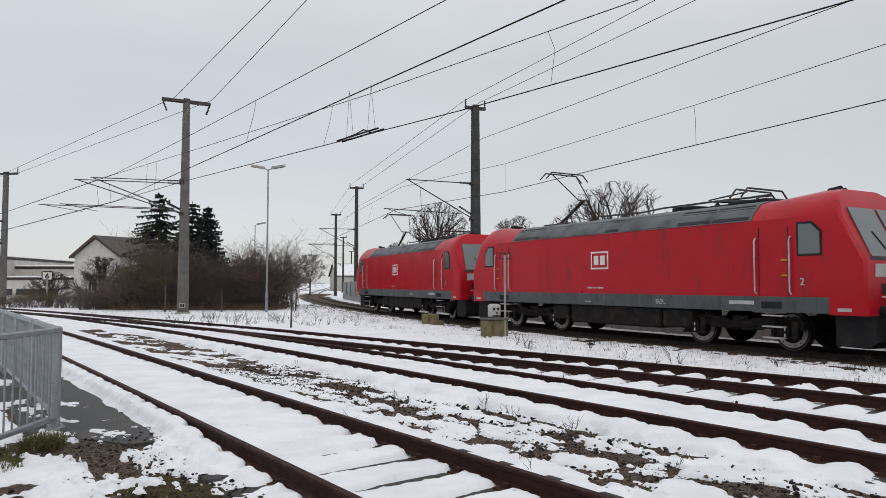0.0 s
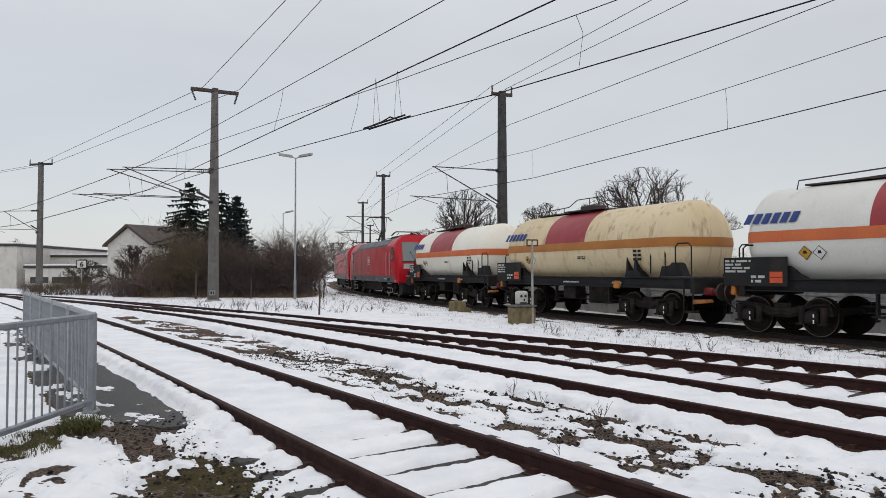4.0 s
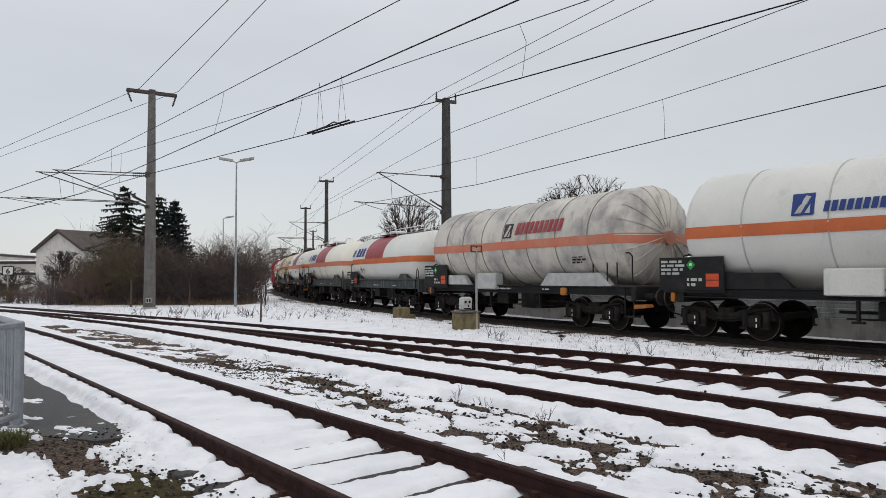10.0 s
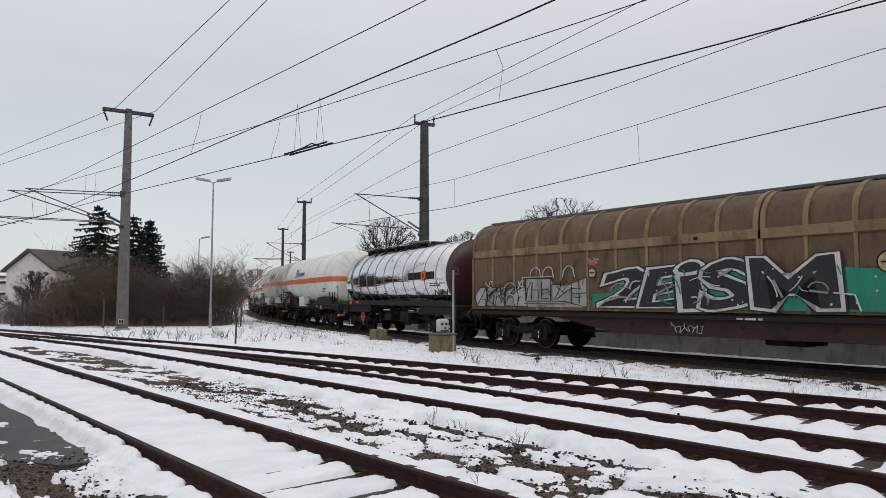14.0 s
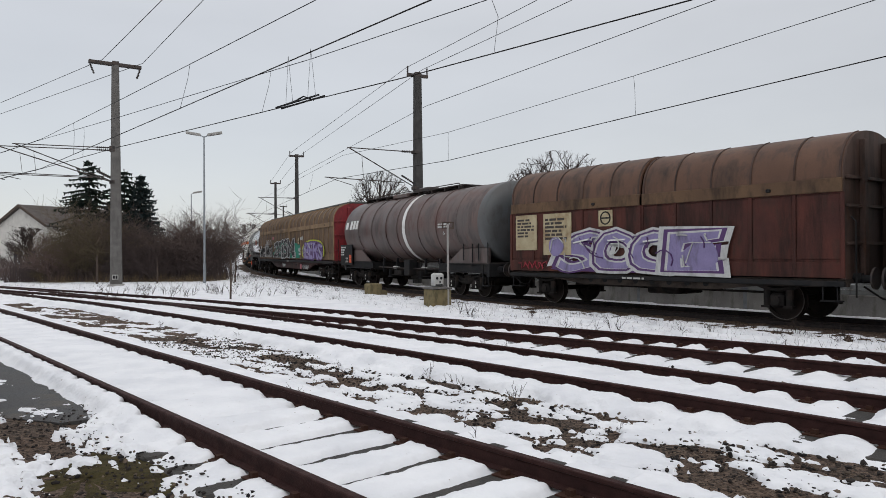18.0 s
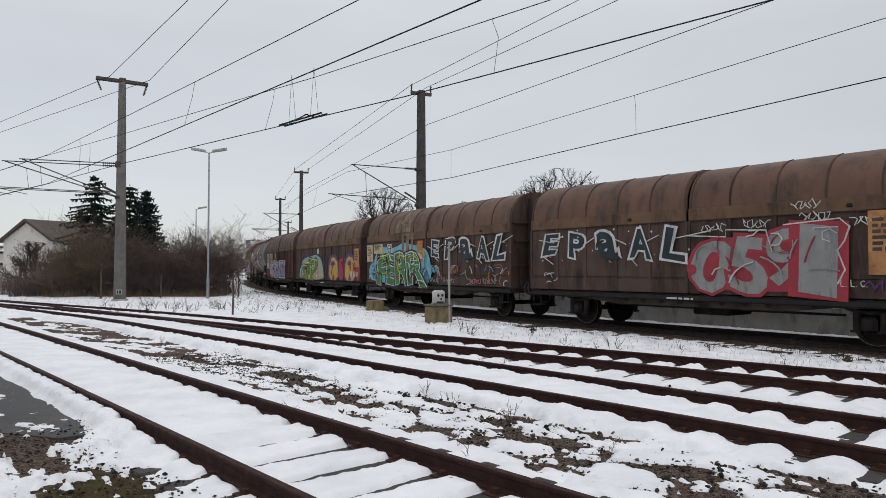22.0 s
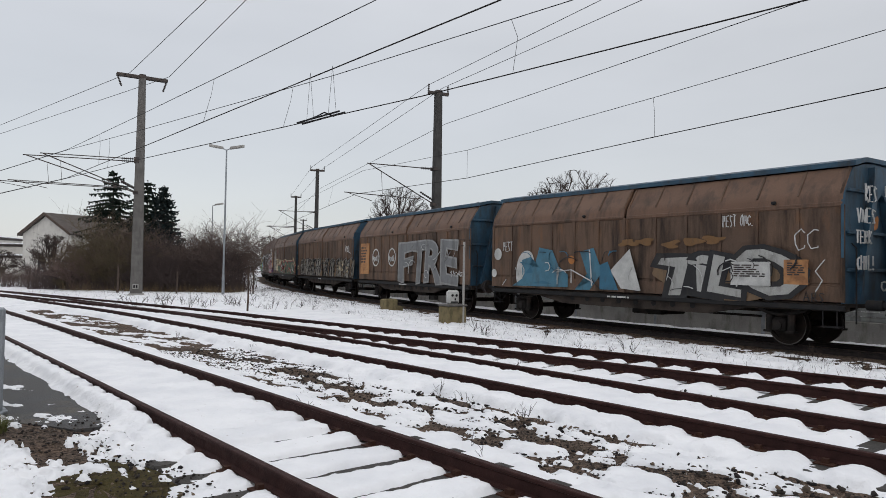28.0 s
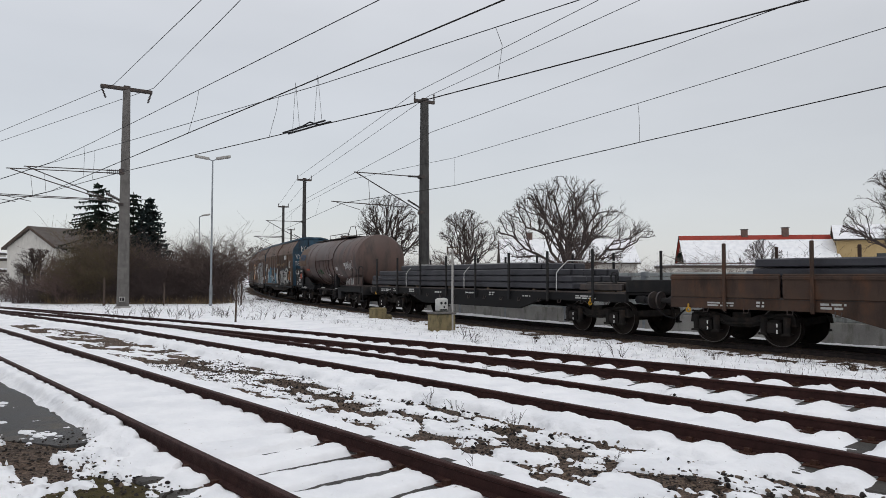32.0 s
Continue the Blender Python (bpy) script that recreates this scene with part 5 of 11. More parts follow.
# -- locomotive --
def locomotive(front, back, pan_up_front, label, num):
    L = front - back
    v = thing("electric_locomotive", label, "locomotive", None, "train")
    H = L / 2 - 0.55
    ring = [(1.44, 0.92), (1.46, 1.28), (1.46, 2.05), (1.46, 2.6), (1.44, 3.08), (1.30, 3.28), (1.06, 3.50), (0.7, 3.60)]
    ring = ring + [(-y, z) for y, z in ring[::-1]]

    def nose(z):
        return 0.06 + 0.04 * max(0, 1.3 - z) + (0.62 * (z - 2.05) / 1.2 if z > 2.05 else 0.0) + (0.25 * (z - 3.3) if z > 3.3 else 0)

    def station(x, ysc, k, sx, sub):
        return [(sx * (x - k * nose(z)), y * ysc, z + 0.11 * min(1, k * 1.6) * max(0, z - 3.0) / 0.6) for y, z in sub]

    ends_ = ((H, 0.925, 1.0), (H - 0.05, 0.975, 1.0), (H - 0.2, 1.0, 0.97), (H - 0.8, 1.0, 0.6), (H - 2.5, 1.0, 0.0))

    def face(g, first, n):
        """Closes an end ring with level strips."""
        g.f += [(first + i, first + i + 1, first + n - 2 - i, first + n - 1 - i) for i in range(n // 2 - 1)]
        return g

    def hull(name, mat, sub, lab=""):
        g = Geo().loft([station(x, ysc, k, 1, sub) for x, ysc, k in ends_] + [station(x, ysc, k, -1, sub) for x, ysc, k in ends_[::-1]])
        face(g, 0, len(sub))
        return part(name, face(g, 9 * len(sub), len(sub)), mat, v, lab, 30)

    hull("sill", M_LGREY, [(1.44, 0.92), (1.463, 1.28), (-1.463, 1.28), (-1.44, 0.92)], "dark grey lower body band")
    hull("body", M_RED, [p for p in ring if p[1] >= 1.28], "bright red body")
    for sx in (1, -1):
        low = [(1.447, 0.9), (1.470, 1.29), (-1.470, 1.29), (-1.447, 0.9)]
        g = Geo().loft([station(x + 0.012, ysc, k, sx, low) for x, ysc, k in ends_[:3]] + [station(H - 0.82, 1.0, 0.4, sx, low)], False, True)
        part("cab_skirt", face(g, 0, 4), M_RED_END, v, "red lower cab front", 30)
    # roof between the cabs, with sloping grilles
    R = H - 2.75
    part("roof_hood", Geo().prism([(1.452, 3.09), (1.31, 3.29), (1.07, 3.51), (0.68, 3.625), (-0.68, 3.625), (-1.07, 3.51), (-1.31, 3.29), (-1.452, 3.09)], -R, R), M_ROOF, v, "grey roof hood")
    for sy in (1, -1):
        for x0, x1, dark in ((-R + 0.1, -R + 1.15, 1), (-R + 1.25, -R + 2.3, 1), (-R + 2.5, -R + 4.4, 0), (-R + 4.55, -R + 5.1, 1), (R - 5.0, R - 3.2, 0), (R - 3.0, R - 1.7, 0), (R - 1.55, R - 0.1, 1)):
            g = Geo()
            for k in range(5):
                a, b = k / 5, (k + 0.82) / 5
                y0, z0, y1, z1 = 1.435 - 0.36 * a, 3.12 + 0.37 * a, 1.435 - 0.36 * b, 3.12 + 0.37 * b
                g.add([(x0, sy * y0, z0 + 0.012), (x1, sy * y0, z0 + 0.012), (x1, sy * (y1 + 0.0), z1 + 0.03), (x0, sy * (y1 + 0.0), z1 + 0.03), (x0, sy * (y0 - 0.05), z0 - 0.05), (x1, sy * (y0 - 0.05), z0 - 0.05), (x1, sy * (y1 - 0.05), z1 - 0.05), (x0, sy * (y1 - 0.05), z1 - 0.05)], [(0, 1, 2, 3), (0, 4, 5, 1), (2, 6, 7, 3), (0, 3, 7, 4), (1, 5, 6, 2)])
            part("roof_grille" if dark else "roof_panel", g, M_GRILLE if dark else M_ROOF, v)
    # windscreens, lamps, front details at both ends
    for sx in (1, -1):
        for sy in (1, -1):
            y0, y1 = (0.06, 1.13) if sy > 0 else (-1.13, -0.06)

            def fx(y, z, o=0.0):
                base = H - nose(z) + o
                return sx * base
            part("windscreen", Geo().add([(fx(y0, 2.16, 0.022), y0 * 0.98, 2.16), (fx(y1, 2.16, 0.022), y1 * 0.98, 2.16), (fx(y1, 3.2, 0.022), y1 * 0.93, 3.26), (fx(y0, 3.2, 0.022), y0 * 0.93, 3.26), (fx(y0, 2.16, -0.05), y0 * 0.98, 2.16), (fx(y1, 2.16, -0.05), y1 * 0.98, 2.16), (fx(y1, 3.2, -0.05), y1 * 0.93, 3.2), (fx(y0, 3.2, -0.05), y0 * 0.93, 3.2)], [(0, 1, 2, 3), (0, 4, 5, 1), (1, 5, 6, 2), (2, 6, 7, 3), (3, 7, 4, 0)]), M_GLASS, v, "dark cab windscreen")
            part("lamp_panel", Geo().rbox(sx * (H - 0.12), sx * (H - 0.035), sy * 0.48 if sy > 0 else -1.08, sy * 1.08 if sy > 0 else -0.48, 1.72, 2.0, 0.01), M_DIRTYW, v, "pale lamp panel")
            part("wiper", Geo().tube([(fx(0.5, 2.16, 0.04), sy * 0.35, 2.14), (fx(0.5, 2.7, 0.04), sy * 0.62, 2.72)], 0.012, 4), M_BLACK, v)
        part("front_logo", Geo().box(sx * (H - 0.1), sx * (H - 0.045), -0.2, 0.2, 1.74, 2.0), M_WHITE, v)
        part("front_logo_field", Geo().box(sx * (H - 0.1), sx * (H - 0.04), -0.175, 0.175, 1.765, 1.975), M_RED_END, v)
        # two dark blocks on the face paint in the shade of its recesses
        part("front_recess_shade", Geo().box(sx * (H - 0.14), sx * (H - 0.052), -0.85, -0.55, 1.36, 1.58).box(sx * (H - 0.14), sx * (H - 0.052), 0.55, 0.85, 1.36, 1.58), M_GRILLE, v)
        part("windscreen_frame", Geo().loft([[(sx * (H - nose(z) + o), y, z + dz) for y, dz, o in ((-1.2, 0, 0.01), (1.2, 0, 0.01), (1.2, 0.05, -0.01), (-1.2, 0.05, -0.01))] for z in (2.08, 2.1)], True, True), M_GRILLE, v)
        part("handrail", Geo().tube([(sx * (H - 0.0), -0.95, 1.3), (sx * (H + 0.05), -0.9, 1.3), (sx * (H + 0.05), 0.9, 1.3), (sx * H, 0.95, 1.3)], 0.018, 5), M_DIRTYW, v)
        part("snow_plough", Geo().plate([(sx * (H - 0.9), 0.22), (sx * (H - 0.2), 0.2), (sx * (H - 0.02), 0.34), (sx * (H - 0.1), 0.9), (sx * (H - 0.9), 0.9)], -1.15, 1.15), M_BLACK, v)
        for sy in (1, -1):
            x = sx * (H - 1.0)
            part("window_frame", Geo().plate([(x + sx * 0.03, 2.2), (x - sx * 0.57, 2.2), (x - sx * 0.57, 2.97), (x - sx * 0.2, 2.97), (x + sx * 0.03, 2.75)], sy * 1.44, sy * 1.467), M_BLACK, v)
            part("cab_window", Geo().plate([(x - sx * 0.02, 2.25), (x - sx * 0.52, 2.25), (x - sx * 0.52, 2.92), (x - sx * 0.22, 2.92), (x - sx * 0.02, 2.72)], sy * 1.44, sy * 1.474), M_GLASS, v, "dark cab side window")
            for dx in (0.72, 1.62):
                part("handrail", Geo().tube([(x - sx * dx, sy * 1.47, 1.34), (x - sx * dx, sy * 1.53, 1.4), (x - sx * dx, sy * 1.53, 2.6), (x - sx * dx, sy * 1.47, 2.66)], 0.018, 5), M_DIRTYW, v)
            part("door_seam", Geo().box(x - sx * 0.8, x - sx * 0.785, sy * 1.455, sy * 1.466, 1.3, 2.9).box(x - sx * 1.55, x - sx * 1.535, sy * 1.455, sy * 1.466, 1.3, 2.9), M_GRILLE, v)
            for z in (1.75, 2.1):
                part("door_handle", Geo().rbox(x - sx * 0.95, x - sx * 0.8, sy * 1.46, sy * 1.5, z, z + 0.04, 0.01), M_YELLOW, v)
            for z in (0.3, 0.56, 0.82):
                part("cab_step", Geo().box(min(x - sx * 0.98, x - sx * 1.5), max(x - sx * 0.98, x - sx * 1.5), sy * 1.28, sy * 1.46, z, z + 0.03), M_DIRTYW, v)
            # a black block on the sill paints in the shade of a step hollow
            part("step_recess_shade", Geo().box(min(x - sx * 0.98, x - sx * 1.5), max(x - sx * 0.98, x - sx * 1.5), sy * 1.40, sy * 1.468, 1.0, 1.16), M_BLACK, v)
            part("end_plate", Geo().box(min(sx * (H - 0.66), sx * (H - 0.36)), max(sx * (H - 0.66), sx * (H - 0.36)), sy * 1.40, sy * 1.456, 0.98, 1.06), M_DIRTYW, v)
    # side logo: a white square with a red field and two white strokes
    for sy in (1,):
        part("side_logo", Geo().box(-0.03, 0.73, 1.46, 1.468, 2.02, 2.56), M_WHITE, v, "white square emblem")
        part("side_logo_field", Geo().box(0.02, 0.68, 1.46, 1.472, 2.07, 2.51), M_RED_END, v)
        part("side_logo_stroke", Geo().box(0.39, 0.59, 1.46, 1.476, 2.15, 2.43), M_WHITE, v)
        part("side_logo_stroke", Geo().box(0.11, 0.31, 1.46, 1.476, 2.15, 2.43), M_WHITE, v)
    bars(v, "running_number", 0.9, 1.42, 0.9, 0.07, 1, 1.461, M_DIRTYW, num)
    bars(v, "small_writing", -1.9, 1.02, 0.4, 0.14, 3, 1.462, M_DIRTYW, num + 1)
    bars(v, "small_writing", 1.0, 1.0, 0.3, 0.06, 1, 1.462, M_DIRTYW, num + 2)
    part("inscription_plate", Geo().box(-5.0, -4.3, 1.455, 1.468, 1.08, 1.17), M_DIRTYW, v)
    lettering(v, "cab_numeral", "2", -(H - 1.5), 1.55, 0.1, 0.16, 1.468, M_DIRTYW, 0.02)
    # roof gear
    for k in range(6):
        x = -R + 0.6 + k * 0.62
        g = Geo()
        insulator(g, (x, 0.35 * (-1) ** k, 3.6), (x, 0.35 * (-1) ** k, 3.82), 0.08, 4)
        part("roof_insulator", g, M_PORCELAIN, v)
    part("roof_cable", Geo().tube([(-R + 0.3, 0.2, 3.82), (-R + 2.0, -0.2, 3.9), (-R + 4, 0.1, 3.84), (0, 0, 3.8), (R - 3, 0.1, 3.82)], 0.03, 6), M_STEEL_DK, v)
    part("roof_equipment", Geo().rbox(-R + 0.2, -R + 1.4, -0.5, 0.5, 3.6, 3.74, 0.03).rbox(-R + 2.6, -R + 3.4, -0.3, 0.4, 3.6, 3.78, 0.03), M_BLACK, v)
    for sx, up in ((1, pan_up_front), (-1, not pan_up_front and False)):
        x = sx * (R - 1.3)
        p = part("pantograph", Geo().rbox(x - 0.75, x + 0.75, -0.45, 0.45, 3.62, 3.7, 0.02), M_STEEL_DK, v)
        if up:
            elbow, top = (x - sx * 0.95, 0, 4.45), (x + sx * 0.1, 0, 5.46)
            g = Geo().tube([(x + sx * 0.35, 0, 3.72), elbow], 0.05, 6).tube([(elbow[0], -0.25, elbow[2]), (top[0], -0.55, top[2])], 0.022, 5).tube([(elbow[0], 0.25, elbow[2]), (top[0], 0.55, top[2])], 0.022, 5)
            g.tube([(elbow[0], -0.25, elbow[2]), (elbow[0], 0.25, elbow[2])], 0.03, 5).tube([(x - sx * 0.1, 0.12, 3.75), (elbow[0] + sx * 0.12, 0.1, 4.4)], 0.02, 5)
        else:
            top = (x + sx * 0.5, 0, 3.98)
            g = Geo().tube([(x + sx * 0.5, 0, 3.74), (x - sx * 0.9, 0, 3.86)], 0.045, 6).tube([(x - sx * 0.9, -0.25, 3.88), (top[0], -0.5, 3.95)], 0.022, 5).tube([(x - sx * 0.9, 0.25, 3.88), (top[0], 0.5, 3.95)], 0.022, 5)
        part("arm", g, M_STEEL_DK, p)
        for dx in (-0.17, 0.17):
            part("contact_strip", Geo().tube([(top[0] + dx, -0.95, top[2] - 0.2), (top[0] + dx, -0.7, top[2] + 0.04), (top[0] + dx, 0.7, top[2] + 0.04), (top[0] + dx, 0.95, top[2] - 0.2)], 0.026, 5), M_STEEL_DK, p)
    for sx in (1, -1):
        part("horn", Geo().tube([(sx * (H - 1.35), 0.3, 3.6), (sx * (H - 1.35), 0.3, 3.78)], 0.04, 6).tube([(sx * (H - 1.5), 0.3, 3.76), (sx * (H - 1.2), 0.3, 3.76)], 0.05, 8, 0.09).tube([(sx * (H - 1.5), 0.12, 3.74), (sx * (H - 1.2), 0.12, 3.74)], 0.04, 8, 0.07), M_BLACK, v)
    part("underfloor_box", Geo().rbox(-1.9, 1.9, -1.3, 1.3, 0.35, 0.92, 0.04).rbox(-3.0, -2.0, 0.9, 1.32, 0.4, 0.9, 0.04).rbox(2.0, 2.8, 0.9, 1.32, 0.42, 0.9, 0.04), M_BOGIE, v)
    sets = []
    xb = L / 2 - 4.0
    for sx in (1, -1):
        sets += bogie(v, sx * xb, 2.6, True)
    buffers(v, L, 1.0, M_BLACK, M_STEEL_DK)
    VEHICLES.append((v, front, back, L / 2 - xb, L / 2 - xb, sets))
    return v


# -- tank wagons --
M_AMBER = surf("amber_paint", (0.45, 0.17, 0.03), (0.36, 0.12, 0.025), 0.5, 0, 3, 40, 0.03, (0.12, 0.06, 0.03), 2.5, 0.4)
def dish(x, r, d, sx, n=10):
    """Profile of a dished end from its rim at x."""
    return [(x + sx * d * math.sin(math.pi / 2 * k / n), r * math.cos(math.pi / 2 * k / n)) for k in range(n)] + [(x + sx * d, 0.002)]


def side_board(v, x, z, w, h, y, seed, plate=M_OPLATE, codes=None):
    b = part("sign_board", Geo().rbox(x - w, x, y, y + 0.03, z, z + h, 0.01), M_BLACK, v, "black board with white lettering")
    bars(b, "board_writing", x - 0.06, z + h * 0.45, w * 0.42, h * 0.48, 4, y + 0.031, M_DIRTYW, seed)
    bars(b, "board_writing", x - w * 0.45, z + h * 0.1, w * 0.25, h * 0.3, 2, y + 0.031, M_DIRTYW, seed + 5)
    part("hazard_plate", Geo().box(x - w * 0.93, x - w * 0.74, y + 0.03, y + 0.036, z + h * 0.12, z + h * 0.5), plate, b, "orange hazard plate")
    part("hazard_line", Geo().box(x - w * 0.93, x - w * 0.74, y + 0.036, y + 0.039, z + h * 0.3, z + h * 0.32), M_BLACK, b)
    for k, word in enumerate(codes or ()):
        lettering(b, "hazard_code", word, x - w * (0.78 if k == 0 else 0.755), z + h * (0.345 - 0.19 * k), w * (0.11 if k == 0 else 0.155), h * 0.12, y + 0.04, M_BLACK, 0.01)


def diamond(v, x, z, r, y, on, fill, mark):
    sheet(v, "hazard_diamond", [[(0, -r), (r, 0), (0, r), (-r, 0)]], x, z, y + 0.004, M_BLACK, on=on)
    sheet(v, "hazard_diamond_field", [[(0, -r * 0.88), (r * 0.88, 0), (0, r * 0.88), (-r * 0.88, 0)]], x, z, y + 0.007, fill, on=on)
    sheet(v, "hazard_mark", [[(-r * 0.3, -0.02), (r * 0.3, -0.02), (r * 0.2, r * 0.3), (-r * 0.2, r * 0.3)]], x, z, y + 0.01, mark, on=on)


def tank_wagon(front, back, label, r, zc, ends, d, tank, frame, frame_z, axles, stripe=None, band=None, band_x=None, ribs=(), rib_mat=None, seed=1, board=True, platform="dome", rear_rails=True, stripe_z=(2.26, 2.53), wb=1.64, hand=M_GALV, end_mat=None, codes=None, open_mid=False, hoops=2):
    """A bogie tank wagon; axles: distances of the two bogie centres from the front and the back."""
    L = front - back
    v = thing("tank_wagon", label, "rail wagon", None, "train")
    x0, x1 = -L / 2 + ends[1], L / 2 - ends[0]
    prof = [(x0 + d, r), (x1 - d, r)]
    part("tank", Geo().lathe(dish(x0 + d, r, d, -1)[::-1][:-1] + prof + dish(x1 - d, r, d, 1)[1:], 48, zc=zc), tank, v, "", 30)
    if end_mat:
        part("tank_end", Geo().lathe([(px + (-0.006), pr + 0.006) for px, pr in dish(x0 + d, r, d, -1)[::-1]] + [(x0 + d + 0.3, r + 0.006)], 48, zc=zc), end_mat, v, "", 30)

    def on(x, z):
        return math.sqrt(max(0.01, r * r - (z - zc) ** 2))

    if stripe:
        za, zb = stripe_z[0] - zc, stripe_z[1] - zc
        prof = [(px, pr) for px, pr in dish(x0 + d, r + 0.014, d + 0.014, -1)[::-1] + dish(x1 - d, r + 0.014, d + 0.014, 1) if pr > max(abs(za), abs(zb)) + 0.02]
        for sy in (1, -1):
            rows = [[(px, sy * math.sqrt(pr * pr - q * q), zc + q) for q in np.linspace(za, zb, 5)] for px, pr in prof]
            part("stripe", Geo().loft(rows, False, False, closed=False), stripe, v, "painted stripe", 30)
        for sx, xr in ((-1, x0 + d), (1, x1 - d)):
            rows = [[(xr + sx * (d + 0.016) * math.sqrt(max(0, 1 - (y * y + q * q) / (r + 0.014) ** 2)), y, zc + q) for q in np.linspace(za, zb, 5)] for y in np.linspace(-0.75, 0.75, 15)]
            part("end_stripe", Geo().loft(rows, False, False, closed=False), stripe, v, "painted stripe across the end", 30)
    if band:
        za = math.degrees(math.asin((stripe_z[1] - zc) / r)) if stripe else -20
        part("band", Geo().lathe([(band_x[0], r + 0.004), (band_x[1], r + 0.004)], 30, za, 180 - za, zc), band, v, "red painted band", 30)
    for k, xr in enumerate(ribs):
        part("rib", Geo().lathe([(xr - 0.02, r), (xr - 0.017, r + 0.015), (xr + 0.017, r + 0.015), (xr + 0.02, r)], 40, zc=zc), rib_mat, v, "", 30)
    # underframe
    fz0, fz1 = frame_z
    for y in (1.18, -1.18):
        for xa, xb in ((-L / 2 + 0.65, -L / 2 + axles[1] + 1.7), (L / 2 - axles[0] - 1.7, L / 2 - 0.65)) if open_mid else ((-L / 2 + 0.65, L / 2 - 0.65),):
            part("solebar", Geo().prism([(y - 0.06, fz0), (y + 0.1, fz0), (y + 0.1, fz0 + 0.03), (y + 0.02, fz0 + 0.05), (y + 0.02, fz1 - 0.05), (y + 0.1, fz1 - 0.03), (y + 0.1, fz1), (y - 0.06, fz1)], xa, xb), frame, v)
    for sx in (-1, 1):
        part("headstock", Geo().rbox(sx * (L / 2 - 0.78), sx * (L / 2 - 0.6), -1.3, 1.3, fz0 - 0.12, fz1, 0.02), frame, v)
    for x in np.linspace(-L / 2 + 1.4, L / 2 - 1.4, 6):
        if open_mid and abs(x) < L / 2 - 4.2:
            continue
        part("crossmember", Geo().box(x - 0.06, x + 0.06, -1.12, 1.12, fz0, fz1 - 0.05), frame, v)
    for x in () if open_mid or platform == "" else (L / 2 - axles[0],) if platform == "dome" and frame is M_BLACK else (L / 2 - axles[0], -L / 2 + axles[1]):
        for sy in (1, -1):
            part("saddle", Geo().plate([(x - 0.8, fz1 - 0.03), (x + 0.8, fz1 - 0.03), (x + 0.5, zc - r * 0.66), (x + 0.3, zc - r * 0.52), (x - 0.3, zc - r * 0.52), (x - 0.5, zc - r * 0.66)], sy * (r * 0.8), sy * (r * 0.93)), frame, v)
    part("brake_gear", Geo().rbox(-0.9, 0.1, -0.5, 0.9, 0.5, fz0 + 0.02, 0.04).tube([(-2.4, 0.6, 0.75), (2.2, 0.6, 0.75)], 0.035, 6).tube([(-1.8, 0.95, 0.62), (1.9, 0.95, 0.62)], 0.022, 5).rbox(0.5, 1.2, 0.7, 1.15, 0.62, fz0, 0.03).tube([(-1.6, 0.2, 0.72), (-0.9, 0.2, 0.72)], 0.17, 12), M_BOGIE, v)
    for x in (-1.35, 1.55):
        part("hanger", Geo().box(x, x + 0.05, 1.1, 1.2, 0.55, fz0).box(x - 0.1, x + 0.15, 1.1, 1.2, 0.53, 0.58), frame, v)
    # roof walkway
    top = zc + r
    if platform == "dome":
        px = (band_x[0] + band_x[1]) / 2 if band else 0
        w = part("walkway", Geo().box(px - 1.0, px + 1.0, -0.55, 0.55, top + 0.02, top + 0.06), M_STEEL_DK, v)
        part("manhole", Geo().rbox(px - 0.4, px + 0.4, -0.3, 0.3, top - 0.05, top + 0.24, 0.05), hand, w)
        for sy in (0.55, -0.55):
            part("railing", Geo().tube([(px - 1.4, sy, top - 0.1), (px - 1.1, sy, top + 0.42), (px + 0.2, sy, top + 0.42), (px + 0.7, sy, top + 0.2), (px + 3.1, sy, top + 0.12), (px + 3.15, sy, top - 0.1)], 0.018, 5).tube([(px - 0.5, sy, top), (px - 0.5, sy, top + 0.42)], 0.016, 5).tube([(px + 1.0, sy, top), (px + 1.0, sy, top + 0.2)], 0.016, 5), hand, w)
        part("walk_plank", Geo().box(px + 1.0, px + 3.1, -0.3, 0.3, top + 0.01, top + 0.05), hand, w)
    elif platform == "long":
        w = part("walkway", Geo().box(x0 + 3.2, x1 - 0.6, -0.45, 0.45, top + 0.08, top + 0.12), M_STEEL_DK, v)
        part("railing", Geo().tube([(x0 + 3.2, 0.5, top + 0.02), (x0 + 3.4, 0.5, top + 0.17), (x1 - 2.4, 0.5, top + 0.17), (x1 - 0.6, 0.5, top + 0.14)], 0.02, 5), hand, w)
        part("manhole", Geo().rbox(-0.4, 0.5, -0.3, 0.3, top - 0.05, top + 0.28, 0.05), M_STEEL_DK, w)
        for x in np.arange(x0 + 3.4, x1 - 0.7, 1.1):
            part("walkway_bracket", Geo().box(x, x + 0.05, -0.5, 0.5, top - 0.12, top + 0.09), M_STEEL_DK, w)
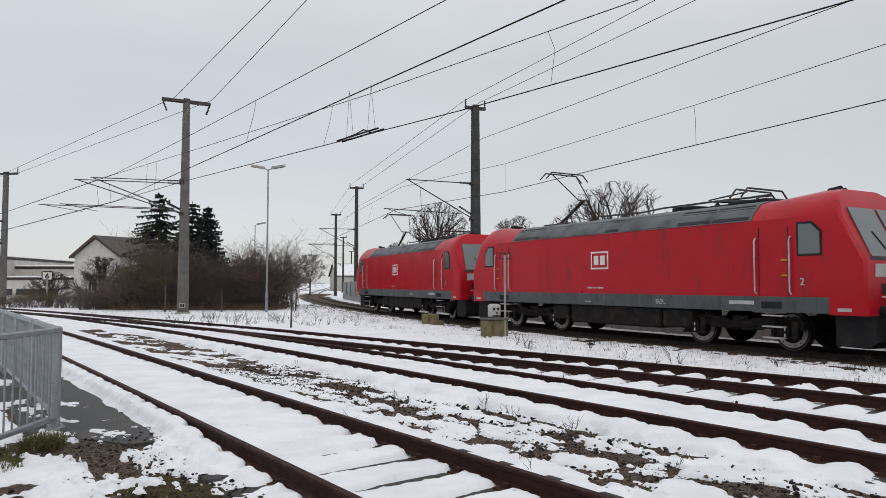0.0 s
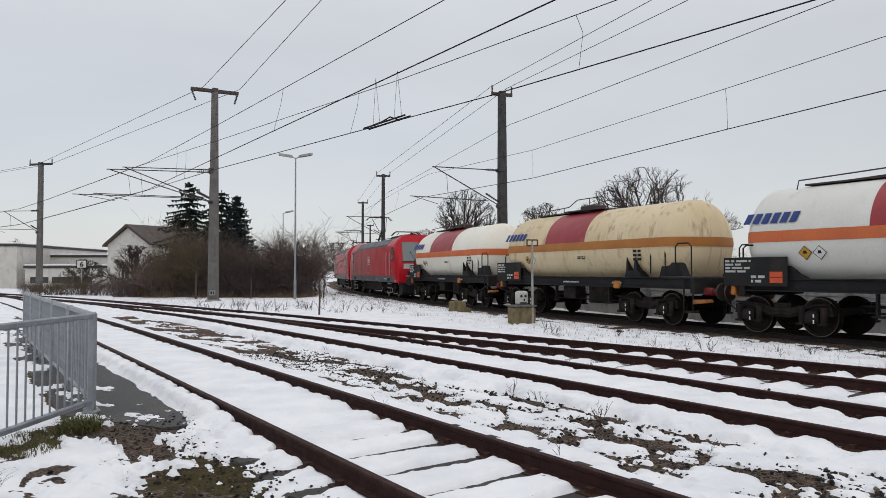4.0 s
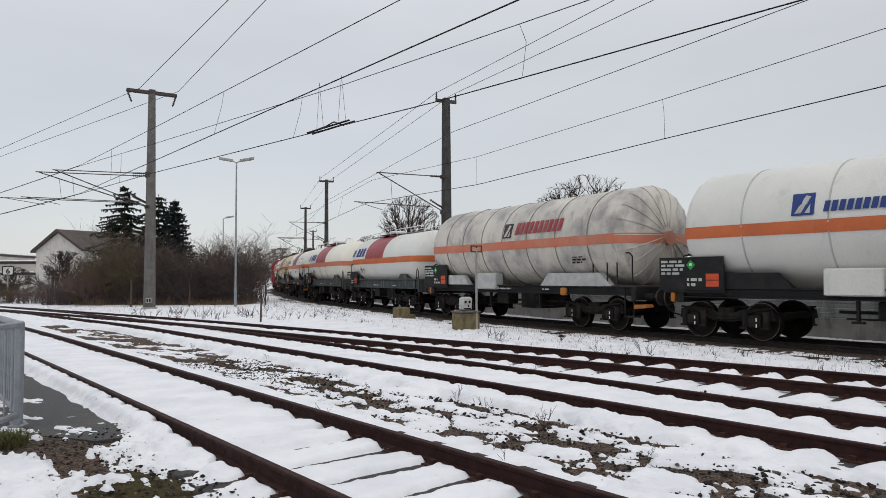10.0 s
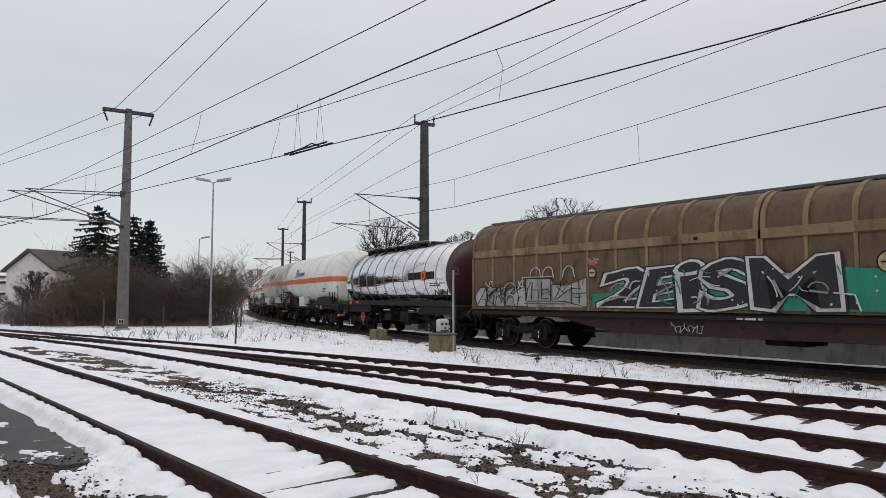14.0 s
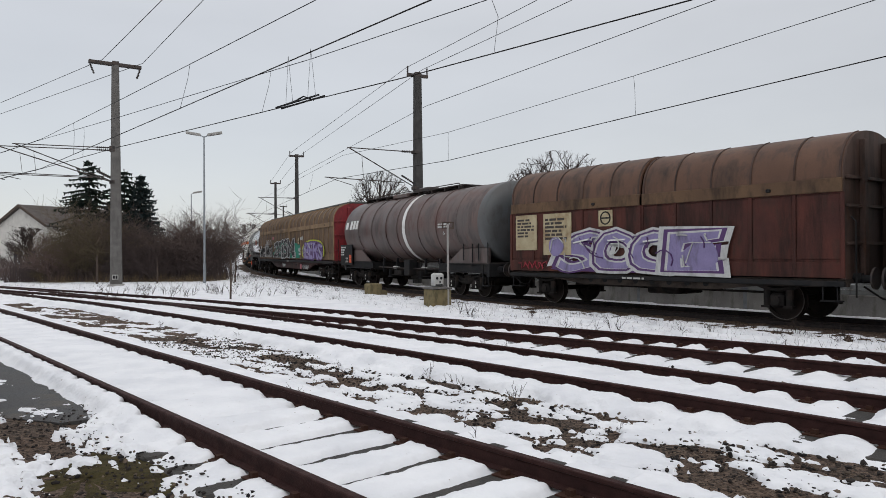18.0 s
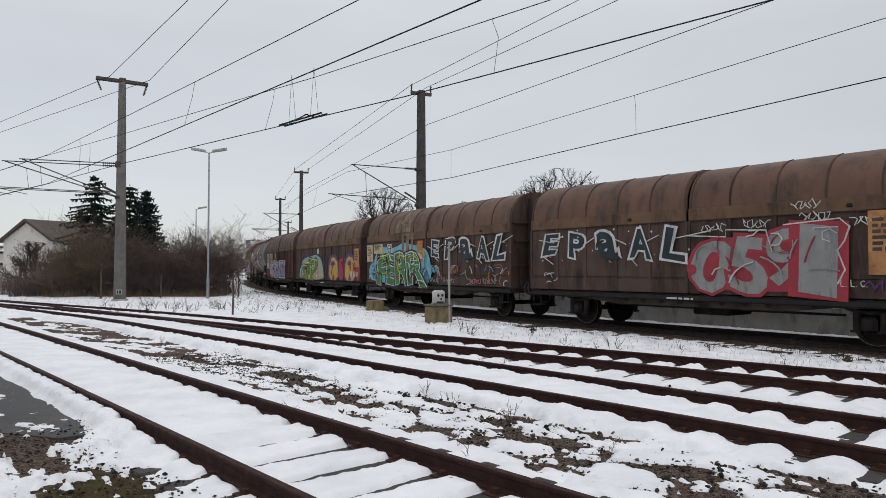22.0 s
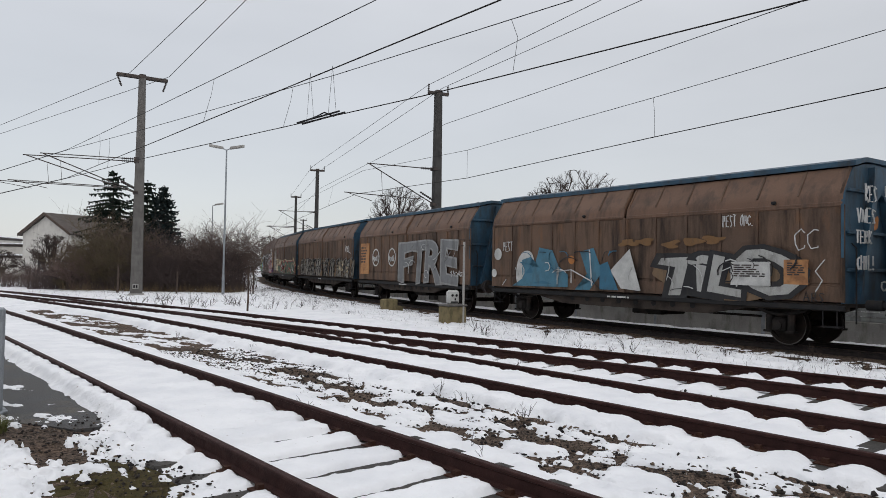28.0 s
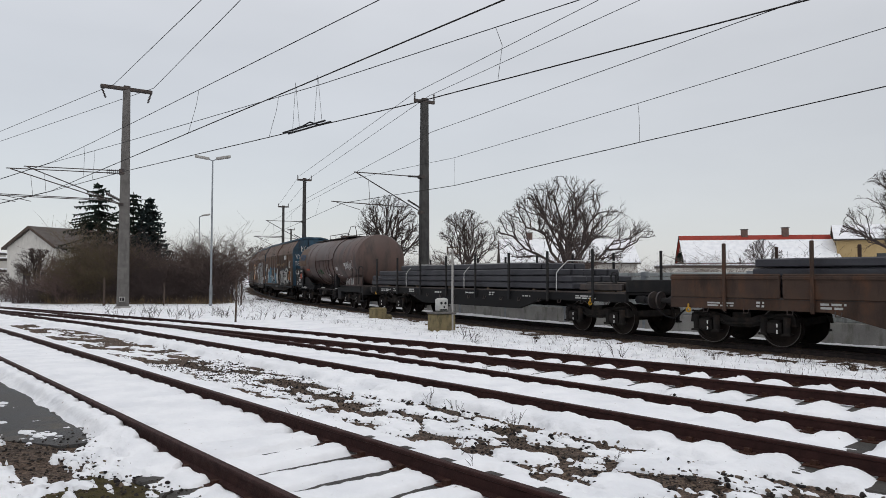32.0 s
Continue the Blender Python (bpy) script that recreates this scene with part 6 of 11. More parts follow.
    # railed end platform
    if rear_rails:
        for sy in (1.25, -1.25):
            for xa in (-L / 2 + 0.75, -L / 2 + 1.75)[:hoops]:
                part("end_railing", Geo().tube([(xa, sy, fz1 - 0.1), (xa, sy, fz1 + 0.85), (xa + 0.12, sy, fz1 + 0.95), (xa + 0.5, sy, fz1 + 0.95), (xa + 0.6, sy, fz1 + 0.85), (xa + 0.6, sy, fz1 + 0.1)], 0.022, 5), M_BLACK, v)
            part("end_railing", Geo().tube([(L / 2 - 0.72, sy, fz1 - 0.1), (L / 2 - 0.72, sy, fz1 + 0.75), (L / 2 - 0.8, sy, fz1 + 0.82), (L / 2 - 1.2, sy, fz1 + 0.82)], 0.022, 5), M_BLACK, v)
        part("end_platform", Geo().rbox(-L / 2 + 0.62, -L / 2 + 1.9, -1.28, 1.28, fz1 - 0.03, fz1 + 0.03, 0.01), M_STEEL_DK, v)
        part("step", Geo().box(-L / 2 + 0.65, -L / 2 + 1.05, 1.05, 1.3, 0.42, 0.46).tube([(-L / 2 + 0.68, 1.28, 0.44), (-L / 2 + 0.68, 1.28, fz1)], 0.02, 4).tube([(-L / 2 + 1.02, 1.28, 0.44), (-L / 2 + 1.02, 1.28, fz1)], 0.02, 4), M_BLACK, v)
    if stripe and frame is M_BLACK:
        for sy in (1, -1):
            y0, y1 = sorted((sy * 1.02, sy * 1.3))
            xe = -L / 2 + axles[1]
            part("end_bracket", Geo().plate([(-L / 2 + 0.2, 0.72), (-L / 2 + 0.66, 0.66), (-L / 2 + 0.66, 0.78), (-L / 2 + 0.24, 0.80)], y0, y1), M_AMBER, v, "amber painted bracket")
            part("corner_bracket", Geo().rbox(L / 2 - 0.72, L / 2 - 0.42, y0, y1, fz1 - 0.1, fz1 + 0.02, 0.02).rbox(L / 2 - 0.5, L / 2 - 0.38, y0, y1, fz0 - 0.12, fz1, 0.02), M_AMBER, v, "amber painted corner bracket")
            part("brake_bracket", Geo().rbox(xe + 0.95, xe + 1.25, sy * 1.2, sy * 1.3, fz0 - 0.04, fz0 + 0.2, 0.03), M_AMBER, v, "amber painted bracket")
            if platform == "dome":
                part("saddle_fork", Geo().plate([(xe + 0.72, fz1 - 0.03), (xe + 0.66, fz1 + 0.2), (xe + 0.62, fz1 + 0.6), (xe + 0.55, fz1 + 0.2), (xe + 0.32, fz1 + 0.2), (xe + 0.26, fz1 + 0.62), (xe + 0.16, fz1 + 0.2), (xe + 0.0, fz1 + 0.06), (xe - 0.1, fz1 - 0.03)], sy * 1.0, sy * 1.27), frame, v, "black saddle with two prongs")
                part("end_saddle", Geo().plate([(xe - 0.6, fz1 - 0.03), (xe - 0.75, fz1 + 0.42), (xe - 1.35, fz1 + 0.42), (xe - 1.6, fz1 - 0.03)], sy * 0.85, sy * 1.12), frame, v)
    if board:
        side_board(v, L / 2 - 0.2, fz0 + 0.12, 1.75, 0.72, 1.31, seed, codes=codes)
    bars(v, "frame_writing", 1.0, fz0 + 0.1, 0.9, 0.08, 1, 1.285, M_DIRTYW, seed + 2)
    bars(v, "frame_writing", -1.6, fz0 + 0.1, 0.5, 0.08, 1, 1.285, M_DIRTYW, seed + 3)
    sets = bogie(v, L / 2 - axles[0], wb) + bogie(v, -L / 2 + axles[1], wb)
    buffers(v, L, 1.0, M_BUFFER if platform == "dome" and frame is M_BLACK else M_BLACK)
    VEHICLES.append((v, front, back, axles[0], axles[1], sets))
    return v, L, on


def brand_bars(v, x, z, w, h, n, on, mat, slant=0.25, seed=1, y=0.03):
    """A maker's mark as slanted strokes of its size and colour."""
    rnd = random.Random(seed)
    step = w / n
    polys = []
    for k in range(n):
        u = k * step
        polys.append([(u, 0), (u + step * 0.75, 0), (u + step * 0.75 + slant * h, h), (u + slant * h, h)])
    return sheet(v, "maker_mark", polys, x, z, y, mat, on=on)


locomotive(30.1, 13.6, True, "red electric locomotive leading the freight train", 3)
locomotive(13.6, -2.9, True, "red electric locomotive coupled behind another", 9)

GAS = [(-3.7, -14.6, M_CREAM, M_ORANGE, "M", "cream gas tank wagon with orange stripe and red band"),
       (-14.6, -25.9, M_CREAM_D, M_OCHRE, "M", "soiled yellowish gas tank wagon with ochre stripe and red band"),
       (-25.9, -36.85, M_TANKW, M_ORANGE, "M", "white gas tank wagon with orange stripe and red band"),
       (-36.85, -47.6, M_CREAM, M_PINKST, "V", "cream gas tank wagon with faded stripe and rust streaks"),
       (-47.6, -58.3, M_TANKW, M_ORANGE, "V", "white gas tank wagon with orange stripe and grey frame")]
M_VFRAME = surf("frame_green_grey", (0.028, 0.036, 0.036), (0.045, 0.052, 0.05), 0.6, 0, 2, 50, 0.06, (0.16, 0.17, 0.16), 1.2, 0.4, 6)
for k, (fr, bk, tm, sm, kind, lab) in enumerate(GAS):
    bx = ((-0.75, 2.2), (-0.2, 2.1), (-0.5, 1.65), (-0.3, 2.3), (-0.3, 2.3))[k]
    v, L, on = tank_wagon(fr, bk, lab, 1.3, 2.36 if kind == "M" else 2.4, (0.46, 1.12) if kind == "M" else (0.5, 0.95), 0.68, tm, M_BLACK if kind == "M" else M_VFRAME, (1.06, 1.38) if kind == "M" else (1.05, 1.47), (1.6, 2.75) if kind == "M" else (1.5, 2.68), sm, M_BAND, bx, (), None, 20 + k, hand=M_STEEL_DK if kind == "M" else M_WHITE, codes=("265", "1017") if kind == "V" else None, hoops=2 if kind == "M" else 0)
    if kind == "M":
        brand_bars(v, L / 2 - 0.75, 2.72, 1.45, 0.26, 6, on, M_NAVY, 0.3, k)
        bars(v, "tank_writing", -2.6, 1.85, 0.45, 0.5, 4, on(0, 2.1) + 0.02, M_BLACK, 40 + k)
        bars(v, "tank_writing", 0.2, 1.95, 0.6, 0.12, 2, on(0, 2.0) + 0.02, M_DIRTYW if k == 9 else M_STEEL_DK, 50 + k)
    else:
        sheet(v, "maker_emblem", [[(0, 0), (0.16, 0.06), (0.3, 0.42), (0.16, 0.36)], [(0.2, 0.0), (0.42, 0.05), (0.36, 0.16), (0.22, 0.12)], [(0.34, 0.2), (0.46, 0.14), (0.38, 0.42), (0.32, 0.36)]], L / 2 - 0.95, 2.66, 0.03, M_NAVY, on=on)
        brand_bars(v, L / 2 - 1.6, 2.68, 1.3, 0.42, 3, on, M_NAVY, 0.2, k)
        for sy in (0.45, -0.45) if k == 4 else ():
            part("end_ladder", Geo().tube([(-L / 2 + 0.75, sy, 1.4), (-L / 2 + 0.78, sy, 3.3), (-L / 2 + 1.3, sy, 3.95), (-L / 2 + 1.75, sy, 3.95), (-L / 2 + 1.85, sy, 3.6)], 0.018, 5), M_WHITE, v)
            part("top_rail", Geo().tube([(0.2, sy, 3.72), (0.1, sy, 3.95), (-L / 2 + 2.0, sy, 3.95), (-L / 2 + 1.9, sy, 3.6)], 0.018, 5), M_WHITE, v)
        part("end_hoop", Geo().tube([(-L / 2 + 0.85, 1.22, 1.4), (-L / 2 + 0.85, 1.22, 1.85), (-L / 2 + 0.95, 1.22, 1.95), (-L / 2 + 1.05, 1.22, 1.85), (-L / 2 + 1.05, 1.22, 1.4)], 0.018, 5), M_BLACK, v)
        if k == 4:
            part("walk_plank", Geo().box(-L / 2 + 1.9, 0.1, -0.25, 0.25, 3.71, 3.75), M_GALV, v)
        for xs in (1.35, 1.05, -0.35) if k == 3 else ():
            part("rust_streak", Geo().lathe([(xs, 1.308), (xs + 0.09, 1.308)], 8, -38, 5, 2.4), M_YELLOW, v, "rusty streak", 30)
    for dx, f1, f2 in ((2.35, M_YELLOW, M_BLACK), (2.7, M_WHITE, M_BLACK)):
        diamond(v, L / 2 - dx, 1.98, 0.17, 0.012, on, f1, f2)

for k, (fr, bk, tm, sm, lab, cut) in enumerate(((-58.3, -71.0, M_TANKS, M_PINKST, "sooty white insulated tank wagon with faded stripe", 0), (-71.0, -84.0, M_TANKW, M_ORANGE, "clean white insulated tank wagon with orange stripe", 1))):
    fmat = M_DIRTYW if k == 0 else M_BLACK
    v, L, on = tank_wagon(fr, bk, lab, 1.48, 2.74, (0.55, 0.6), 0.62, tm, M_BLACK if k else M_BLACK, (1.02, 1.28), (1.78, 2.6 + 0.25 * k), sm, None, None, [-4.0, -2.5, -1.0, 0.4, 1.7, 3.0, 4.2] if k == 0 else [-4.0, -2.0, 0, 2.0, 4.0], surf("tank_seam_%d" % k, (0.22, 0.2, 0.17) if k == 0 else (0.5, 0.51, 0.49), None, 0.6, 0, 3, 40, 0.02), 60 + k, platform="", stripe_z=(2.5, 2.79))
    part("valve_box", Geo().rbox(1.0, 2.2, 1.0, 1.36, 1.12, 1.72, 0.03), fmat if k == 0 else M_TANKW, v, "valve cabinet below the tank")
    for skirt in ([(-4.8, 1.28), (-1.5, 1.28), (-1.9, 1.68), (-4.3, 1.68)], [(2.9, 1.28), (5.0, 1.28), (4.6, 1.64), (3.3, 1.64)]):
        part("saddle_skirt", Geo().plate(skirt, 1.1, 1.28), fmat if k == 0 else M_BLACK, v)
    part("hub", Geo().disc((-L / 2 + 0.57, 0, 2.66), "x", 0.2 if k == 0 else 0.44, 0.14, 28), M_PINKST if k == 0 else tm, v)
    if k:
        part("hub_stripe", Geo().box(-L / 2 + 0.492, -L / 2 + 0.6, -0.41, 0.41, 2.5, 2.79), M_ORANGE, v, "orange stripe across the hub")
    spokes = Geo()
    for q in range(20):
        a = 2 * math.pi * q / 20
        pts = [(px - 0.012, pr * math.cos(a), 2.74 + pr * math.sin(a)) for px, pr in dish(-L / 2 + 0.6 + 0.62, 1.485, 0.62, -1)[:-1]]
        spokes.tube(pts, 0.014, 4)
    part("end_seam", spokes, tm, v)
    mk = M_BAND if k == 0 else M_NAVY
    x0 = -0.35 if k == 0 else 2.1
    sheet(v, "maker_emblem", [[(0, 0), (0.5, 0), (0.5, 0.5), (0, 0.5)]], x0 + 0.7, 2.9, 0.025, M_NAVY if k else M_STEEL_DK, on=on)
    sheet(v, "maker_emblem_mark", [[(0.08, 0.05), (0.22, 0.05), (0.42, 0.42), (0.3, 0.45)], [(0.3, 0.05), (0.42, 0.05), (0.42, 0.25)]], x0 + 0.7, 2.9, 0.032, M_DIRTYW, on=on)
    brand_bars(v, x0, 3.0 if k == 0 else 2.95, 2.5 if k == 0 else 1.6, 0.4 if k == 0 else 0.24, 10, on, mk, 0.15, k, 0.035)
    bars(v, "tank_writing", -3.2, 1.95, 0.7, 0.35, 4, on(0, 2.1) + 0.03, M_BLACK, 70 + k)
    side_board(v, L / 2 - 0.1, 1.2, 1.85, 0.85, 1.34, 80 + k)
    diamond(v, L / 2 - 1.05, 1.85, 0.15, 1.375, None, M_GPLATE, M_WHITE)

# polished tank wagon
v, L, on = tank_wagon(-84.0, -96.5, "polished silver tank wagon with dark end and black frame", 1.38, 2.5, (0.5, 0.95), 0.3, M_CHROME, M_BLACK, (0.95, 1.3), (1.85, 2.1), None, None, None, [-4.2, -3.2, -2.2, -1.2, -0.2, 0.8, 1.8, 2.8, 3.8, 4.8], surf("seam_steel", (0.16, 0.16, 0.16), (0.3, 0.3, 0.3), 0.4, 0.8, 3, 40, 0.02), 90, platform="long", wb=1.68, board=False, hand=M_GALV, open_mid=True)
M_MAROON = surf("tank_end_maroon", (0.055, 0.018, 0.02), (0.04, 0.015, 0.017), 0.4, 0, 2, 40, 0.02)
x0 = -L / 2 + 0.95
part("end_paint", Geo().lathe([(px - 0.008, pr * 1.003 + 0.002) for px, pr in dish(x0 + 0.3, 1.38, 0.3, -1)], 40, zc=2.5), M_MAROON, v, "maroon painted end", 30)
for u, w, hh in ((0, 0.32, 0.3), (0.4, 0.26, 0.3), (0.72, 0.22, 0.3), (1.0, 0.25, 0.3), (1.68, 0.24, 0.3), (1.98, 0.3, 0.3)):
    sheet(v, "maker_mark", [[(u, 0), (u + w, 0), (u + w, hh), (u, hh)]], -1.75, 2.35, 0.025, M_BLACK, on=on)
part("maker_ring", Geo().disc((-1.75 - 1.46, 1.42, 2.5), "y", 0.2, 0.03, 20, 0.09), M_OPLATE, v, "red ring mark")
part("side_trough", Geo().rbox(-L / 2 + 0.8, L / 2 - 0.7, 1.12, 1.3, 1.28, 1.5, 0.02), M_BLACK, v)
bars(v, "tank_writing", -3.6, 2.05, 1.4, 0.18, 2, on(0, 2.1) + 0.02, M_STEEL_DK, 95)
for u in (0.9, 2.1, 3.2):
    bars(v, "tank_panel", L / 2 - u, 1.62, 0.8, 0.2, 3, on(0, 1.7) + 0.03, M_BLACK, 96)
part("hazard_plate", Geo().box(L / 2 - 1.4, L / 2 - 1.1, 1.301, 1.307, 1.31, 1.48).box(L / 2 - 2.3, L / 2 - 1.9, 1.301, 1.307, 1.36, 1.46), M_OPLATE, v)
part("hand_wheel", Geo().disc((L / 2 - 2.75, 1.25, 0.72), "y", 0.22, 0.04, 18, 0.17).box(L / 2 - 2.95, L / 2 - 2.55, 1.24, 1.26, 0.7, 0.74).box(L / 2 - 2.77, L / 2 - 2.73, 1.24, 1.26, 0.52, 0.92), M_OPLATE, v, "orange brake hand wheel")

# dark tank wagon
v, L, on = tank_wagon(-118.7, -133.0, "dark brown tank wagon with one white hoop and grey end", 1.46, 2.64, (0.7, 0.5), 0.28, M_BROWNT, M_BLACK, (0.86, 1.2), (2.1, 2.48), None, None, None, [-4.6, -3.1, -1.6, 1.4, 2.9, 4.4], M_BROWNT, 100, platform="long", wb=1.7, end_mat=M_GREYT, hand=M_STEEL_DK, open_mid=True, board=False)
part("white_hoop", Geo().lathe([(-0.5, 1.476), (-0.24, 1.476)], 44, zc=2.64), M_WHITE, v, "white painted hoop", 30)
brand_bars(v, L / 2 - 1.7, 2.72, 1.05, 0.4, 3, on, M_WHITE, 0.15, 4)
sheet(v, "maker_emblem", [[(0, 0), (0.3, 0), (0.3, 0.34), (0, 0.34)]], L / 2 - 1.2, 2.74, 0.025, M_WHITE, on=on)
bars(v, "tank_writing", -3.3, 2.5, 1.1, 0.2, 2, on(0, 2.64) + 0.02, M_DIRTYW, 101)
diamond(v, -3.7, 2.3, 0.09, 0.02, on, M_DIRTYW, M_BLACK)
for xr in (4.4, 2.9, 1.4, 0.3, -1.6, -3.1):
    part("hoop", Geo().lathe([(xr - 0.05, 1.46), (xr - 0.045, 1.495), (xr + 0.045, 1.495), (xr + 0.05, 1.46)], 40, zc=2.64), M_BROWNT, v, "", 30)
for xa, xb, xc in ((L / 2 - 0.7, L / 2 - 3.6, L / 2 - 2.6), (-L / 2 + 0.75, -L / 2 + 3.6, -L / 2 + 2.6)):
    part("end_skirt", Geo().plate([(xa, 1.18), (xb, 1.18), (xc, 1.72), (xa, 1.75)], 1.14, 1.2), M_BROWNT, v)
side_board(v, L / 2 - 0.15, 1.0, 1.5, 1.0, 1.31, 104)
part("brake_rod", Geo().tube([(3.2, 0.95, 0.95), (0.0, 0.98, 0.92), (-3.2, 0.95, 0.95)], 0.03, 5), M_STEEL_DK, v)
part("valve_box", Geo().rbox(-0.35, 0.15, 0.8, 1.2, 0.62, 1.3, 0.03), M_BLACK, v)
for x in (2.6, 1.2, -1.4, -2.6):
    part("rod_hanger", Geo().box(x, x + 0.06, 0.9, 1.0, 0.72, 1.35), M_BLACK, v)
part("hatch_box", Geo().rbox(1.0, 2.4, -0.6, 0.6, 4.02, 4.2, 0.03), M_BROWNT, v)

# rust-brown tank wagon near the tail
v, L, on = tank_wagon(-232.9, -246.0, "rust-brown tank wagon with white sprayed tags", 1.31, 2.42, (0.7, 1.45), 0.26, M_RUSTT, M_BLACK, (0.84, 1.14), (2.1, 2.6), None, None, None, [4.9, 3.6, 2.25, 1.4, 0.6, -2.9, -4.2], M_RUSTT, 110, board=False, platform="", wb=1.6, hand=M_STEEL_DK, open_mid=True)


def on_tank(xa, xb, za, zb, lift):
    """A strip laid on the tank's near side."""
    a, b = [math.degrees(math.asin((q - 2.42) / 1.31)) for q in (za, zb)]
    return Geo().lathe([(xa, 1.31 + lift), (xb, 1.31 + lift)], 14, a, b, 2.42)


part("maker_panel", on_tank(L / 2 - 2.35, L / 2 - 0.75, 2.27, 3.3, 0.006), surf("panel_tan", (0.13, 0.085, 0.055), (0.1, 0.06, 0.045), 0.6), v, "faded tan panel", 30)
brand_bars(v, L / 2 - 1.05, 2.58, 1.15, 0.36, 4, on, flat_paint("faded_blue", (0.028, 0.06, 0.11)), 0.05, 8, 0.035)
part("red_dash", on_tank(L / 2 - 3.0, L / 2 - 2.35, 1.98, 2.06, 0.006), M_OPLATE, v, "", 30)
for xr, w in ((-1.1, 0.06), (2.2, 0.035), (0.1, 0.03), (-0.35, 0.03)):
    part("hoop", Geo().lathe([(xr - w, 1.31), (xr - w, 1.345), (xr + w, 1.345), (xr + w, 1.31)], 40, zc=2.42), M_RUSTT, v, "", 30)
part("jacket", Geo().lathe([(-1.02, 1.335), (2.15, 1.335)], 20, 5, 84, 2.42), M_RUSTT, v, "raised steel jacket on the tank", 30)
part("jacket_flange", Geo().rbox(-1.02, 2.2, 1.28, 1.39, 2.50, 2.55, 0.01), M_RUSTT, v)
top = 3.73
deck = part("walkway", Geo().box(2.0, 5.6, -0.3, 0.3, top + 0.03, top + 0.07).box(-2.4, 2.0, -0.5, 0.5, top + 0.02, top + 0.05), M_STEEL_DK, v)
for sy in (0.52, -0.52):
    part("railing", Geo().tube([(1.9, sy, top - 0.1), (1.9, sy, top + 0.24), (-1.5, sy, top + 0.24), (-1.8, sy, top + 0.55), (-2.5, sy, top + 0.55), (-2.75, sy, top + 0.24), (-2.75, sy, top - 0.1)], 0.02, 5), M_STEEL_DK, deck)
    for x in (0.8, -0.3, -1.4):
        part("railing_post", Geo().tube([(x, sy, top - 0.15), (x, sy, top + 0.24)], 0.018, 5), M_STEEL_DK, deck)
part("manhole", Geo().disc((0.4, 0, top + 0.02), "z", 0.33, 0.3, 20), M_RUSTT, deck)
# valves, rods and boxes hung below the middle
part("valve_box", Geo().rbox(-2.3, -1.75, 0.85, 1.2, 0.42, 1.05, 0.03), M_BLACK, v)
part("outlet_pipe", Geo().tube([(0.9, 0.2, 1.05), (0.9, 0.6, 0.72), (0.9, 1.15, 0.66)], 0.07, 8).disc((0.9, 1.2, 0.66), "y", 0.11, 0.06, 12), M_STEEL_DK, v, "outlet pipe with a cap")
part("leg", Geo().rbox(-1.3, -1.15, 0.95, 1.15, 0.5, 1.75, 0.02).box(-1.38, -1.07, 0.9, 1.2, 0.46, 0.52), M_BLACK, v)
part("step_ladder", Geo().tube([(-1.45, 1.25, 0.4), (-1.45, 1.32, 1.9)], 0.02, 5).tube([(-1.05, 1.25, 0.4), (-1.05, 1.32, 1.9)], 0.02, 5).box(-1.45, -1.05, 1.2, 1.28, 0.42, 0.45).box(-1.45, -1.05, 1.22, 1.3, 0.8, 0.83), M_BLACK, v)
part("brake_rod", Geo().tube([(3.0, 0.95, 0.88), (0.2, 0.98, 0.9), (-1.7, 0.95, 0.86)], 0.028, 5), M_STEEL_DK, v)
for x in (2.4, 1.7, 0.1):
    part("rod_hanger", Geo().box(x, x + 0.06, 0.9, 1.0, 0.7, 1.2), M_BLACK, v)
# end plates over the bogies
for xa, xb, xc in ((L / 2 - 0.7, L / 2 - 3.4, L / 2 - 2.4), (-L / 2 + 1.1, -L / 2 + 3.6, -L / 2 + 2.7)):
    part("end_skirt", Geo().plate([(xa, 1.12), (xb, 1.12), (xc, 1.56), (xa, 1.6)], 1.14, 1.2), M_RUSTT if xa < 0 else M_BLACK, v)
# board at the leading end
x, y = L / 2 - 0.15, 1.3
board = part("sign_board", Geo().rbox(x - 1.6, x, y, y + 0.03, 0.98, 2.1, 0.01), M_BLACK, v, "tall black board with plates and lettering")
part("hazard_plate", Geo().box(x - 1.35, x - 1.0, y + 0.03, y + 0.036, 1.5, 1.78), M_OPLATE, board, "orange hazard plate")
part("hazard_line", Geo().box(x - 1.35, x - 1.0, y + 0.036, y + 0.039, 1.63, 1.645), M_BLACK, board)
lettering(board, "hazard_code", "80", x - 1.08, 1.66, 0.18, 0.1, y + 0.04, M_BLACK, 0.01)
lettering(board, "hazard_code", "1824", x - 1.03, 1.52, 0.28, 0.09, y + 0.04, M_BLACK, 0.01)
diamond(board, x - 0.55, 1.86, 0.17, y + 0.03, None, M_WHITE, M_BLACK)
for u, z, w, h, rows in ((0.62, 1.28, 0.6, 0.3, 3), (1.0, 1.88, 0.55, 0.13, 2), (0.1, 1.6, 0.24, 0.22, 3), (1.38, 1.55, 0.18, 0.2, 2), (0.66, 1.1, 0.75, 0.08, 1)):
    bars(board, "board_writing", x - u, z, w, h, rows, y + 0.031, M_DIRTYW, int(u * 50))
part("small_plate", Geo().box(x - 0.42, x - 0.32, y + 0.03, y + 0.035, 1.08, 1.34), M_WHITE, board)
for k in range(9):
    part("warning_stripe", Geo().plate([(L / 2 - 1.3 - 0.13 * k, 0.9), (L / 2 - 1.37 - 0.13 * k, 0.9), (L / 2 - 1.44 - 0.13 * k, 1.0), (L / 2 - 1.37 - 0.13 * k, 1.0)], 1.285, 1.29), M_DIRTYW, v)
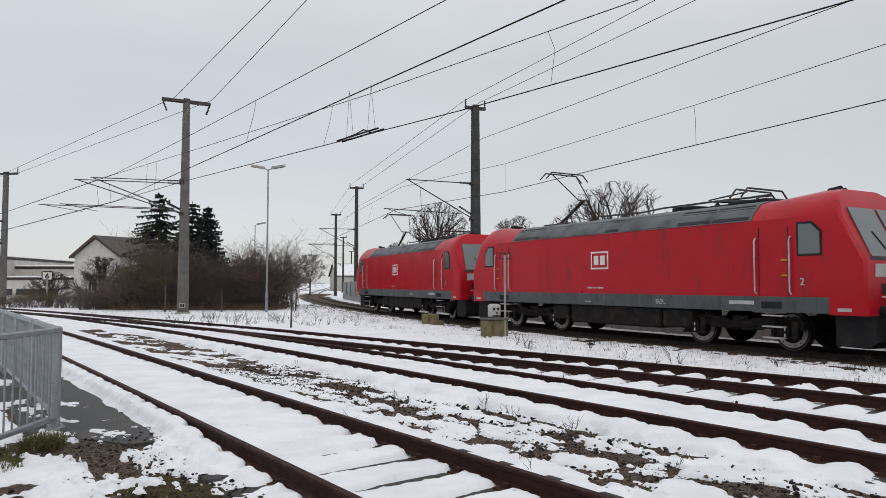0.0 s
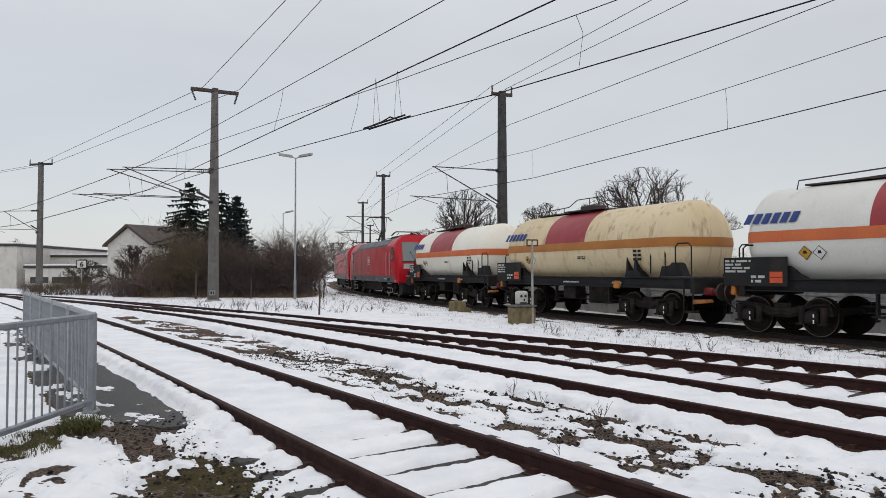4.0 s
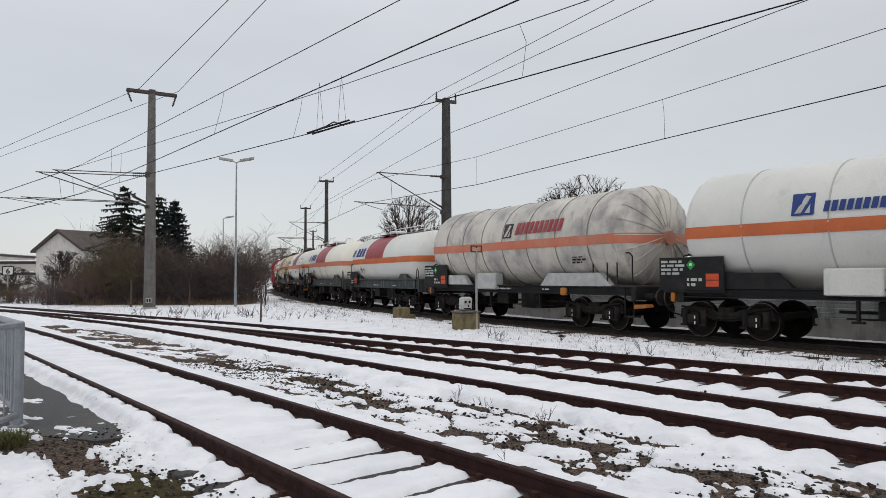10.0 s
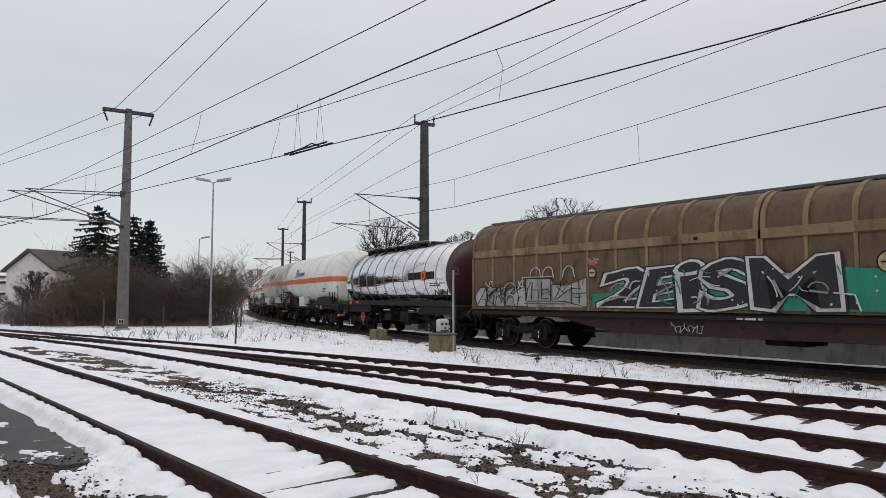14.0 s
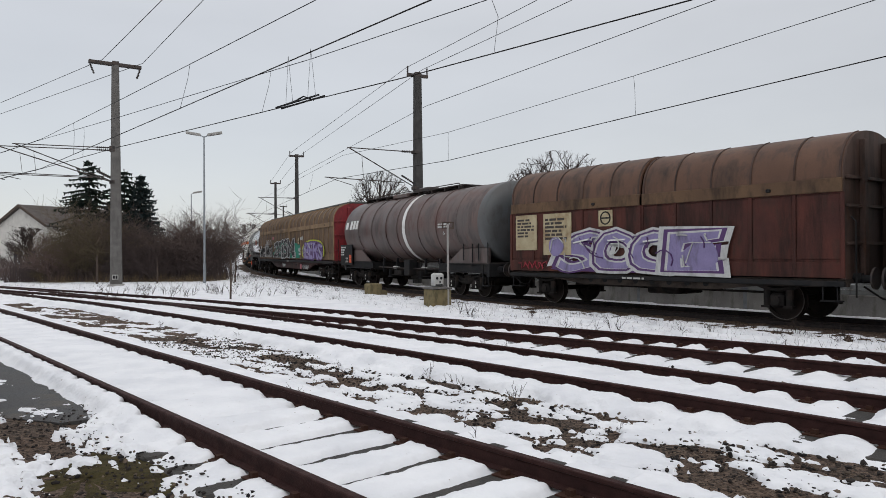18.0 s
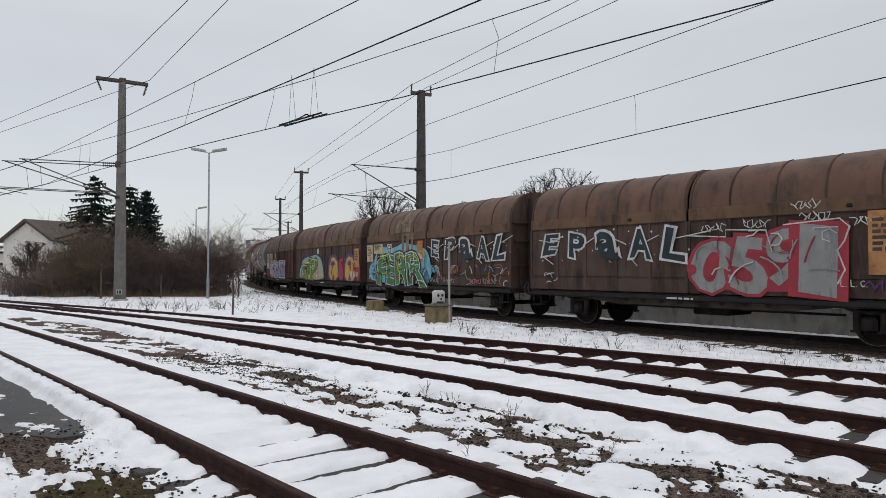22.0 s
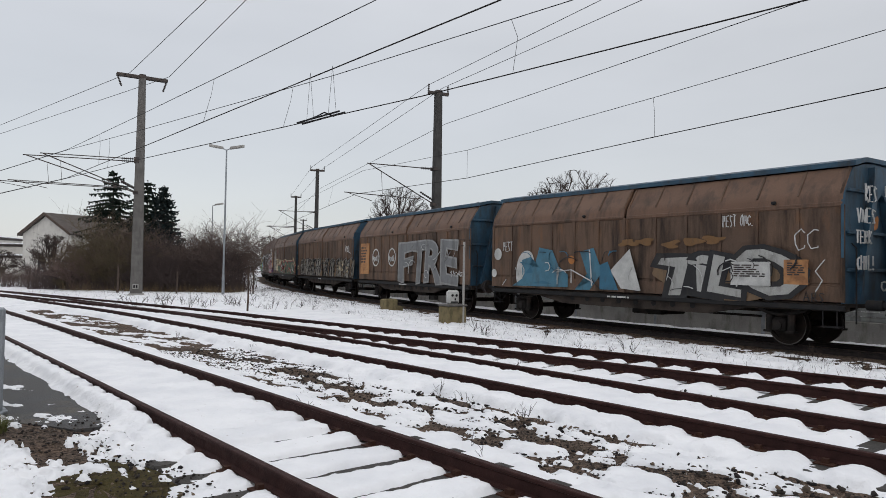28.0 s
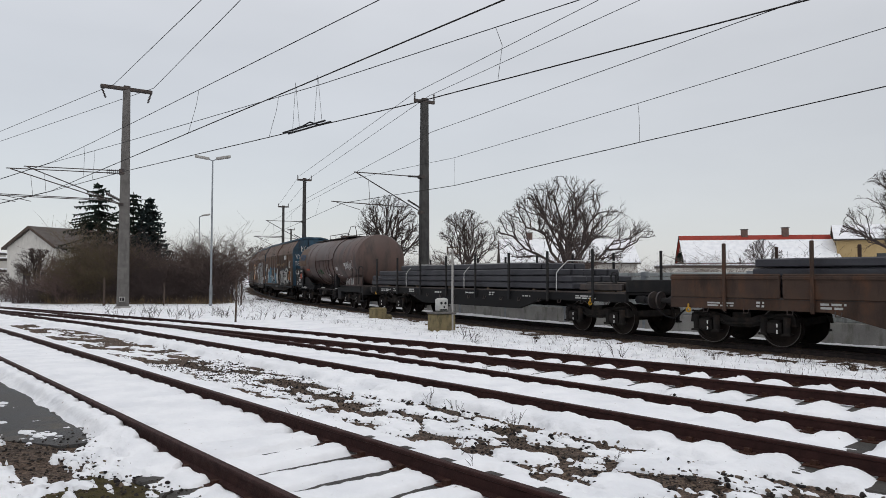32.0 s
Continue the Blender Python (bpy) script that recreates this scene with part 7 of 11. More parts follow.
# sprayed tags and stencilled notices
hand_tag(v, lambda u, q: (1.9 - u, on(1.9 - u, 1.74 + q) + 0.01, 1.74 + q), 1.15, 0.26, "VLOSE", flat_paint("spray_dull_green", (0.05, 0.13, 0.065)), 31, 0.012)
hand_tag(v, lambda u, q: (-3.2 - u, on(-3.2 - u, 2.0 + q) + 0.01, 2.0 + q + 0.05 * math.sin(u * 7)), 1.25, 0.36, "eoLoL", G_WHITE, 32, 0.016)
hand_tag(v, lambda u, q: (-3.3 - u, 1.215, 1.2 + q), 1.15, 0.3, "FoTA", G_WHITE, 33, 0.02)
for x, z, w, h in ((0.15, 1.66, 0.26, 0.08), (-1.55, 1.95, 0.32, 0.17), (-1.5, 1.72, 0.3, 0.04), (-2.0, 1.66, 0.25, 0.05), (0.1, 1.22, 0.14, 0.07), (-3.0, 2.16, 0.25, 0.15)):
    part("stencil_plate", on_tank(x - w, x, z, z + h, 0.012), M_DIRTYW, v, "", 30)


# -- sliding-wall vans --
def van(front, back, label, body, roof, beam, rib, end_mat, axles, z0=1.02, z1=2.82, zb=3.1, top=4.2, w=1.36, panels=5, ridge=None, under=M_UNDER, bogied=False, fat_ribs=False, belly=0.72, seed=1, gap=0.75, sloped=False):
    L = front - back
    v = thing("covered_wagon", label, "rail wagon", None, "train")
    v["nose"] = L / 2 - 0.55
    H = L / 2 - gap
    # underframe with a fish-belly girder
    g = Geo()
    for sy in (1, -1):
        g.plate([(-H, z0), (H, z0), (H, z0 - 0.16), (H * 0.62, z0 - 0.2), (H * 0.42, belly), (-H * 0.42, belly), (-H * 0.62, z0 - 0.2), (-H, z0 - 0.16)], sy * (w - 0.22), sy * (w - 0.12))
    g.box(-H, H, -w + 0.1, w - 0.1, z0 - 0.08, z0)
    part("underframe", g, under, v)
    # black discs on the solid girder: the shade inside its openings as colour
    hole = Geo().disc((0, w - 0.117, (z0 + belly) / 2 - 0.02), "y", 0.08, 0.01, 12).mesh("girder_opening_shade", M_BLACK)
    for x in np.linspace(-H * 0.36, H * 0.36, 8):
        part("girder_opening_shade", hole, None, v).matrix_basis = pose(x, 0, 0)
    part("solebar_rail", Geo().rbox(-H, H, w - 0.06, w + 0.03, z0 - 0.16, z0 - 0.04, 0.015), M_BLACK, v)
    # ends
    if sloped:                                       # straight slopes below a flat top
        half = [(w + 0.025, z1), (w - 0.02, z1 + 0.26), (0.97, top - 0.14), (0.5, top - 0.03), (0.0, top)]
        curve = [(float(np.interp(q, (0, 3, 8, 10, 11), [p[0] for p in half])), float(np.interp(q, (0, 3, 8, 10, 11), [p[1] for p in half]))) for q in range(12)]
    else:
        curve = [((w - 0.02) * math.cos(a) ** 0.8, zb + (top - zb) * math.sin(a) ** 0.8) for a in np.linspace(0, math.pi * 0.5, 12)]
    outline = [(-w + 0.02, z0)] + [(-max(y - 0.03, 0), z - 0.02) for y, z in curve] + [(max(y - 0.03, 0), z - 0.02) for y, z in curve[-2::-1]] + [(w - 0.02, z0)]
    for sx in (-1, 1):
        e = part("end_wall", Geo().prism(outline, sx * (H - 0.08), sx * (H - 0.02)), end_mat, v)
        if end_mat is M_BLUE:
            leg = [(0.95, z0), (0.68, z0), (0.42, 2.4), (0.2, 3.25), (0.0, 3.4), (-0.2, 3.25), (-0.42, 2.4), (-0.68, z0), (-0.95, z0), (-0.62, 2.4), (-0.36, 3.4), (-0.3, top - 0.12), (0.3, top - 0.12), (0.36, 3.4), (0.62, 2.4)]
            xs = sorted((sx * (H - 0.02), sx * (H + 0.12)))
            part("end_arch", Geo().prism(leg, xs[0], xs[1]), end_mat, e, "arched end stiffener")
        for y in () if end_mat is M_BLUE else (-0.55, 0.55):
            part("end_post", Geo().rbox(sx * (H - 0.02), sx * (H + 0.1), y - 0.08, y + 0.08, z0, top - 0.25, 0.015), end_mat, e)
        for z in (1.7, 2.5, zb):
            part("end_rail", Geo().rbox(sx * (H - 0.02), sx * (H + 0.05), -w + 0.1, w - 0.1, z, z + 0.07, 0.01), end_mat, e)
        part("end_ladder", Geo().tube([(sx * (H + 0.12), w - 0.25, 0.6), (sx * (H + 0.12), w - 0.25, 2.2), (sx * (H + 0.02), w - 0.25, 2.3)], 0.018, 5), M_BLACK, e)
    # two sliding doors a side, each with its panels, posts, beam and roof half
    for sy in (1, -1):
        for d, (xa, xb) in enumerate(((0.03, H - 0.05), (-H + 0.05, -0.03))):
            y1 = sy * (w - 0.035 * d)
            door = part("sliding_door", Geo().box(xa, xb, y1 - sy * 0.05, y1 - sy * 0.02, z0 + 0.02, z1), body, v)
            step = (xb - xa) / panels
            for k in range(panels):
                part("panel", Geo().rbox(xa + k * step + 0.05, xa + (k + 1) * step - 0.05, y1 - sy * 0.02, y1 - sy * 0.002, z0 + 0.42, z1 - 0.04, 0.012), body, door)
            for k in range(panels + 1):
                part("door_post", Geo().rbox(xa + k * step - 0.045, xa + k * step + 0.045, y1 - sy * 0.02, y1 + sy * 0.022, z0 + 0.02, z1, 0.012), rib if fat_ribs else body, door)
            part("kick_plate", Geo().rbox(xa, xb, y1 - sy * 0.02, y1 + sy * 0.012, z0 + 0.02, z0 + 0.36, 0.01), body, door)
            part("cornice", Geo().rbox(xa, xb, y1 - sy * 0.04, y1 + sy * 0.03, z1, z1 + 0.06 if sloped else zb + 0.02, 0.012), beam, door)
            prof = [(y * (1 - 0.022 * d), z - 0.02 * d) for y, z in curve]
            shell = Geo().loft([[(x, sy * y, z) for y, z in prof] + [(x, sy * max(y - 0.05, 0), z - 0.05) for y, z in prof[::-1]] for x in (xa, xb)], True, True)
            part("roof_shell", shell, roof, door, "", 40)
            for k in range(panels + 1):
                x = min(max(xa + k * step, xa + 0.05), xb - 0.05)
                t, r_ = (0.06, 0.035) if fat_ribs else (0.022, 0.016)
                part("roof_rib", Geo().loft([[(x - t, sy * (y + r_ * math.cos(a)), z + r_ * math.sin(a)), (x + t, sy * (y + r_ * math.cos(a)), z + r_ * math.sin(a)), (x + t, sy * (y - 0.01), z - 0.01), (x - t, sy * (y - 0.01), z - 0.01)] for (y, z), a in list(zip(prof, np.linspace(0, math.pi / 2, 12)))[3 if sloped else 0:9 if sloped else 10]], True, True), rib, door)
            part("door_catch", Geo().rbox(xa + step * 1.5, xa + step * 1.5 + 0.12, y1, y1 + sy * 0.06, z1 + 0.08, z1 + 0.16, 0.02), M_BLACK, door)
    if ridge:
        part("ridge", Geo().prism([(-0.99, top - 0.13), (-0.99, top - 0.02), (-0.5, top + 0.09), (0.5, top + 0.09), (0.99, top - 0.02), (0.99, top - 0.13), (0.5, top - 0.01), (-0.5, top - 0.01)], -H - 0.05, H + 0.05), ridge, v, "blue roof ridge")
    sets = []
    if bogied:
        sets = bogie(v, L / 2 - axles[0], 1.7) + bogie(v, -L / 2 + axles[1], 1.7)
    else:
        for x in (L / 2 - axles[0], -L / 2 + axles[1]):
            sets.append(wheelset(v, x))
            for turn in (0, 180):
                part("axlebox", AXLEBOX_ME, None, v).matrix_basis = pose(x, 0, 0.46, 0, 0, turn)
            for sy in (1.1, -1.1):
                part("leaf_spring", Geo().tube([(x - 0.62, sy, 0.86), (x - 0.3, sy, 0.74), (x, sy, 0.70), (x + 0.3, sy, 0.74), (x + 0.62, sy, 0.86)], 0.05, 5), M_BOGIE, v)
            part("axle_guard", Geo().plate([(x - 0.35, z0 - 0.15), (x + 0.35, z0 - 0.15), (x + 0.22, 0.42), (x + 0.16, 0.42), (x + 0.2, 0.75), (x - 0.2, 0.75), (x - 0.16, 0.42), (x - 0.22, 0.42)], 0.98, 1.0), M_BOGIE, v)
    part("brake_gear", Geo().tube([(-H * 0.6, 0.5, 0.6), (H * 0.6, 0.5, 0.6)], 0.03, 5).rbox(-0.7, 0.3, -0.4, 0.7, 0.45, 0.8, 0.03), M_BOGIE, v)
    for sx in (1, -1):
        part("step", Geo().box(min(sx * (H - 0.5), sx * (H - 0.1)), max(sx * (H - 0.5), sx * (H - 0.1)), w - 0.2, w + 0.02, 0.5, 0.53).tube([(sx * (H - 0.45), w, 0.52), (sx * (H - 0.45), w, z0)], 0.015, 4).tube([(sx * (H - 0.15), w, 0.52), (sx * (H - 0.15), w, z0)], 0.015, 4), M_BLACK, v)
    bars(v, "frame_writing", 0.6, z0 - 0.15, 0.8, 0.08, 1, w + 0.032, M_DIRTYW, seed)
    buffers(v, L, 1.0, M_BLACK)
    VEHICLES.append((v, front, back, axles[0], axles[1], sets))
    return v, L, w + 0.024


def notice(v, x, z, w, h, y, mat=M_NOTICE, seed=1):
    n = part("notice_panel", Geo().box(x - w, x, y - 0.02, y + 0.006, z, z + h), mat, v, "pale panel with small dark writing")
    for k in range(6):
        bars(n, "notice_writing", x - 0.08, z + h * (0.35 + 0.092 * k), w * 0.8, h * 0.092, 1, y + 0.007, M_STEEL_DK, seed + 7 * k)


# long bogie van
v, L, y = van(-96.5, -118.7, "long light-brown sliding-wall van covered in graffiti", M_HBODY, M_HBODY, M_HTAN, M_HTAN, M_REDEND, (2.75, 2.9), 1.2, 2.98, 3.2, 4.22, 1.38, 10, None, surf("girder_red_brown", (0.06, 0.03, 0.028), (0.04, 0.023, 0.022), 0.65, 0, 2, 50, 0.08, (0.02, 0.017, 0.016), 1.5, 0.5), True, True, 0.62, 130, 0.6)
part("ridge", Geo().rbox(-L / 2 + 0.6, L / 2 - 0.6, -0.5, 0.5, 4.18, 4.28, 0.02), surf("ridge_grey", (0.10, 0.105, 0.1), None, 0.6), v, "grey roof ridge")
G_CHALK = flat_paint("spray_chalk", (0.36, 0.355, 0.34))
sheet(v, "painted_piece", [[(2.65, 1.32), (5.3, 1.32), (5.3, 2.2), (4.5, 1.98), (3.9, 2.02), (3.85, 2.2), (2.75, 2.22)]], L / 2 - 0.55, 0, y + 0.003, G_CHALK, "chalk-white sprayed block")
shards(v, 0.35, 2.75, 1.32, 1.98, y + 0.002, 5, (G_CHALK, G_SILVER), G_BLACK, 31, 0.012)
strokes(v, [[(2.75, 1.5), (2.75, 2.22), (3.85, 2.2), (3.85, 1.5), (2.75, 1.5)], [(3.9, 2.02), (4.5, 1.98), (5.3, 2.2), (5.3, 1.32), (4.4, 1.5), (3.9, 1.5), (3.9, 2.02)], [(3.0, 1.55), (3.05, 2.1)], [(3.05, 1.85), (3.3, 1.85), (3.32, 1.55)], [(3.45, 2.1), (3.45, 1.58), (3.75, 1.58)], [(3.45, 1.85), (3.7, 1.88)], [(4.1, 1.95), (4.4, 1.75), (4.1, 1.55)], [(4.7, 1.45), (4.7, 2.0)], [(4.7, 1.72), (5.3, 1.75)], [(5.0, 1.42), (5.0, 2.1)], [(2.7, 1.42), (4.4, 1.42)]], y + 0.014, G_BLACK, 0.014)
strokes(v, [[(u, 2.22), (u + 0.04, 2.42), (u + 0.16, 2.54), (u + 0.3, 2.56), (u + 0.42, 2.48), (u + 0.48, 2.22)] for u in (2.95, 3.5, 4.35)] + [[(2.6, 2.26), (3.9, 2.26)], [(2.6, 2.26), (2.6, 1.36)]], y + 0.014, G_WHITE, 0.016)
sheet(v, "painted_piece", [[(5.5, 1.3), (13.6, 1.3), (13.6, 1.75), (13.9, 1.8), (13.6, 2.15), (12.4, 2.25), (11.6, 2.1), (9.0, 2.3), (7.6, 2.3), (6.6, 2.1), (6.2, 1.75), (5.5, 1.7)]], L / 2 - 0.55, 0, y + 0.002, G_TEAL, "teal sprayed cloud")
throw_up(v, [("2", 5.95, 1.36, 1.4, 1.0, 0.25), ("E", 7.35, 1.36, 1.1, 1.0, 0.3), ("i", 8.55, 1.34, 0.45, 1.08, -0.05), ("S", 9.1, 1.34, 1.2, 1.1, 0.1), ("M", 10.4, 1.36, 1.8, 1.08, 0.0)], y + 0.004, G_BLACK, G_WHITE, G_BLACK, 0.025, 0.035, 3, "black sprayed lettering with white outlines", 0.018)
sheet(v, "painted_piece", [[(5.75, 1.33), (6.2, 1.6), (6.5, 1.62), (6.6, 1.33)], [(11.7, 1.36), (12.7, 1.34), (12.6, 1.62), (12.2, 1.66), (11.8, 1.9)]], L / 2 - 0.55, 0, y + 0.005, G_BLACK)
strokes(v, [[(5.7, 1.31), (6.2, 1.64), (6.5, 1.66)], [(12.75, 1.31), (12.64, 1.66), (12.2, 1.7)]], y + 0.04, G_WHITE, 0.02)
strokes(v, [[(6.0, 1.5), (6.5, 1.62), (6.9, 1.6)], [(7.7, 1.7), (8.2, 1.9)], [(9.5, 2.1), (9.9, 2.3)], [(10.9, 2.0), (11.1, 1.6)], [(11.7, 1.75), (12.1, 1.7)]], y + 0.036, G_SILVER, 0.035)
forms(v, "graffiti_field", [[(14.1, 1.8), (14.9, 2.25), (16.5, 2.4), (18.6, 2.3), (19.4, 1.9), (19.3, 1.25), (14.4, 1.25)]], y + 0.002, G_LIME, "lime sprayed border")
forms(v, "graffiti_field", [[(14.3, 1.8), (15.0, 2.17), (16.5, 2.32), (18.5, 2.22), (19.2, 1.88), (19.1, 1.27), (14.6, 1.27)]], y + 0.006, G_PURPLE, "purple sprayed field")
throw_up(v, [("B", 14.9, 1.3, 1.2, 0.85, 0.1), ("E", 16.0, 1.3, 1.0, 0.9, -0.1), ("R", 17.0, 1.3, 1.1, 0.85, 0.1), ("S", 18.1, 1.3, 0.9, 0.8, 0.1)], y + 0.006, G_LAV, G_PURPLE, None, 0.02, 0.04, 22, "lavender sprayed lettering with lime border")
hand_tag(v, lambda u, q, y=y: (v["nose"] - 13.45 - u, y + 0.016, 1.7 + q), 0.5, 0.2, "Full", G_WHITE, 401, 0.014)
hand_tag(v, lambda u, q, y=y: (v["nose"] - 13.5 - u, y + 0.016, 1.5 + q), 0.55, 0.14, "moon.", G_WHITE, 402, 0.011)
scribble(v, L / 2 - 8.6, 0.68, 0.95, 0.3, 1.28, G_WHITE, 9, 0.012)
scribble(v, L / 2 - 14.4, 0.62, 1.5, 0.35, 1.28, G_WHITE, 7, 0.014)
scribble(v, L / 2 - 13.8, 0.62, 0.4, 0.35, 1.28, G_PINK, 8, 0.022)
scribble(v, L / 2 - 5.9, 2.55, 0.35, 0.22, y, G_PINK, 5, 0.03)
scribble(v, L / 2 - 14.4, 2.35, 0.7, 0.3, y, G_WHITE, 3, 0.01)
for u, rad in ((6.05, 0.15), (13.85, 0.24)):
    part("round_mark", Geo().disc((L / 2 - u, y, 2.33), "y", rad, 0.008, 18), M_NOTICE, v)
    part("round_mark_ring", Geo().disc((L / 2 - u, y + 0.003, 2.33), "y", rad, 0.01, 18, rad * 0.86).box(L / 2 - u - rad * 0.6, L / 2 - u + rad * 0.6, y, y + 0.009, 2.31, 2.35), M_BLACK, v)
tangle(v, 0.4, 5.2, 1.34, 2.15, y + 0.02, 36, (G_BLACK, G_BLACK, G_WHITE), 221, 0.013, 0.4)
tangle(v, 6.0, 12.4, 1.4, 2.3, y + 0.045, 26, (G_WHITE, G_SILVER, G_TEAL), 222, 0.018, 0.35)
tangle(v, 14.6, 19.0, 1.3, 2.2, y + 0.03, 22, (G_LAV, G_PURPLE, G_WHITE), 223, 0.018, 0.4)
spatter(v, 6.0, 13.6, 1.4, 2.3, y + 0.04, 20, G_WHITE, 224, 0.025)

PAIRS = [(-133.0, -144.25), (-144.25, -156.75), (-156.75, -169.0), (-169.0, -181.15)]
AXLES = [(1.85, 2.0), (2.45, 1.85), (2.38, 1.6), (2.25, 1.95)]
LABS = ["rusty brown two-axle sliding-wall van with lavender graffiti", "rusty brown two-axle van with green and yellow graffiti", "rusty brown two-axle van with blue-green graffiti and pale roof streak", "rusty brown two-axle van with white numerals sprayed on it"]
vans = []
for k, (fr, bk) in enumerate(PAIRS):
    vans.append(van(fr, bk, LABS[k], M_WAGON if k != 0 else M_WAGON_R, M_WROOF, M_WBEAM, M_WAGON, M_WAGON, AXLES[k], 0.98, 2.82, 3.1, 4.22, 1.36, 5, None, M_UNDER, False, False, 0.66, 140 + k, 0.44))
v, L, y = vans[0]
notice(v, L / 2 - 0.75, 1.65, 0.95, 1.1, y + 0.01, M_NOTICE, 1)
notice(v, L / 2 - 2.0, 1.5, 1.15, 1.25, y + 0.01, M_NOTICE, 2)
part("no_entry_mark", Geo().box(L / 2 - 4.7, L / 2 - 4.2, y, y + 0.008, 2.3, 2.75), M_NOTICE, v)
part("no_entry_ring", Geo().disc((L / 2 - 4.45, y + 0.01, 2.53), "y", 0.19, 0.01, 18, 0.15).box(L / 2 - 4.6, L / 2 - 4.3, y, y + 0.014, 2.51, 2.55), M_BLACK, v)
forms(v, "graffiti_field", [[(1.6, 1.02), (7.6, 1.02), (7.2, 1.25), (4.0, 1.3), (2.0, 1.2)]], y + 0.002, G_PURPLE, "purple sprayed shade")
throw_up(v, [("S", 2.3, 1.1, 1.5, 0.95, 0.35), ("O", 3.5, 1.1, 1.5, 0.95, 0.1), ("C", 4.8, 1.1, 1.3, 0.9, -0.1), ("E", 6.0, 1.1, 1.3, 0.9, 0.2)], y + 0.003, G_LAV, G_PURPLE, G_WHITE, 0.04, 0.04, 5, "lavender sprayed lettering", rim=G_WHITE)
strokes(v, [[(2.7, 1.85), (3.3, 1.95)], [(4.0, 1.9), (4.6, 1.92)], [(5.2, 1.85), (5.7, 1.9)]], y + 0.03, M_WHITE, 0.03)
scribble(v, L / 2 - 0.9, 1.05, 1.2, 0.3, y, G_RED, 12, 0.02)
v, L, y = vans[1]
forms(v, "graffiti_cloud", [[(0.75, 1.0), (0.8, 1.5), (1.25, 1.95), (1.5, 2.15), (2.3, 2.3), (3.3, 2.35), (4.1, 2.45), (4.9, 2.3), (5.4, 2.0), (5.65, 1.5), (5.75, 1.0)]], y + 0.002, G_SKY, "sky-blue sprayed border")
forms(v, "graffiti_cloud", [[(0.9, 1.0), (0.95, 1.5), (1.35, 1.87), (1.6, 2.05), (2.3, 2.2), (3.3, 2.25), (4.05, 2.33), (4.8, 2.2), (5.25, 1.95), (5.5, 1.5), (5.58, 1.0)]], y + 0.004, flat_paint("spray_cream", (0.40, 0.33, 0.22)), "pale sprayed field")
throw_up(v, [("S", 1.4, 1.08, 1.0, 0.8, 0.1), ("A", 2.35, 1.08, 1.0, 0.95, 0.0), ("P", 3.2, 1.05, 1.3, 1.12, -0.05)], y + 0.004, G_GREEN, G_BLACK, None, 0.035, 0.04, 9, "green sprayed lettering", rim=G_LIME)
strokes(v, [[(1.5, 1.75), (1.8, 1.85), (2.2, 1.8)], [(2.5, 1.95), (2.8, 2.0), (3.2, 1.95)], [(3.4, 2.1), (3.8, 2.2), (4.4, 2.1)]], y + 0.03, G_WHITE, 0.03)
for u, w_, r_ in ((4.95, 1.85, 0.1), (4.95, 1.25, 0.1), (5.2, 2.6, 0.16)):
    part("graffiti_ball", Geo().disc((L / 2 - u, y + 0.01, w_), "y", r_, 0.008, 16), M_DIRTYW, v)
for u in (6.6, 9.2):
    forms(v, "graffiti_halo", [[(u, 1.0), (u - 0.1, 1.7), (u + 0.15, 2.2), (u + 0.7, 2.42), (u + 1.4, 2.3), (u + 1.75, 1.9), (u + 1.8, 1.0)]], y + 0.003, G_PURPLE)
    forms(v, "graffiti", [[(u + 0.2, 1.02), (u + 0.12, 1.7), (u + 0.35, 2.1), (u + 0.75, 2.26), (u + 1.3, 2.15), (u + 1.55, 1.8), (u + 1.6, 1.02)]], y + 0.006, G_YEL, "yellow sprayed form")
    forms(v, "graffiti_detail", [blob(u + 0.8, 1.9, 0.32, 0.13, random.Random(3), 10, 0.1), [(u + 0.6, 1.02), (u + 0.85, 1.4), (u + 1.1, 1.02)]], y + 0.010, G_PURPLE)
forms(v, "graffiti_field", [[(8.3, 1.05), (8.3, 2.1), (9.1, 2.2), (9.1, 1.05)], [(11.0, 1.05), (11.0, 2.0), (11.5, 2.0), (11.5, 1.05)]], y + 0.001, G_RED, "dark red sprayed field")
notice(v, -L / 2 + 1.25, 1.7, 0.7, 0.9, y + 0.01, M_NOTICE_O, 5)
scribble(v, -L / 2 + 1.9, 1.2, 1.2, 0.35, y, G_WHITE, 22, 0.02)
v, L, y = vans[2]
notice(v, L / 2 - 0.5, 1.95, 0.65, 0.75, y + 0.01, M_NOTICE, 8)
notice(v, L / 2 - 1.27, 2.3, 0.9, 0.42, y + 0.01, M_NOTICE, 18)
part("no_entry_mark", Geo().box(L / 2 - 3.06, L / 2 - 2.65, y, y + 0.008, 2.29, 2.69), M_DIRTYW, v)
part("no_entry_ring", Geo().disc((L / 2 - 2.85, y + 0.01, 2.49), "y", 0.17, 0.01, 18, 0.14).box(L / 2 - 2.98, L / 2 - 2.72, y, y + 0.014, 2.47, 2.51), M_BLACK, v)
forms(v, "graffiti_cloud", [[(0.15, 1.0), (0.2, 1.75), (0.7, 1.95), (1.0, 2.4), (1.7, 2.62), (2.4, 2.5), (3.1, 2.58), (3.6, 2.74), (4.3, 2.62), (5.0, 2.55), (5.7, 2.35), (6.0, 1.8), (6.0, 1.0)]], y + 0.002, G_SKY, "sky-blue sprayed cloud")
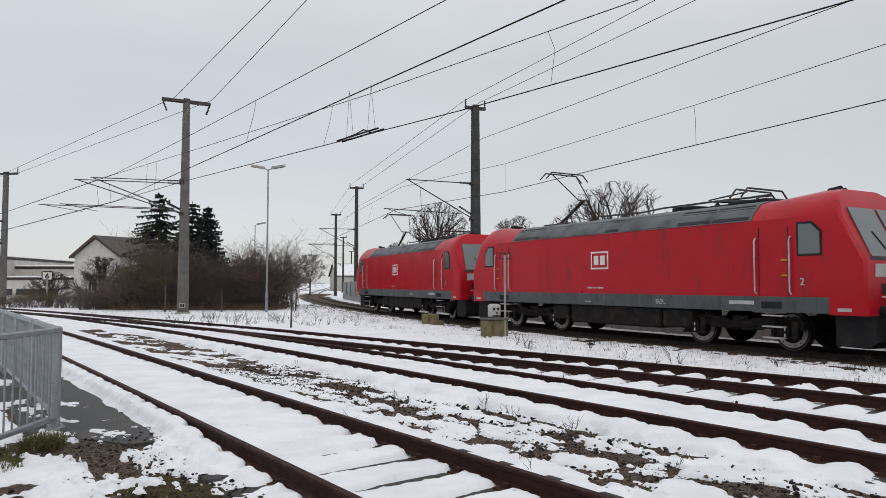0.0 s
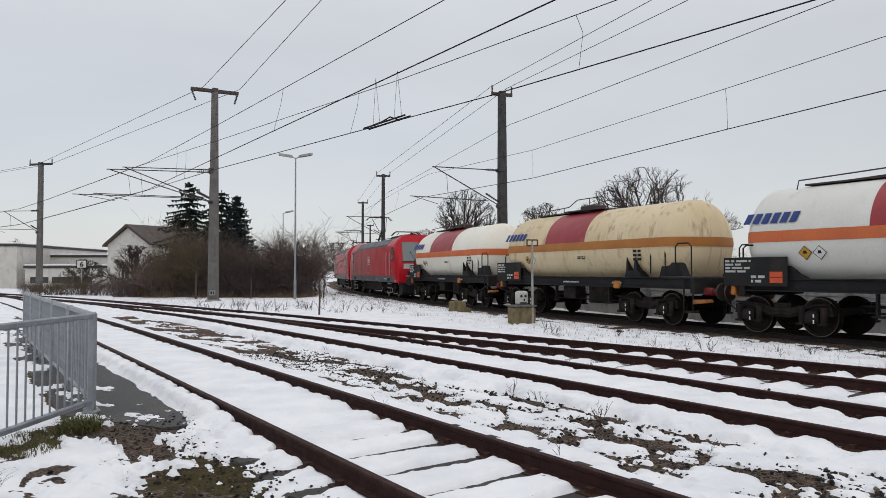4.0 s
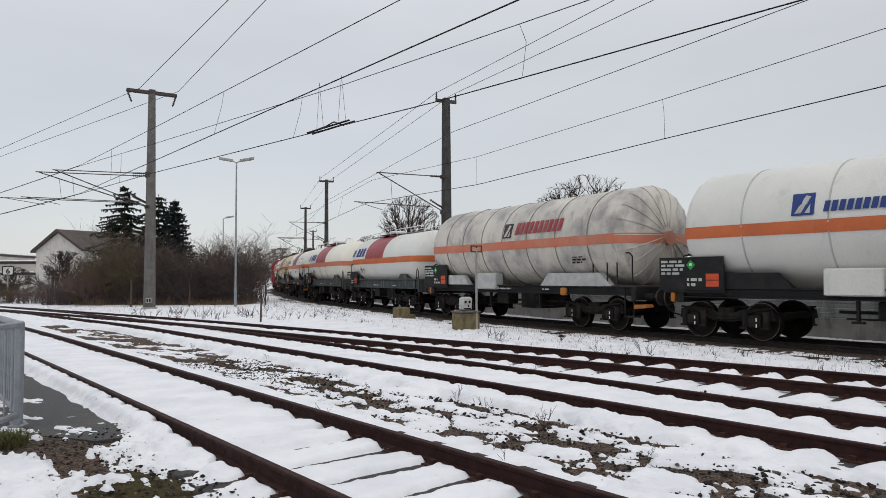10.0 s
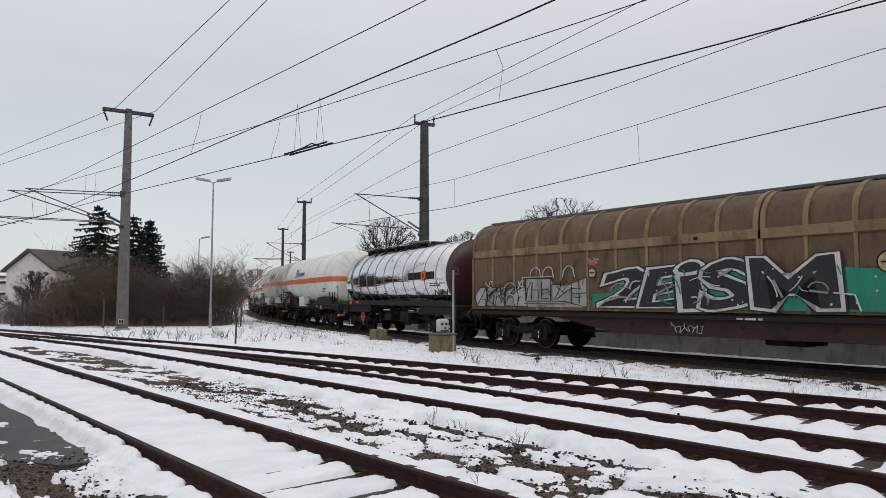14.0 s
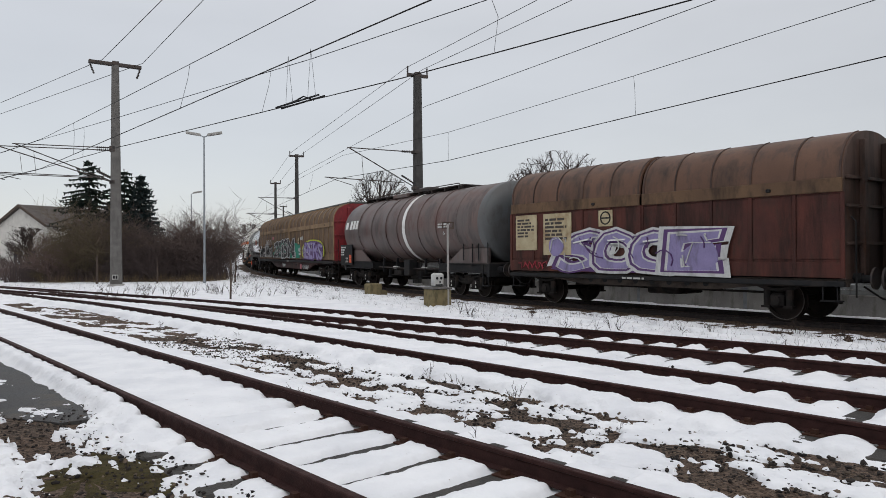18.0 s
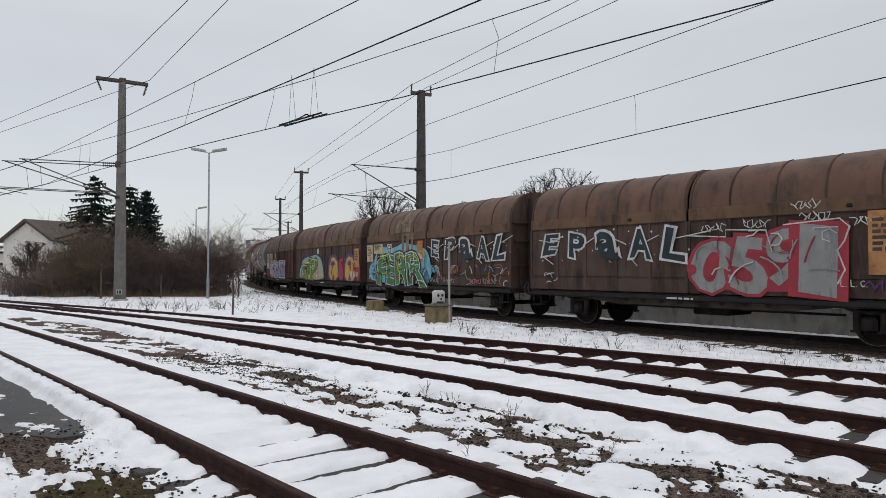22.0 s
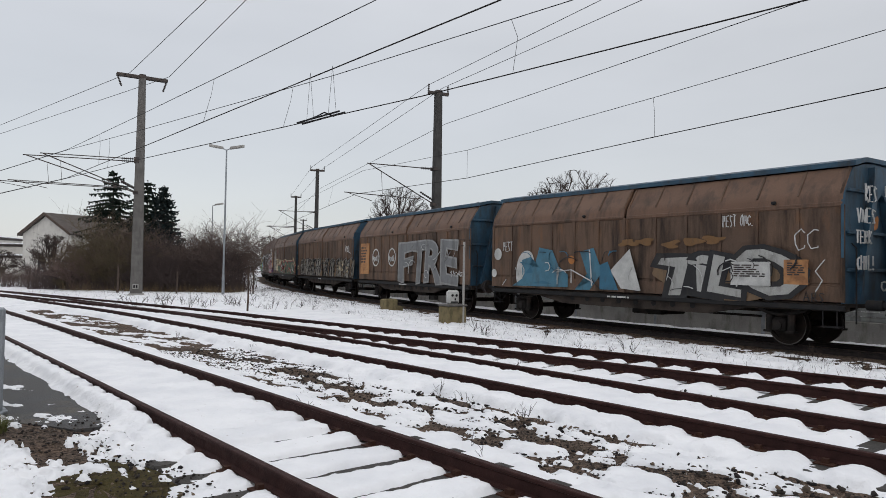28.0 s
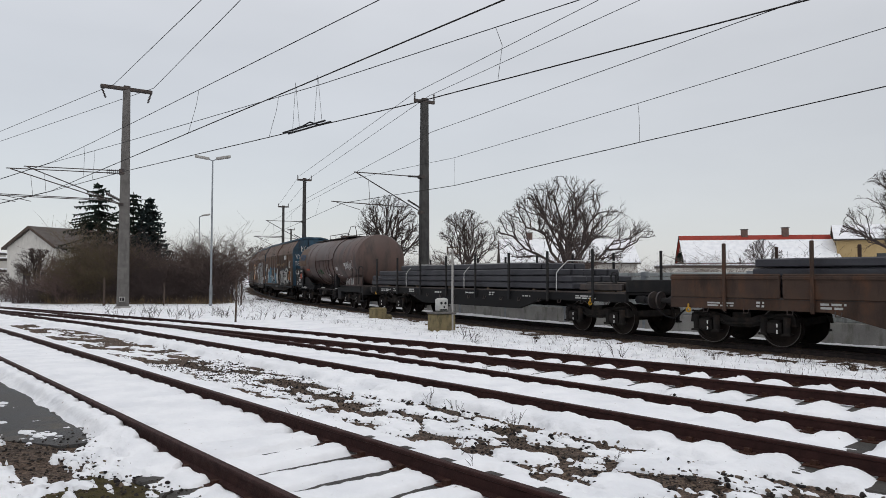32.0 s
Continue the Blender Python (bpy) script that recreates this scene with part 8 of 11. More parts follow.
forms(v, "graffiti_field", [[(5.1, 1.0), (5.3, 1.8), (5.8, 1.5), (5.85, 1.0)], [(0.4, 1.3), (0.5, 1.6), (1.1, 1.6), (1.1, 1.35)]], y + 0.004, G_BLUE)
forms(v, "graffiti_detail", [blob(4.55 + 0.3 * q, 2.28 - 0.08 * q, 0.2, 0.1, random.Random(q), 9, 0.3) for q in range(3)] + [blob(1.75, 2.3, 0.25, 0.06, random.Random(9), 9, 0.3)], y + 0.005, M_DIRTYW)
throw_up(v, [("F", 1.15, 1.0, 0.95, 1.12, 0.12), ("E", 2.1, 1.0, 0.85, 1.15, 0.05), ("R", 2.95, 1.0, 1.15, 1.22, 0.0), ("R", 4.05, 1.0, 1.35, 1.22, -0.08)], y + 0.004, G_GREEN, G_BLACK, None, 0.05, 0.035, 44, rim=G_WHITE, label="green sprayed lettering on blue")
strokes(v, [[(1.2, 2.0), (1.6, 2.1), (2.0, 2.02)], [(2.2, 1.95), (2.5, 2.05)], [(3.1, 2.1), (3.5, 2.2), (3.8, 2.0)], [(4.2, 2.1), (4.6, 2.2), (5.0, 1.95)]], y + 0.034, G_LIME, 0.022)
for q in range(6):
    forms(v, "graffiti_flame", [[(1.5 + 0.75 * q, 2.0 + 0.1 * (q % 2)), (1.68 + 0.75 * q, 2.02), (1.74 + 0.75 * q, 2.4), (1.6 + 0.75 * q, 2.22), (1.5 + 0.75 * q, 2.46), (1.44 + 0.75 * q, 2.2)]], y + 0.006, G_OR)
for u, w_ in ((2.3, 1.95), (3.6, 1.25), (4.8, 1.2)):
    part("graffiti_ball", Geo().disc((L / 2 - u, y + 0.034, w_), "y", 0.07, 0.008, 12), G_RED, v)
stain = surf("pale_stain", (0.26, 0.22, 0.16), (0.12, 0.075, 0.05), 0.7, 0, 3, 40, 0.05, (0.11, 0.065, 0.045), 3, 0.7, 5)
for u0, u1, reach in ((3.35, 3.7, 1.1), (3.74, 4.25, 1.5), (4.3, 4.75, 0.9)):
    rows = [[(L / 2 - u, 1.352 * math.cos(a) ** 0.8, 3.1 + 1.132 * math.sin(a) ** 0.8) for u in (u0, u1)] for a in np.linspace(0.02, reach, 9)]
    part("roof_stain", Geo().loft(rows, False, False, closed=False), stain, v, "pale streaked stain", 30)
for u, w_ in ((3.5, 0.18), (3.85, 0.3), (4.35, 0.14)):
    forms(v, "stain", [[(u, 1.9), (u + w_, 1.95), (u + w_, 3.06), (u, 3.06)]], y + 0.010, stain)
part("orange_panel", Geo().box(L / 2 - 5.85, L / 2 - 5.4, y - 0.02, y + 0.004, 1.9, 2.75), G_OR, v)
EPDAL = [("E", 0.1, 0.06, 0.46, 0.56, 0.2), ("P", 1.15, 0.0, 0.56, 0.66, 0.05), ("a", 2.25, -0.03, 0.62, 0.66, -0.1), ("A", 3.35, -0.08, 0.62, 0.7, 0.0), ("L", 4.45, -0.1, 0.6, 0.76, 0.15)]
throw_up(v, [(c, u + 6.0, z + 2.08, w_, h, s) for c, u, z, w_, h, s in EPDAL], y, surf("spray_slate", (0.012, 0.02, 0.024), (0.02, 0.04, 0.05), 0.6), G_WHITE, None, 0.03, 0.055, 51, "dark sprayed letters with white outlines")
strokes(v, [[(5.7, 2.5), (6.3, 2.35), (7.1, 2.6)], [(7.6, 2.3), (8.1, 2.55)], [(8.7, 2.55), (9.2, 2.4)], [(9.7, 2.35), (10.3, 2.55)], [(10.8, 2.5), (11.4, 2.7)], [(6.3, 2.05), (6.6, 1.9)], [(9.4, 1.95), (9.6, 1.8)]], y + 0.004, G_WHITE, 0.016)
hand_tag(v, lambda u, q, y=y: (v["nose"] - 7.35 - u, y + 0.016, 1.5 + q), 0.75, 0.22, "SAINT", G_OR, 403, 0.014)
scribble(v, L / 2 - 6.5, 1.45, 0.65, 0.35, y, G_SKY, 31, 0.025, 4)
for u, q in ((6.4, G_SILVER), (7.5, G_SILVER), (9.3, G_PINK), (10.2, G_SILVER)):
    scribble(v, L / 2 - u, 1.08, 0.8, 0.24, y, q, int(u * 10), 0.016, 4)
v, L, y = vans[3]
throw_up(v, [(c, u + 0.45, z + 1.98, w_, h, s) for c, u, z, w_, h, s in EPDAL], y, bpy.data.materials["spray_slate"], G_WHITE, None, 0.03, 0.055, 52, "dark sprayed letters with white outlines")
strokes(v, [[(0.3, 2.5), (0.9, 2.4), (1.3, 2.6)], [(2.1, 2.3), (2.5, 2.5)], [(3.1, 2.5), (3.6, 2.3)], [(4.2, 2.3), (4.7, 2.5)], [(5.2, 2.4), (6.2, 2.55)], [(0.5, 1.98), (0.9, 1.75)], [(3.8, 1.9), (4.0, 1.7)], [(4.9, 1.9), (5.2, 1.78)]], y + 0.004, G_WHITE, 0.016)
forms(v, "graffiti_field", [[(5.7, 1.1), (5.75, 2.2), (6.6, 2.4), (7.7, 2.3), (8.0, 2.6), (9.3, 2.62), (9.1, 1.9), (9.1, 1.1)]], y + 0.001, G_RED, "dark red sprayed field")
throw_up(v, [("0", 5.72, 1.14, 1.0, 1.15, 0.0), ("5", 6.75, 1.1, 0.85, 1.2, 0.0), ("9", 7.6, 1.35, 0.9, 1.15, 0.0), ("1", 8.45, 1.12, 0.5, 1.38, 0.05)], y + 0.002, G_SILVER, G_RED, None, 0.03, 0.045, 61, "grey numerals with red outline")
strokes(v, [[(5.5, 2.45), (6.6, 2.38), (6.6, 2.55), (7.6, 2.5), (7.75, 2.0)], [(8.0, 2.6), (9.2, 2.68), (9.4, 2.5), (9.3, 2.2), (9.15, 2.0), (9.3, 1.6), (9.15, 1.3)]], y + 0.02, G_WHITE, 0.02)
part("graffiti_ball", Geo().disc((L / 2 - 6.22, y + 0.03, 1.6), "y", 0.13, 0.008, 14), G_RED, v)
for q, (u, z) in enumerate(((6.5, 2.55), (7.6, 2.6), (8.75, 2.95), (8.95, 2.7), (10.0, 2.55))):
    scribble(v, L / 2 - u, z - 0.05, 0.6, 0.25, y + (0.02 if z > 2.8 else 0), G_WHITE, 70 + q, 0.012, 4)
hand_tag(v, lambda u, q, y=y: (v["nose"] - 9.2 - u, y + 0.016, 1.25 + q), 0.6, 0.13, "L.L.C.", G_WHITE, 404, 0.011)
notice(v, -L / 2 + 1.85, 1.5, 0.95, 1.3, y + 0.01, M_NOTICE_O, 9)
scribble(v, -L / 2 + 1.9, 1.1, 1.0, 0.3, y, G_PURPLE, 80, 0.02, 4)

BLUE = [(-181.15, -193.85, "grey-brown sliding-wall van with green graffiti and blue ridge"), (-193.85, -207.2, "grey-brown sliding-wall van with faded silver graffiti and blue ends"), (-207.2, -219.3, "grey-brown sliding-wall van with silver block graffiti"), (-219.3, -232.9, "grey-brown sliding-wall van with blue, white and grey graffiti")]
bl = []
for k, (fr, bk, lab) in enumerate(BLUE):
    bl.append(van(fr, bk, lab, M_CBODY, M_CROOF, M_CROOF, M_CBODY, M_BLUE, ((2.4, 1.5), (2.25, 2.0), (2.4, 1.6), (2.25, 2.4))[k], 1.02, 3.12, 3.4, 4.1, 1.36, 6, M_BLUE, M_UNDER, False, False, 0.62, 150 + k, 0.5 if k < 3 else 0.85, True))
v, L, y = bl[0]
part("notice_panel", Geo().box(L / 2 - 1.75, L / 2 - 0.75, y - 0.02, y + 0.006, 1.3, 2.9), flat_paint("panel_grey", (0.27, 0.25, 0.22)), v, "grey panel with small writing")
notice(v, L / 2 - 2.05, 1.25, 1.15, 0.95, y + 0.01, M_NOTICE, 12)
notice(v, L / 2 - 3.7, 1.8, 1.0, 0.32, y + 0.01, M_NOTICE, 10)
lettering(v, "numeral", "23", L / 2 - 2.3, 2.6, 0.7, 0.36, y + 0.004, flat_paint("faded_red", (0.15, 0.035, 0.03)), 0.04)
top_edge = [(2.6, 1.65), (3.4, 1.75), (4.2, 1.6), (4.9, 2.0), (5.6, 2.0), (6.2, 1.85), (6.6, 2.05), (7.4, 2.0), (8.0, 1.85), (8.1, 2.0), (9.6, 1.95), (10.7, 2.0), (10.8, 2.15), (11.2, 1.9), (11.9, 1.6)]
forms(v, "graffiti_field", [[(2.6, 1.05)] + top_edge + [(11.9, 1.05)]], y + 0.002, G_MOSS, "dull green sprayed band")
strokes(v, [[(u, z + 0.06) for u, z in top_edge]], y + 0.006, M_NOTICE, 0.028)
strokes(v, [top_edge], y + 0.008, G_RED, 0.028)
strokes(v, [[(5.0, 1.5), (5.4, 1.35), (5.6, 1.6), (6.0, 1.4)], [(6.6, 1.55), (7.0, 1.75), (7.4, 1.6)], [(8.3, 1.2), (8.6, 1.5), (9.3, 1.45), (9.7, 1.15)], [(4.5, 1.3), (4.9, 1.2)]], y + 0.010, G_RED, 0.035)
strokes(v, [[(8.35, 1.15), (8.7, 1.42), (9.2, 1.38), (9.5, 1.15)], [(10.9, 1.8), (11.6, 1.6), (11.9, 1.2)], [(4.0, 1.45), (4.4, 1.3)]], y + 0.012, M_NOTICE, 0.022)
v, L, y = bl[1]
G_TAN, G_DIM, G_DIM2 = flat_paint("spray_tan", (0.17, 0.11, 0.062)), flat_paint("spray_dim_silver", (0.27, 0.25, 0.215)), flat_paint("spray_dim_grey", (0.17, 0.15, 0.122))
forms(v, "graffiti_field", [[(0.65, 1.04), (0.65, 2.05), (1.2, 2.1), (1.3, 1.04)], [(3.3, 1.3), (3.35, 2.15), (4.2, 2.1), (4.1, 1.3)]], y + 0.001, G_TAN, "faded tan sprayed field")
shards(v, 1.0, 4.2, 1.06, 2.15, y, 5, (G_DIM, G_DIM2), G_BLACK, 81)
shards(v, 4.0, 6.4, 1.06, 2.1, y, 5, (G_DIM, G_TAN, G_DIM), G_BLACK, 84)
strokes(v, [[(u, 1.1), (u + 0.3, 1.5), (u + 0.1, 1.95), (u + 0.7, 2.12), (u + 0.9, 1.6), (u + 0.6, 1.12)] for u in (1.1, 2.6, 4.1, 5.3, 6.9, 8.0, 9.3, 10.6, 11.6)], y + 0.03, G_SILVER, 0.014)
shards(v, 6.7, 12.7, 1.06, 2.05, y, 13, (G_DIM2, G_DIM, G_TAN), G_BLACK, 82)
hand_tag(v, lambda u, q, y=y: (v["nose"] - 1.0 - u, y + 0.02 + 0.016, 1.78 + q), 0.85, 0.2, "ERIR!", G_BLACK, 405, 0.014)
hand_tag(v, lambda u, q, y=y: (v["nose"] - 3.9 - u, y + 0.02 + 0.016, 1.92 + q), 1.2, 0.14, "HEJMOTOKI", G_BLACK, 406, 0.011)
hand_tag(v, lambda u, q, y=y: (v["nose"] - 4.55 - u, y + 0.02 + 0.016, 1.1 + q), 0.55, 0.13, "BANK", G_BLACK, 407, 0.011)
for u, z in ((0.78, 1.55), (12.05, 1.5)):
    part("no_entry_mark", Geo().disc((L / 2 - u, y + 0.03, z), "y", 0.2, 0.006, 18), M_NOTICE, v)
    part("no_entry_ring", Geo().disc((L / 2 - u, y + 0.034, z), "y", 0.2, 0.008, 18, 0.17).box(L / 2 - u - 0.13, L / 2 - u + 0.13, y, y + 0.038, z - 0.02, z + 0.02), M_BLACK, v)
throw_up(v, [("W", 10.9, 2.35, 0.5, 0.36, 0.15), ("O", 11.35, 2.36, 0.3, 0.34, 0.1), ("L", 11.65, 2.34, 0.3, 0.36, 0.1)], y, G_WHITE, G_WHITE, None, -0.01, 0.005, 7, "white sprayed tag")
notice(v, -L / 2 + 3.05, 1.42, 0.95, 0.5, y + 0.02, M_NOTICE, 13)
v, L, y = bl[2]
notice(v, L / 2 - 0.75, 1.3, 1.1, 1.5, y + 0.01, M_NOTICE_O, 14)
for dx in (2.4, 4.3):
    part("graffiti_ring", Geo().disc((L / 2 - dx - 0.3, y + 0.006, 2.1), "y", 0.42, 0.01, 22, 0.36), G_WHITE, v)
    scribble(v, L / 2 - dx, 1.9, 0.5, 0.35, y, G_WHITE, 90, 0.025, 3)
throw_up(v, [("F", 4.9, 1.1, 1.2, 1.5, 0.0), ("T", 6.2, 1.1, 1.3, 1.55, 0.0), ("R", 7.5, 1.1, 1.3, 1.55, 0.0), ("E", 8.9, 1.1, 1.2, 1.55, 0.0)], y, flat_paint("spray_dull_silver", (0.17, 0.175, 0.18)), G_SILVER, None, 0.02, 0.03, 95, "silver block letters")
scribble(v, -L / 2 + 1.9, 1.3, 0.9, 0.3, y, G_WHITE, 94, 0.018, 4)
v, L, y = bl[3]
G_STEELB = flat_paint("spray_steel_blue", (0.06, 0.17, 0.24))
for u, z, r_ in ((1.2, 2.15, 0.2), (1.0, 1.5, 0.14)):
    part("graffiti_ball", Geo().disc((L / 2 - u, y + 0.006, z), "y", r_, 0.008, 16), M_DIRTYW, v)
part("graffiti_ball", Geo().disc((L / 2 - 4.75, y + 0.01, 1.95), "y", 0.13, 0.008, 14), G_OR, v)
forms(v, "graffiti", [[(1.6, 1.1), (1.65, 1.9), (1.95, 2.25), (2.35, 2.25), (2.55, 1.9), (2.5, 1.1)]], y + 0.003, M_DIRTYW, "white sprayed form")
sheet(v, "painted_piece", [[(2.0, 1.1), (2.5, 1.35), (2.45, 1.95), (2.9, 2.05), (2.85, 1.75), (3.1, 1.8), (3.3, 2.35), (3.9, 2.25), (4.2, 1.75), (4.6, 1.5), (4.6, 1.12)], [(4.9, 1.06), (5.5, 1.3), (5.1, 2.2), (5.65, 2.3), (6.0, 1.6), (5.5, 1.06)]], L / 2, 0, y + 0.007, G_STEELB, "blue sprayed forms")
sheet(v, "painted_piece", [[(2.9, 1.2), (3.5, 1.3), (3.9, 1.2)], [(2.6, 1.5), (3.0, 1.55), (2.9, 1.75)], [(5.9, 1.1), (6.6, 1.1), (6.2, 1.9), (5.9, 1.8)]], L / 2, 0, y + 0.010, G_BLUE)
sheet(v, "painted_piece", [[(6.3, 1.65), (7.0, 2.25), (7.4, 1.1), (6.7, 1.15)]], L / 2, 0, y + 0.009, M_DIRTYW, "white sprayed triangle")
strokes(v, [[(4.2, 1.65), (5.1, 1.3)], [(5.05, 1.2), (4.95, 2.25)], [(3.6, 1.2), (3.6, 1.6), (4.2, 1.65), (4.2, 1.25)]], y + 0.016, G_WHITE, 0.02)
forms(v, "graffiti_field", [blob(9.4, 1.55, 2.1, 0.55, random.Random(2), 22, 0.2)], y + 0.001, G_TAN)
G_DULLOR = flat_paint("spray_dull_orange", (0.17, 0.09, 0.035))
forms(v, "graffiti_field", [blob(q, 2.4 + 0.05 * math.sin(q * 3), 0.3, 0.1, random.Random(int(q * 10)), 11, 0.6) for q in (6.4, 7.0, 7.8, 8.5, 9.1)], y + 0.001, G_DULLOR)
throw_up(v, [("T", 7.4, 1.12, 1.35, 0.85, 0.25), ("i", 8.7, 1.15, 0.35, 0.85, 0.1), ("L", 9.05, 1.15, 0.8, 0.85, 0.35), ("O", 9.75, 1.2, 1.5, 0.95, 0.0)], y + 0.003, flat_paint("spray_pale", (0.38, 0.38, 0.36)), G_BLACK, None, 0.03, 0.085, 93, "pale sprayed letters with black outline")
notice(v, -L / 2 + 3.45, 1.35, 1.0, 0.55, y + 0.055, M_DIRTYW, 15)
notice(v, -L / 2 + 2.15, 1.4, 0.55, 0.55, y + 0.02, M_NOTICE_O, 16)
hand_tag(v, lambda u, q, y=y: (v["nose"] - 9.35 - u, y + 0.016, 2.75 + q), 0.85, 0.26, "PEST OBC.", G_WHITE, 408, 0.014)
hand_tag(v, lambda u, q, y=y: (v["nose"] - 11.15 - u, y + 0.016, 2.15 + q), 0.6, 0.5, "CC", G_WHITE, 409, 0.014)
hand_tag(v, lambda u, q, y=y: (v["nose"] - 0.95 - u, y + 0.016, 2.25 + q), 0.5, 0.3, "PEST", G_WHITE, 410, 0.014)
end_at = L / 2 - 0.82
for q, (ey, ez, w, h, word) in enumerate(((1.0, 3.2, 0.85, 0.42, "UKES"), (1.15, 2.75, 0.95, 0.36, "VNES"), (1.2, 2.3, 0.8, 0.34, "TERK"), (1.15, 1.75, 0.9, 0.36, "CHIL!"), (-0.1, 3.35, 0.7, 0.3, "HES"), (-0.15, 2.85, 0.85, 0.4, "NGS"), (-0.2, 2.3, 0.8, 0.4, "SUN"), (-0.3, 1.7, 0.8, 0.42, "EEL"), (0.1, 1.3, 0.7, 0.3, "CC"))):
    hand_tag(v, lambda u, b, ey=ey, ez=ez: (-L / 2 + 0.69, ey - u, ez + b), 0.86 * w, 0.8 * h, word, G_WHITE, 60 + q, 0.018)
sheet(v, "graffiti_form", [[(0, 0), (0.2, 0.05), (0.25, 0.35), (0.05, 0.3)]], 0.18, 2.6, end_at - 0.0, G_OR).matrix_basis = pose(0, 0, 0, 0, 0, 90)
strokes(v, [[(11.6, 1.25), (11.75, 1.5), (11.6, 1.7), (11.8, 1.95)], [(0.9, 1.1), (1.1, 1.3)]], y, G_WHITE, 0.014)
hand_tag(v, lambda u, q, y=y: (v["nose"] - 11.35 - u, y + 0.016, 1.05 + q), 0.5, 0.18, "ARS", G_BLACK, 411, 0.014)


# finer lines, highlights and drips over the sprayed pieces
v, L, y = vans[0]
tangle(v, 2.2, 7.4, 1.1, 2.0, y + 0.04, 16, (G_WHITE, G_PURPLE), 201, 0.02)
forms(v, "graffiti_form", [blob(2.0, 1.75, 0.32, 0.3, random.Random(4), 12, 0.1), blob(6.9, 1.5, 0.5, 0.36, random.Random(5), 14, 0.15)], y + 0.028, G_LAV)
strokes(v, [[(1.75, 1.6), (1.85, 1.95), (2.1, 2.02), (2.3, 1.85)], [(6.5, 1.3), (6.7, 1.8), (7.2, 1.8)]], y + 0.034, G_WHITE, 0.02)
v, L, y = vans[1]
tangle(v, 1.2, 5.0, 1.08, 2.1, y + 0.03, 14, (G_WHITE, G_BLACK, G_LIME), 202, 0.018, 0.4)
spatter(v, 6.4, 11.2, 1.1, 2.5, y + 0.02, 18, G_WHITE, 203, 0.025)
tangle(v, 6.5, 11.2, 1.05, 2.35, y + 0.016, 10, (G_PURPLE, G_RED), 204, 0.02)
v, L, y = vans[2]
tangle(v, 0.5, 5.7, 1.05, 2.3, y + 0.036, 40, (G_WHITE, G_BLACK, G_WHITE, G_SKY, G_LIME), 205, 0.02, 0.45)
spatter(v, 0.5, 5.8, 1.1, 2.6, y + 0.036, 16, G_YEL, 206, 0.04)
tangle(v, 0.2, 1.2, 1.1, 1.9, y + 0.012, 12, (G_WHITE, G_BLUE), 207, 0.018, 0.3)
spatter(v, 5.9, 11.3, 1.9, 2.8, y + 0.01, 30, G_WHITE, 208, 0.028)
tangle(v, 6.0, 11.2, 1.05, 1.75, y + 0.01, 34, (G_WHITE, G_PINK, G_SILVER, G_OR, G_SKY), 209, 0.014, 0.35)
v, L, y = vans[3]
spatter(v, 0.4, 5.6, 1.85, 2.75, y + 0.01, 26, G_WHITE, 210, 0.028)
tangle(v, 5.8, 9.2, 1.15, 2.5, y + 0.036, 18, (G_WHITE, G_RED, G_SILVER), 211, 0.018)
tangle(v, 0.5, 1.6, 1.15, 1.5, y + 0.01, 5, (G_WHITE,), 212, 0.014, 0.3)
v, L, y = bl[0]
tangle(v, 3.6, 11.8, 1.1, 1.8, y + 0.014, 36, (G_RED, M_NOTICE, G_WHITE, G_BLACK), 213, 0.02, 0.55)
spatter(v, 4.5, 11.8, 1.9, 2.1, y + 0.01, 14, G_OR, 214, 0.05)
v, L, y = bl[1]
tangle(v, 0.9, 12.6, 1.08, 2.1, y + 0.036, 90, (G_BLACK, G_BLACK, G_DIM, G_DIM2, G_BLACK, G_TAN), 215, 0.015, 0.6)
v, L, y = bl[2]
tangle(v, 5.0, 10.2, 1.2, 2.6, y + 0.03, 14, (G_WHITE, G_SILVER), 216, 0.014)
v, L, y = bl[3]
tangle(v, 1.6, 6.6, 1.12, 2.2, y + 0.02, 18, (G_WHITE, G_BLACK, G_BLUE), 217, 0.015, 0.45)
tangle(v, 7.4, 11.2, 1.12, 2.1, y + 0.05, 16, (G_WHITE, G_BLACK), 218, 0.016, 0.4)


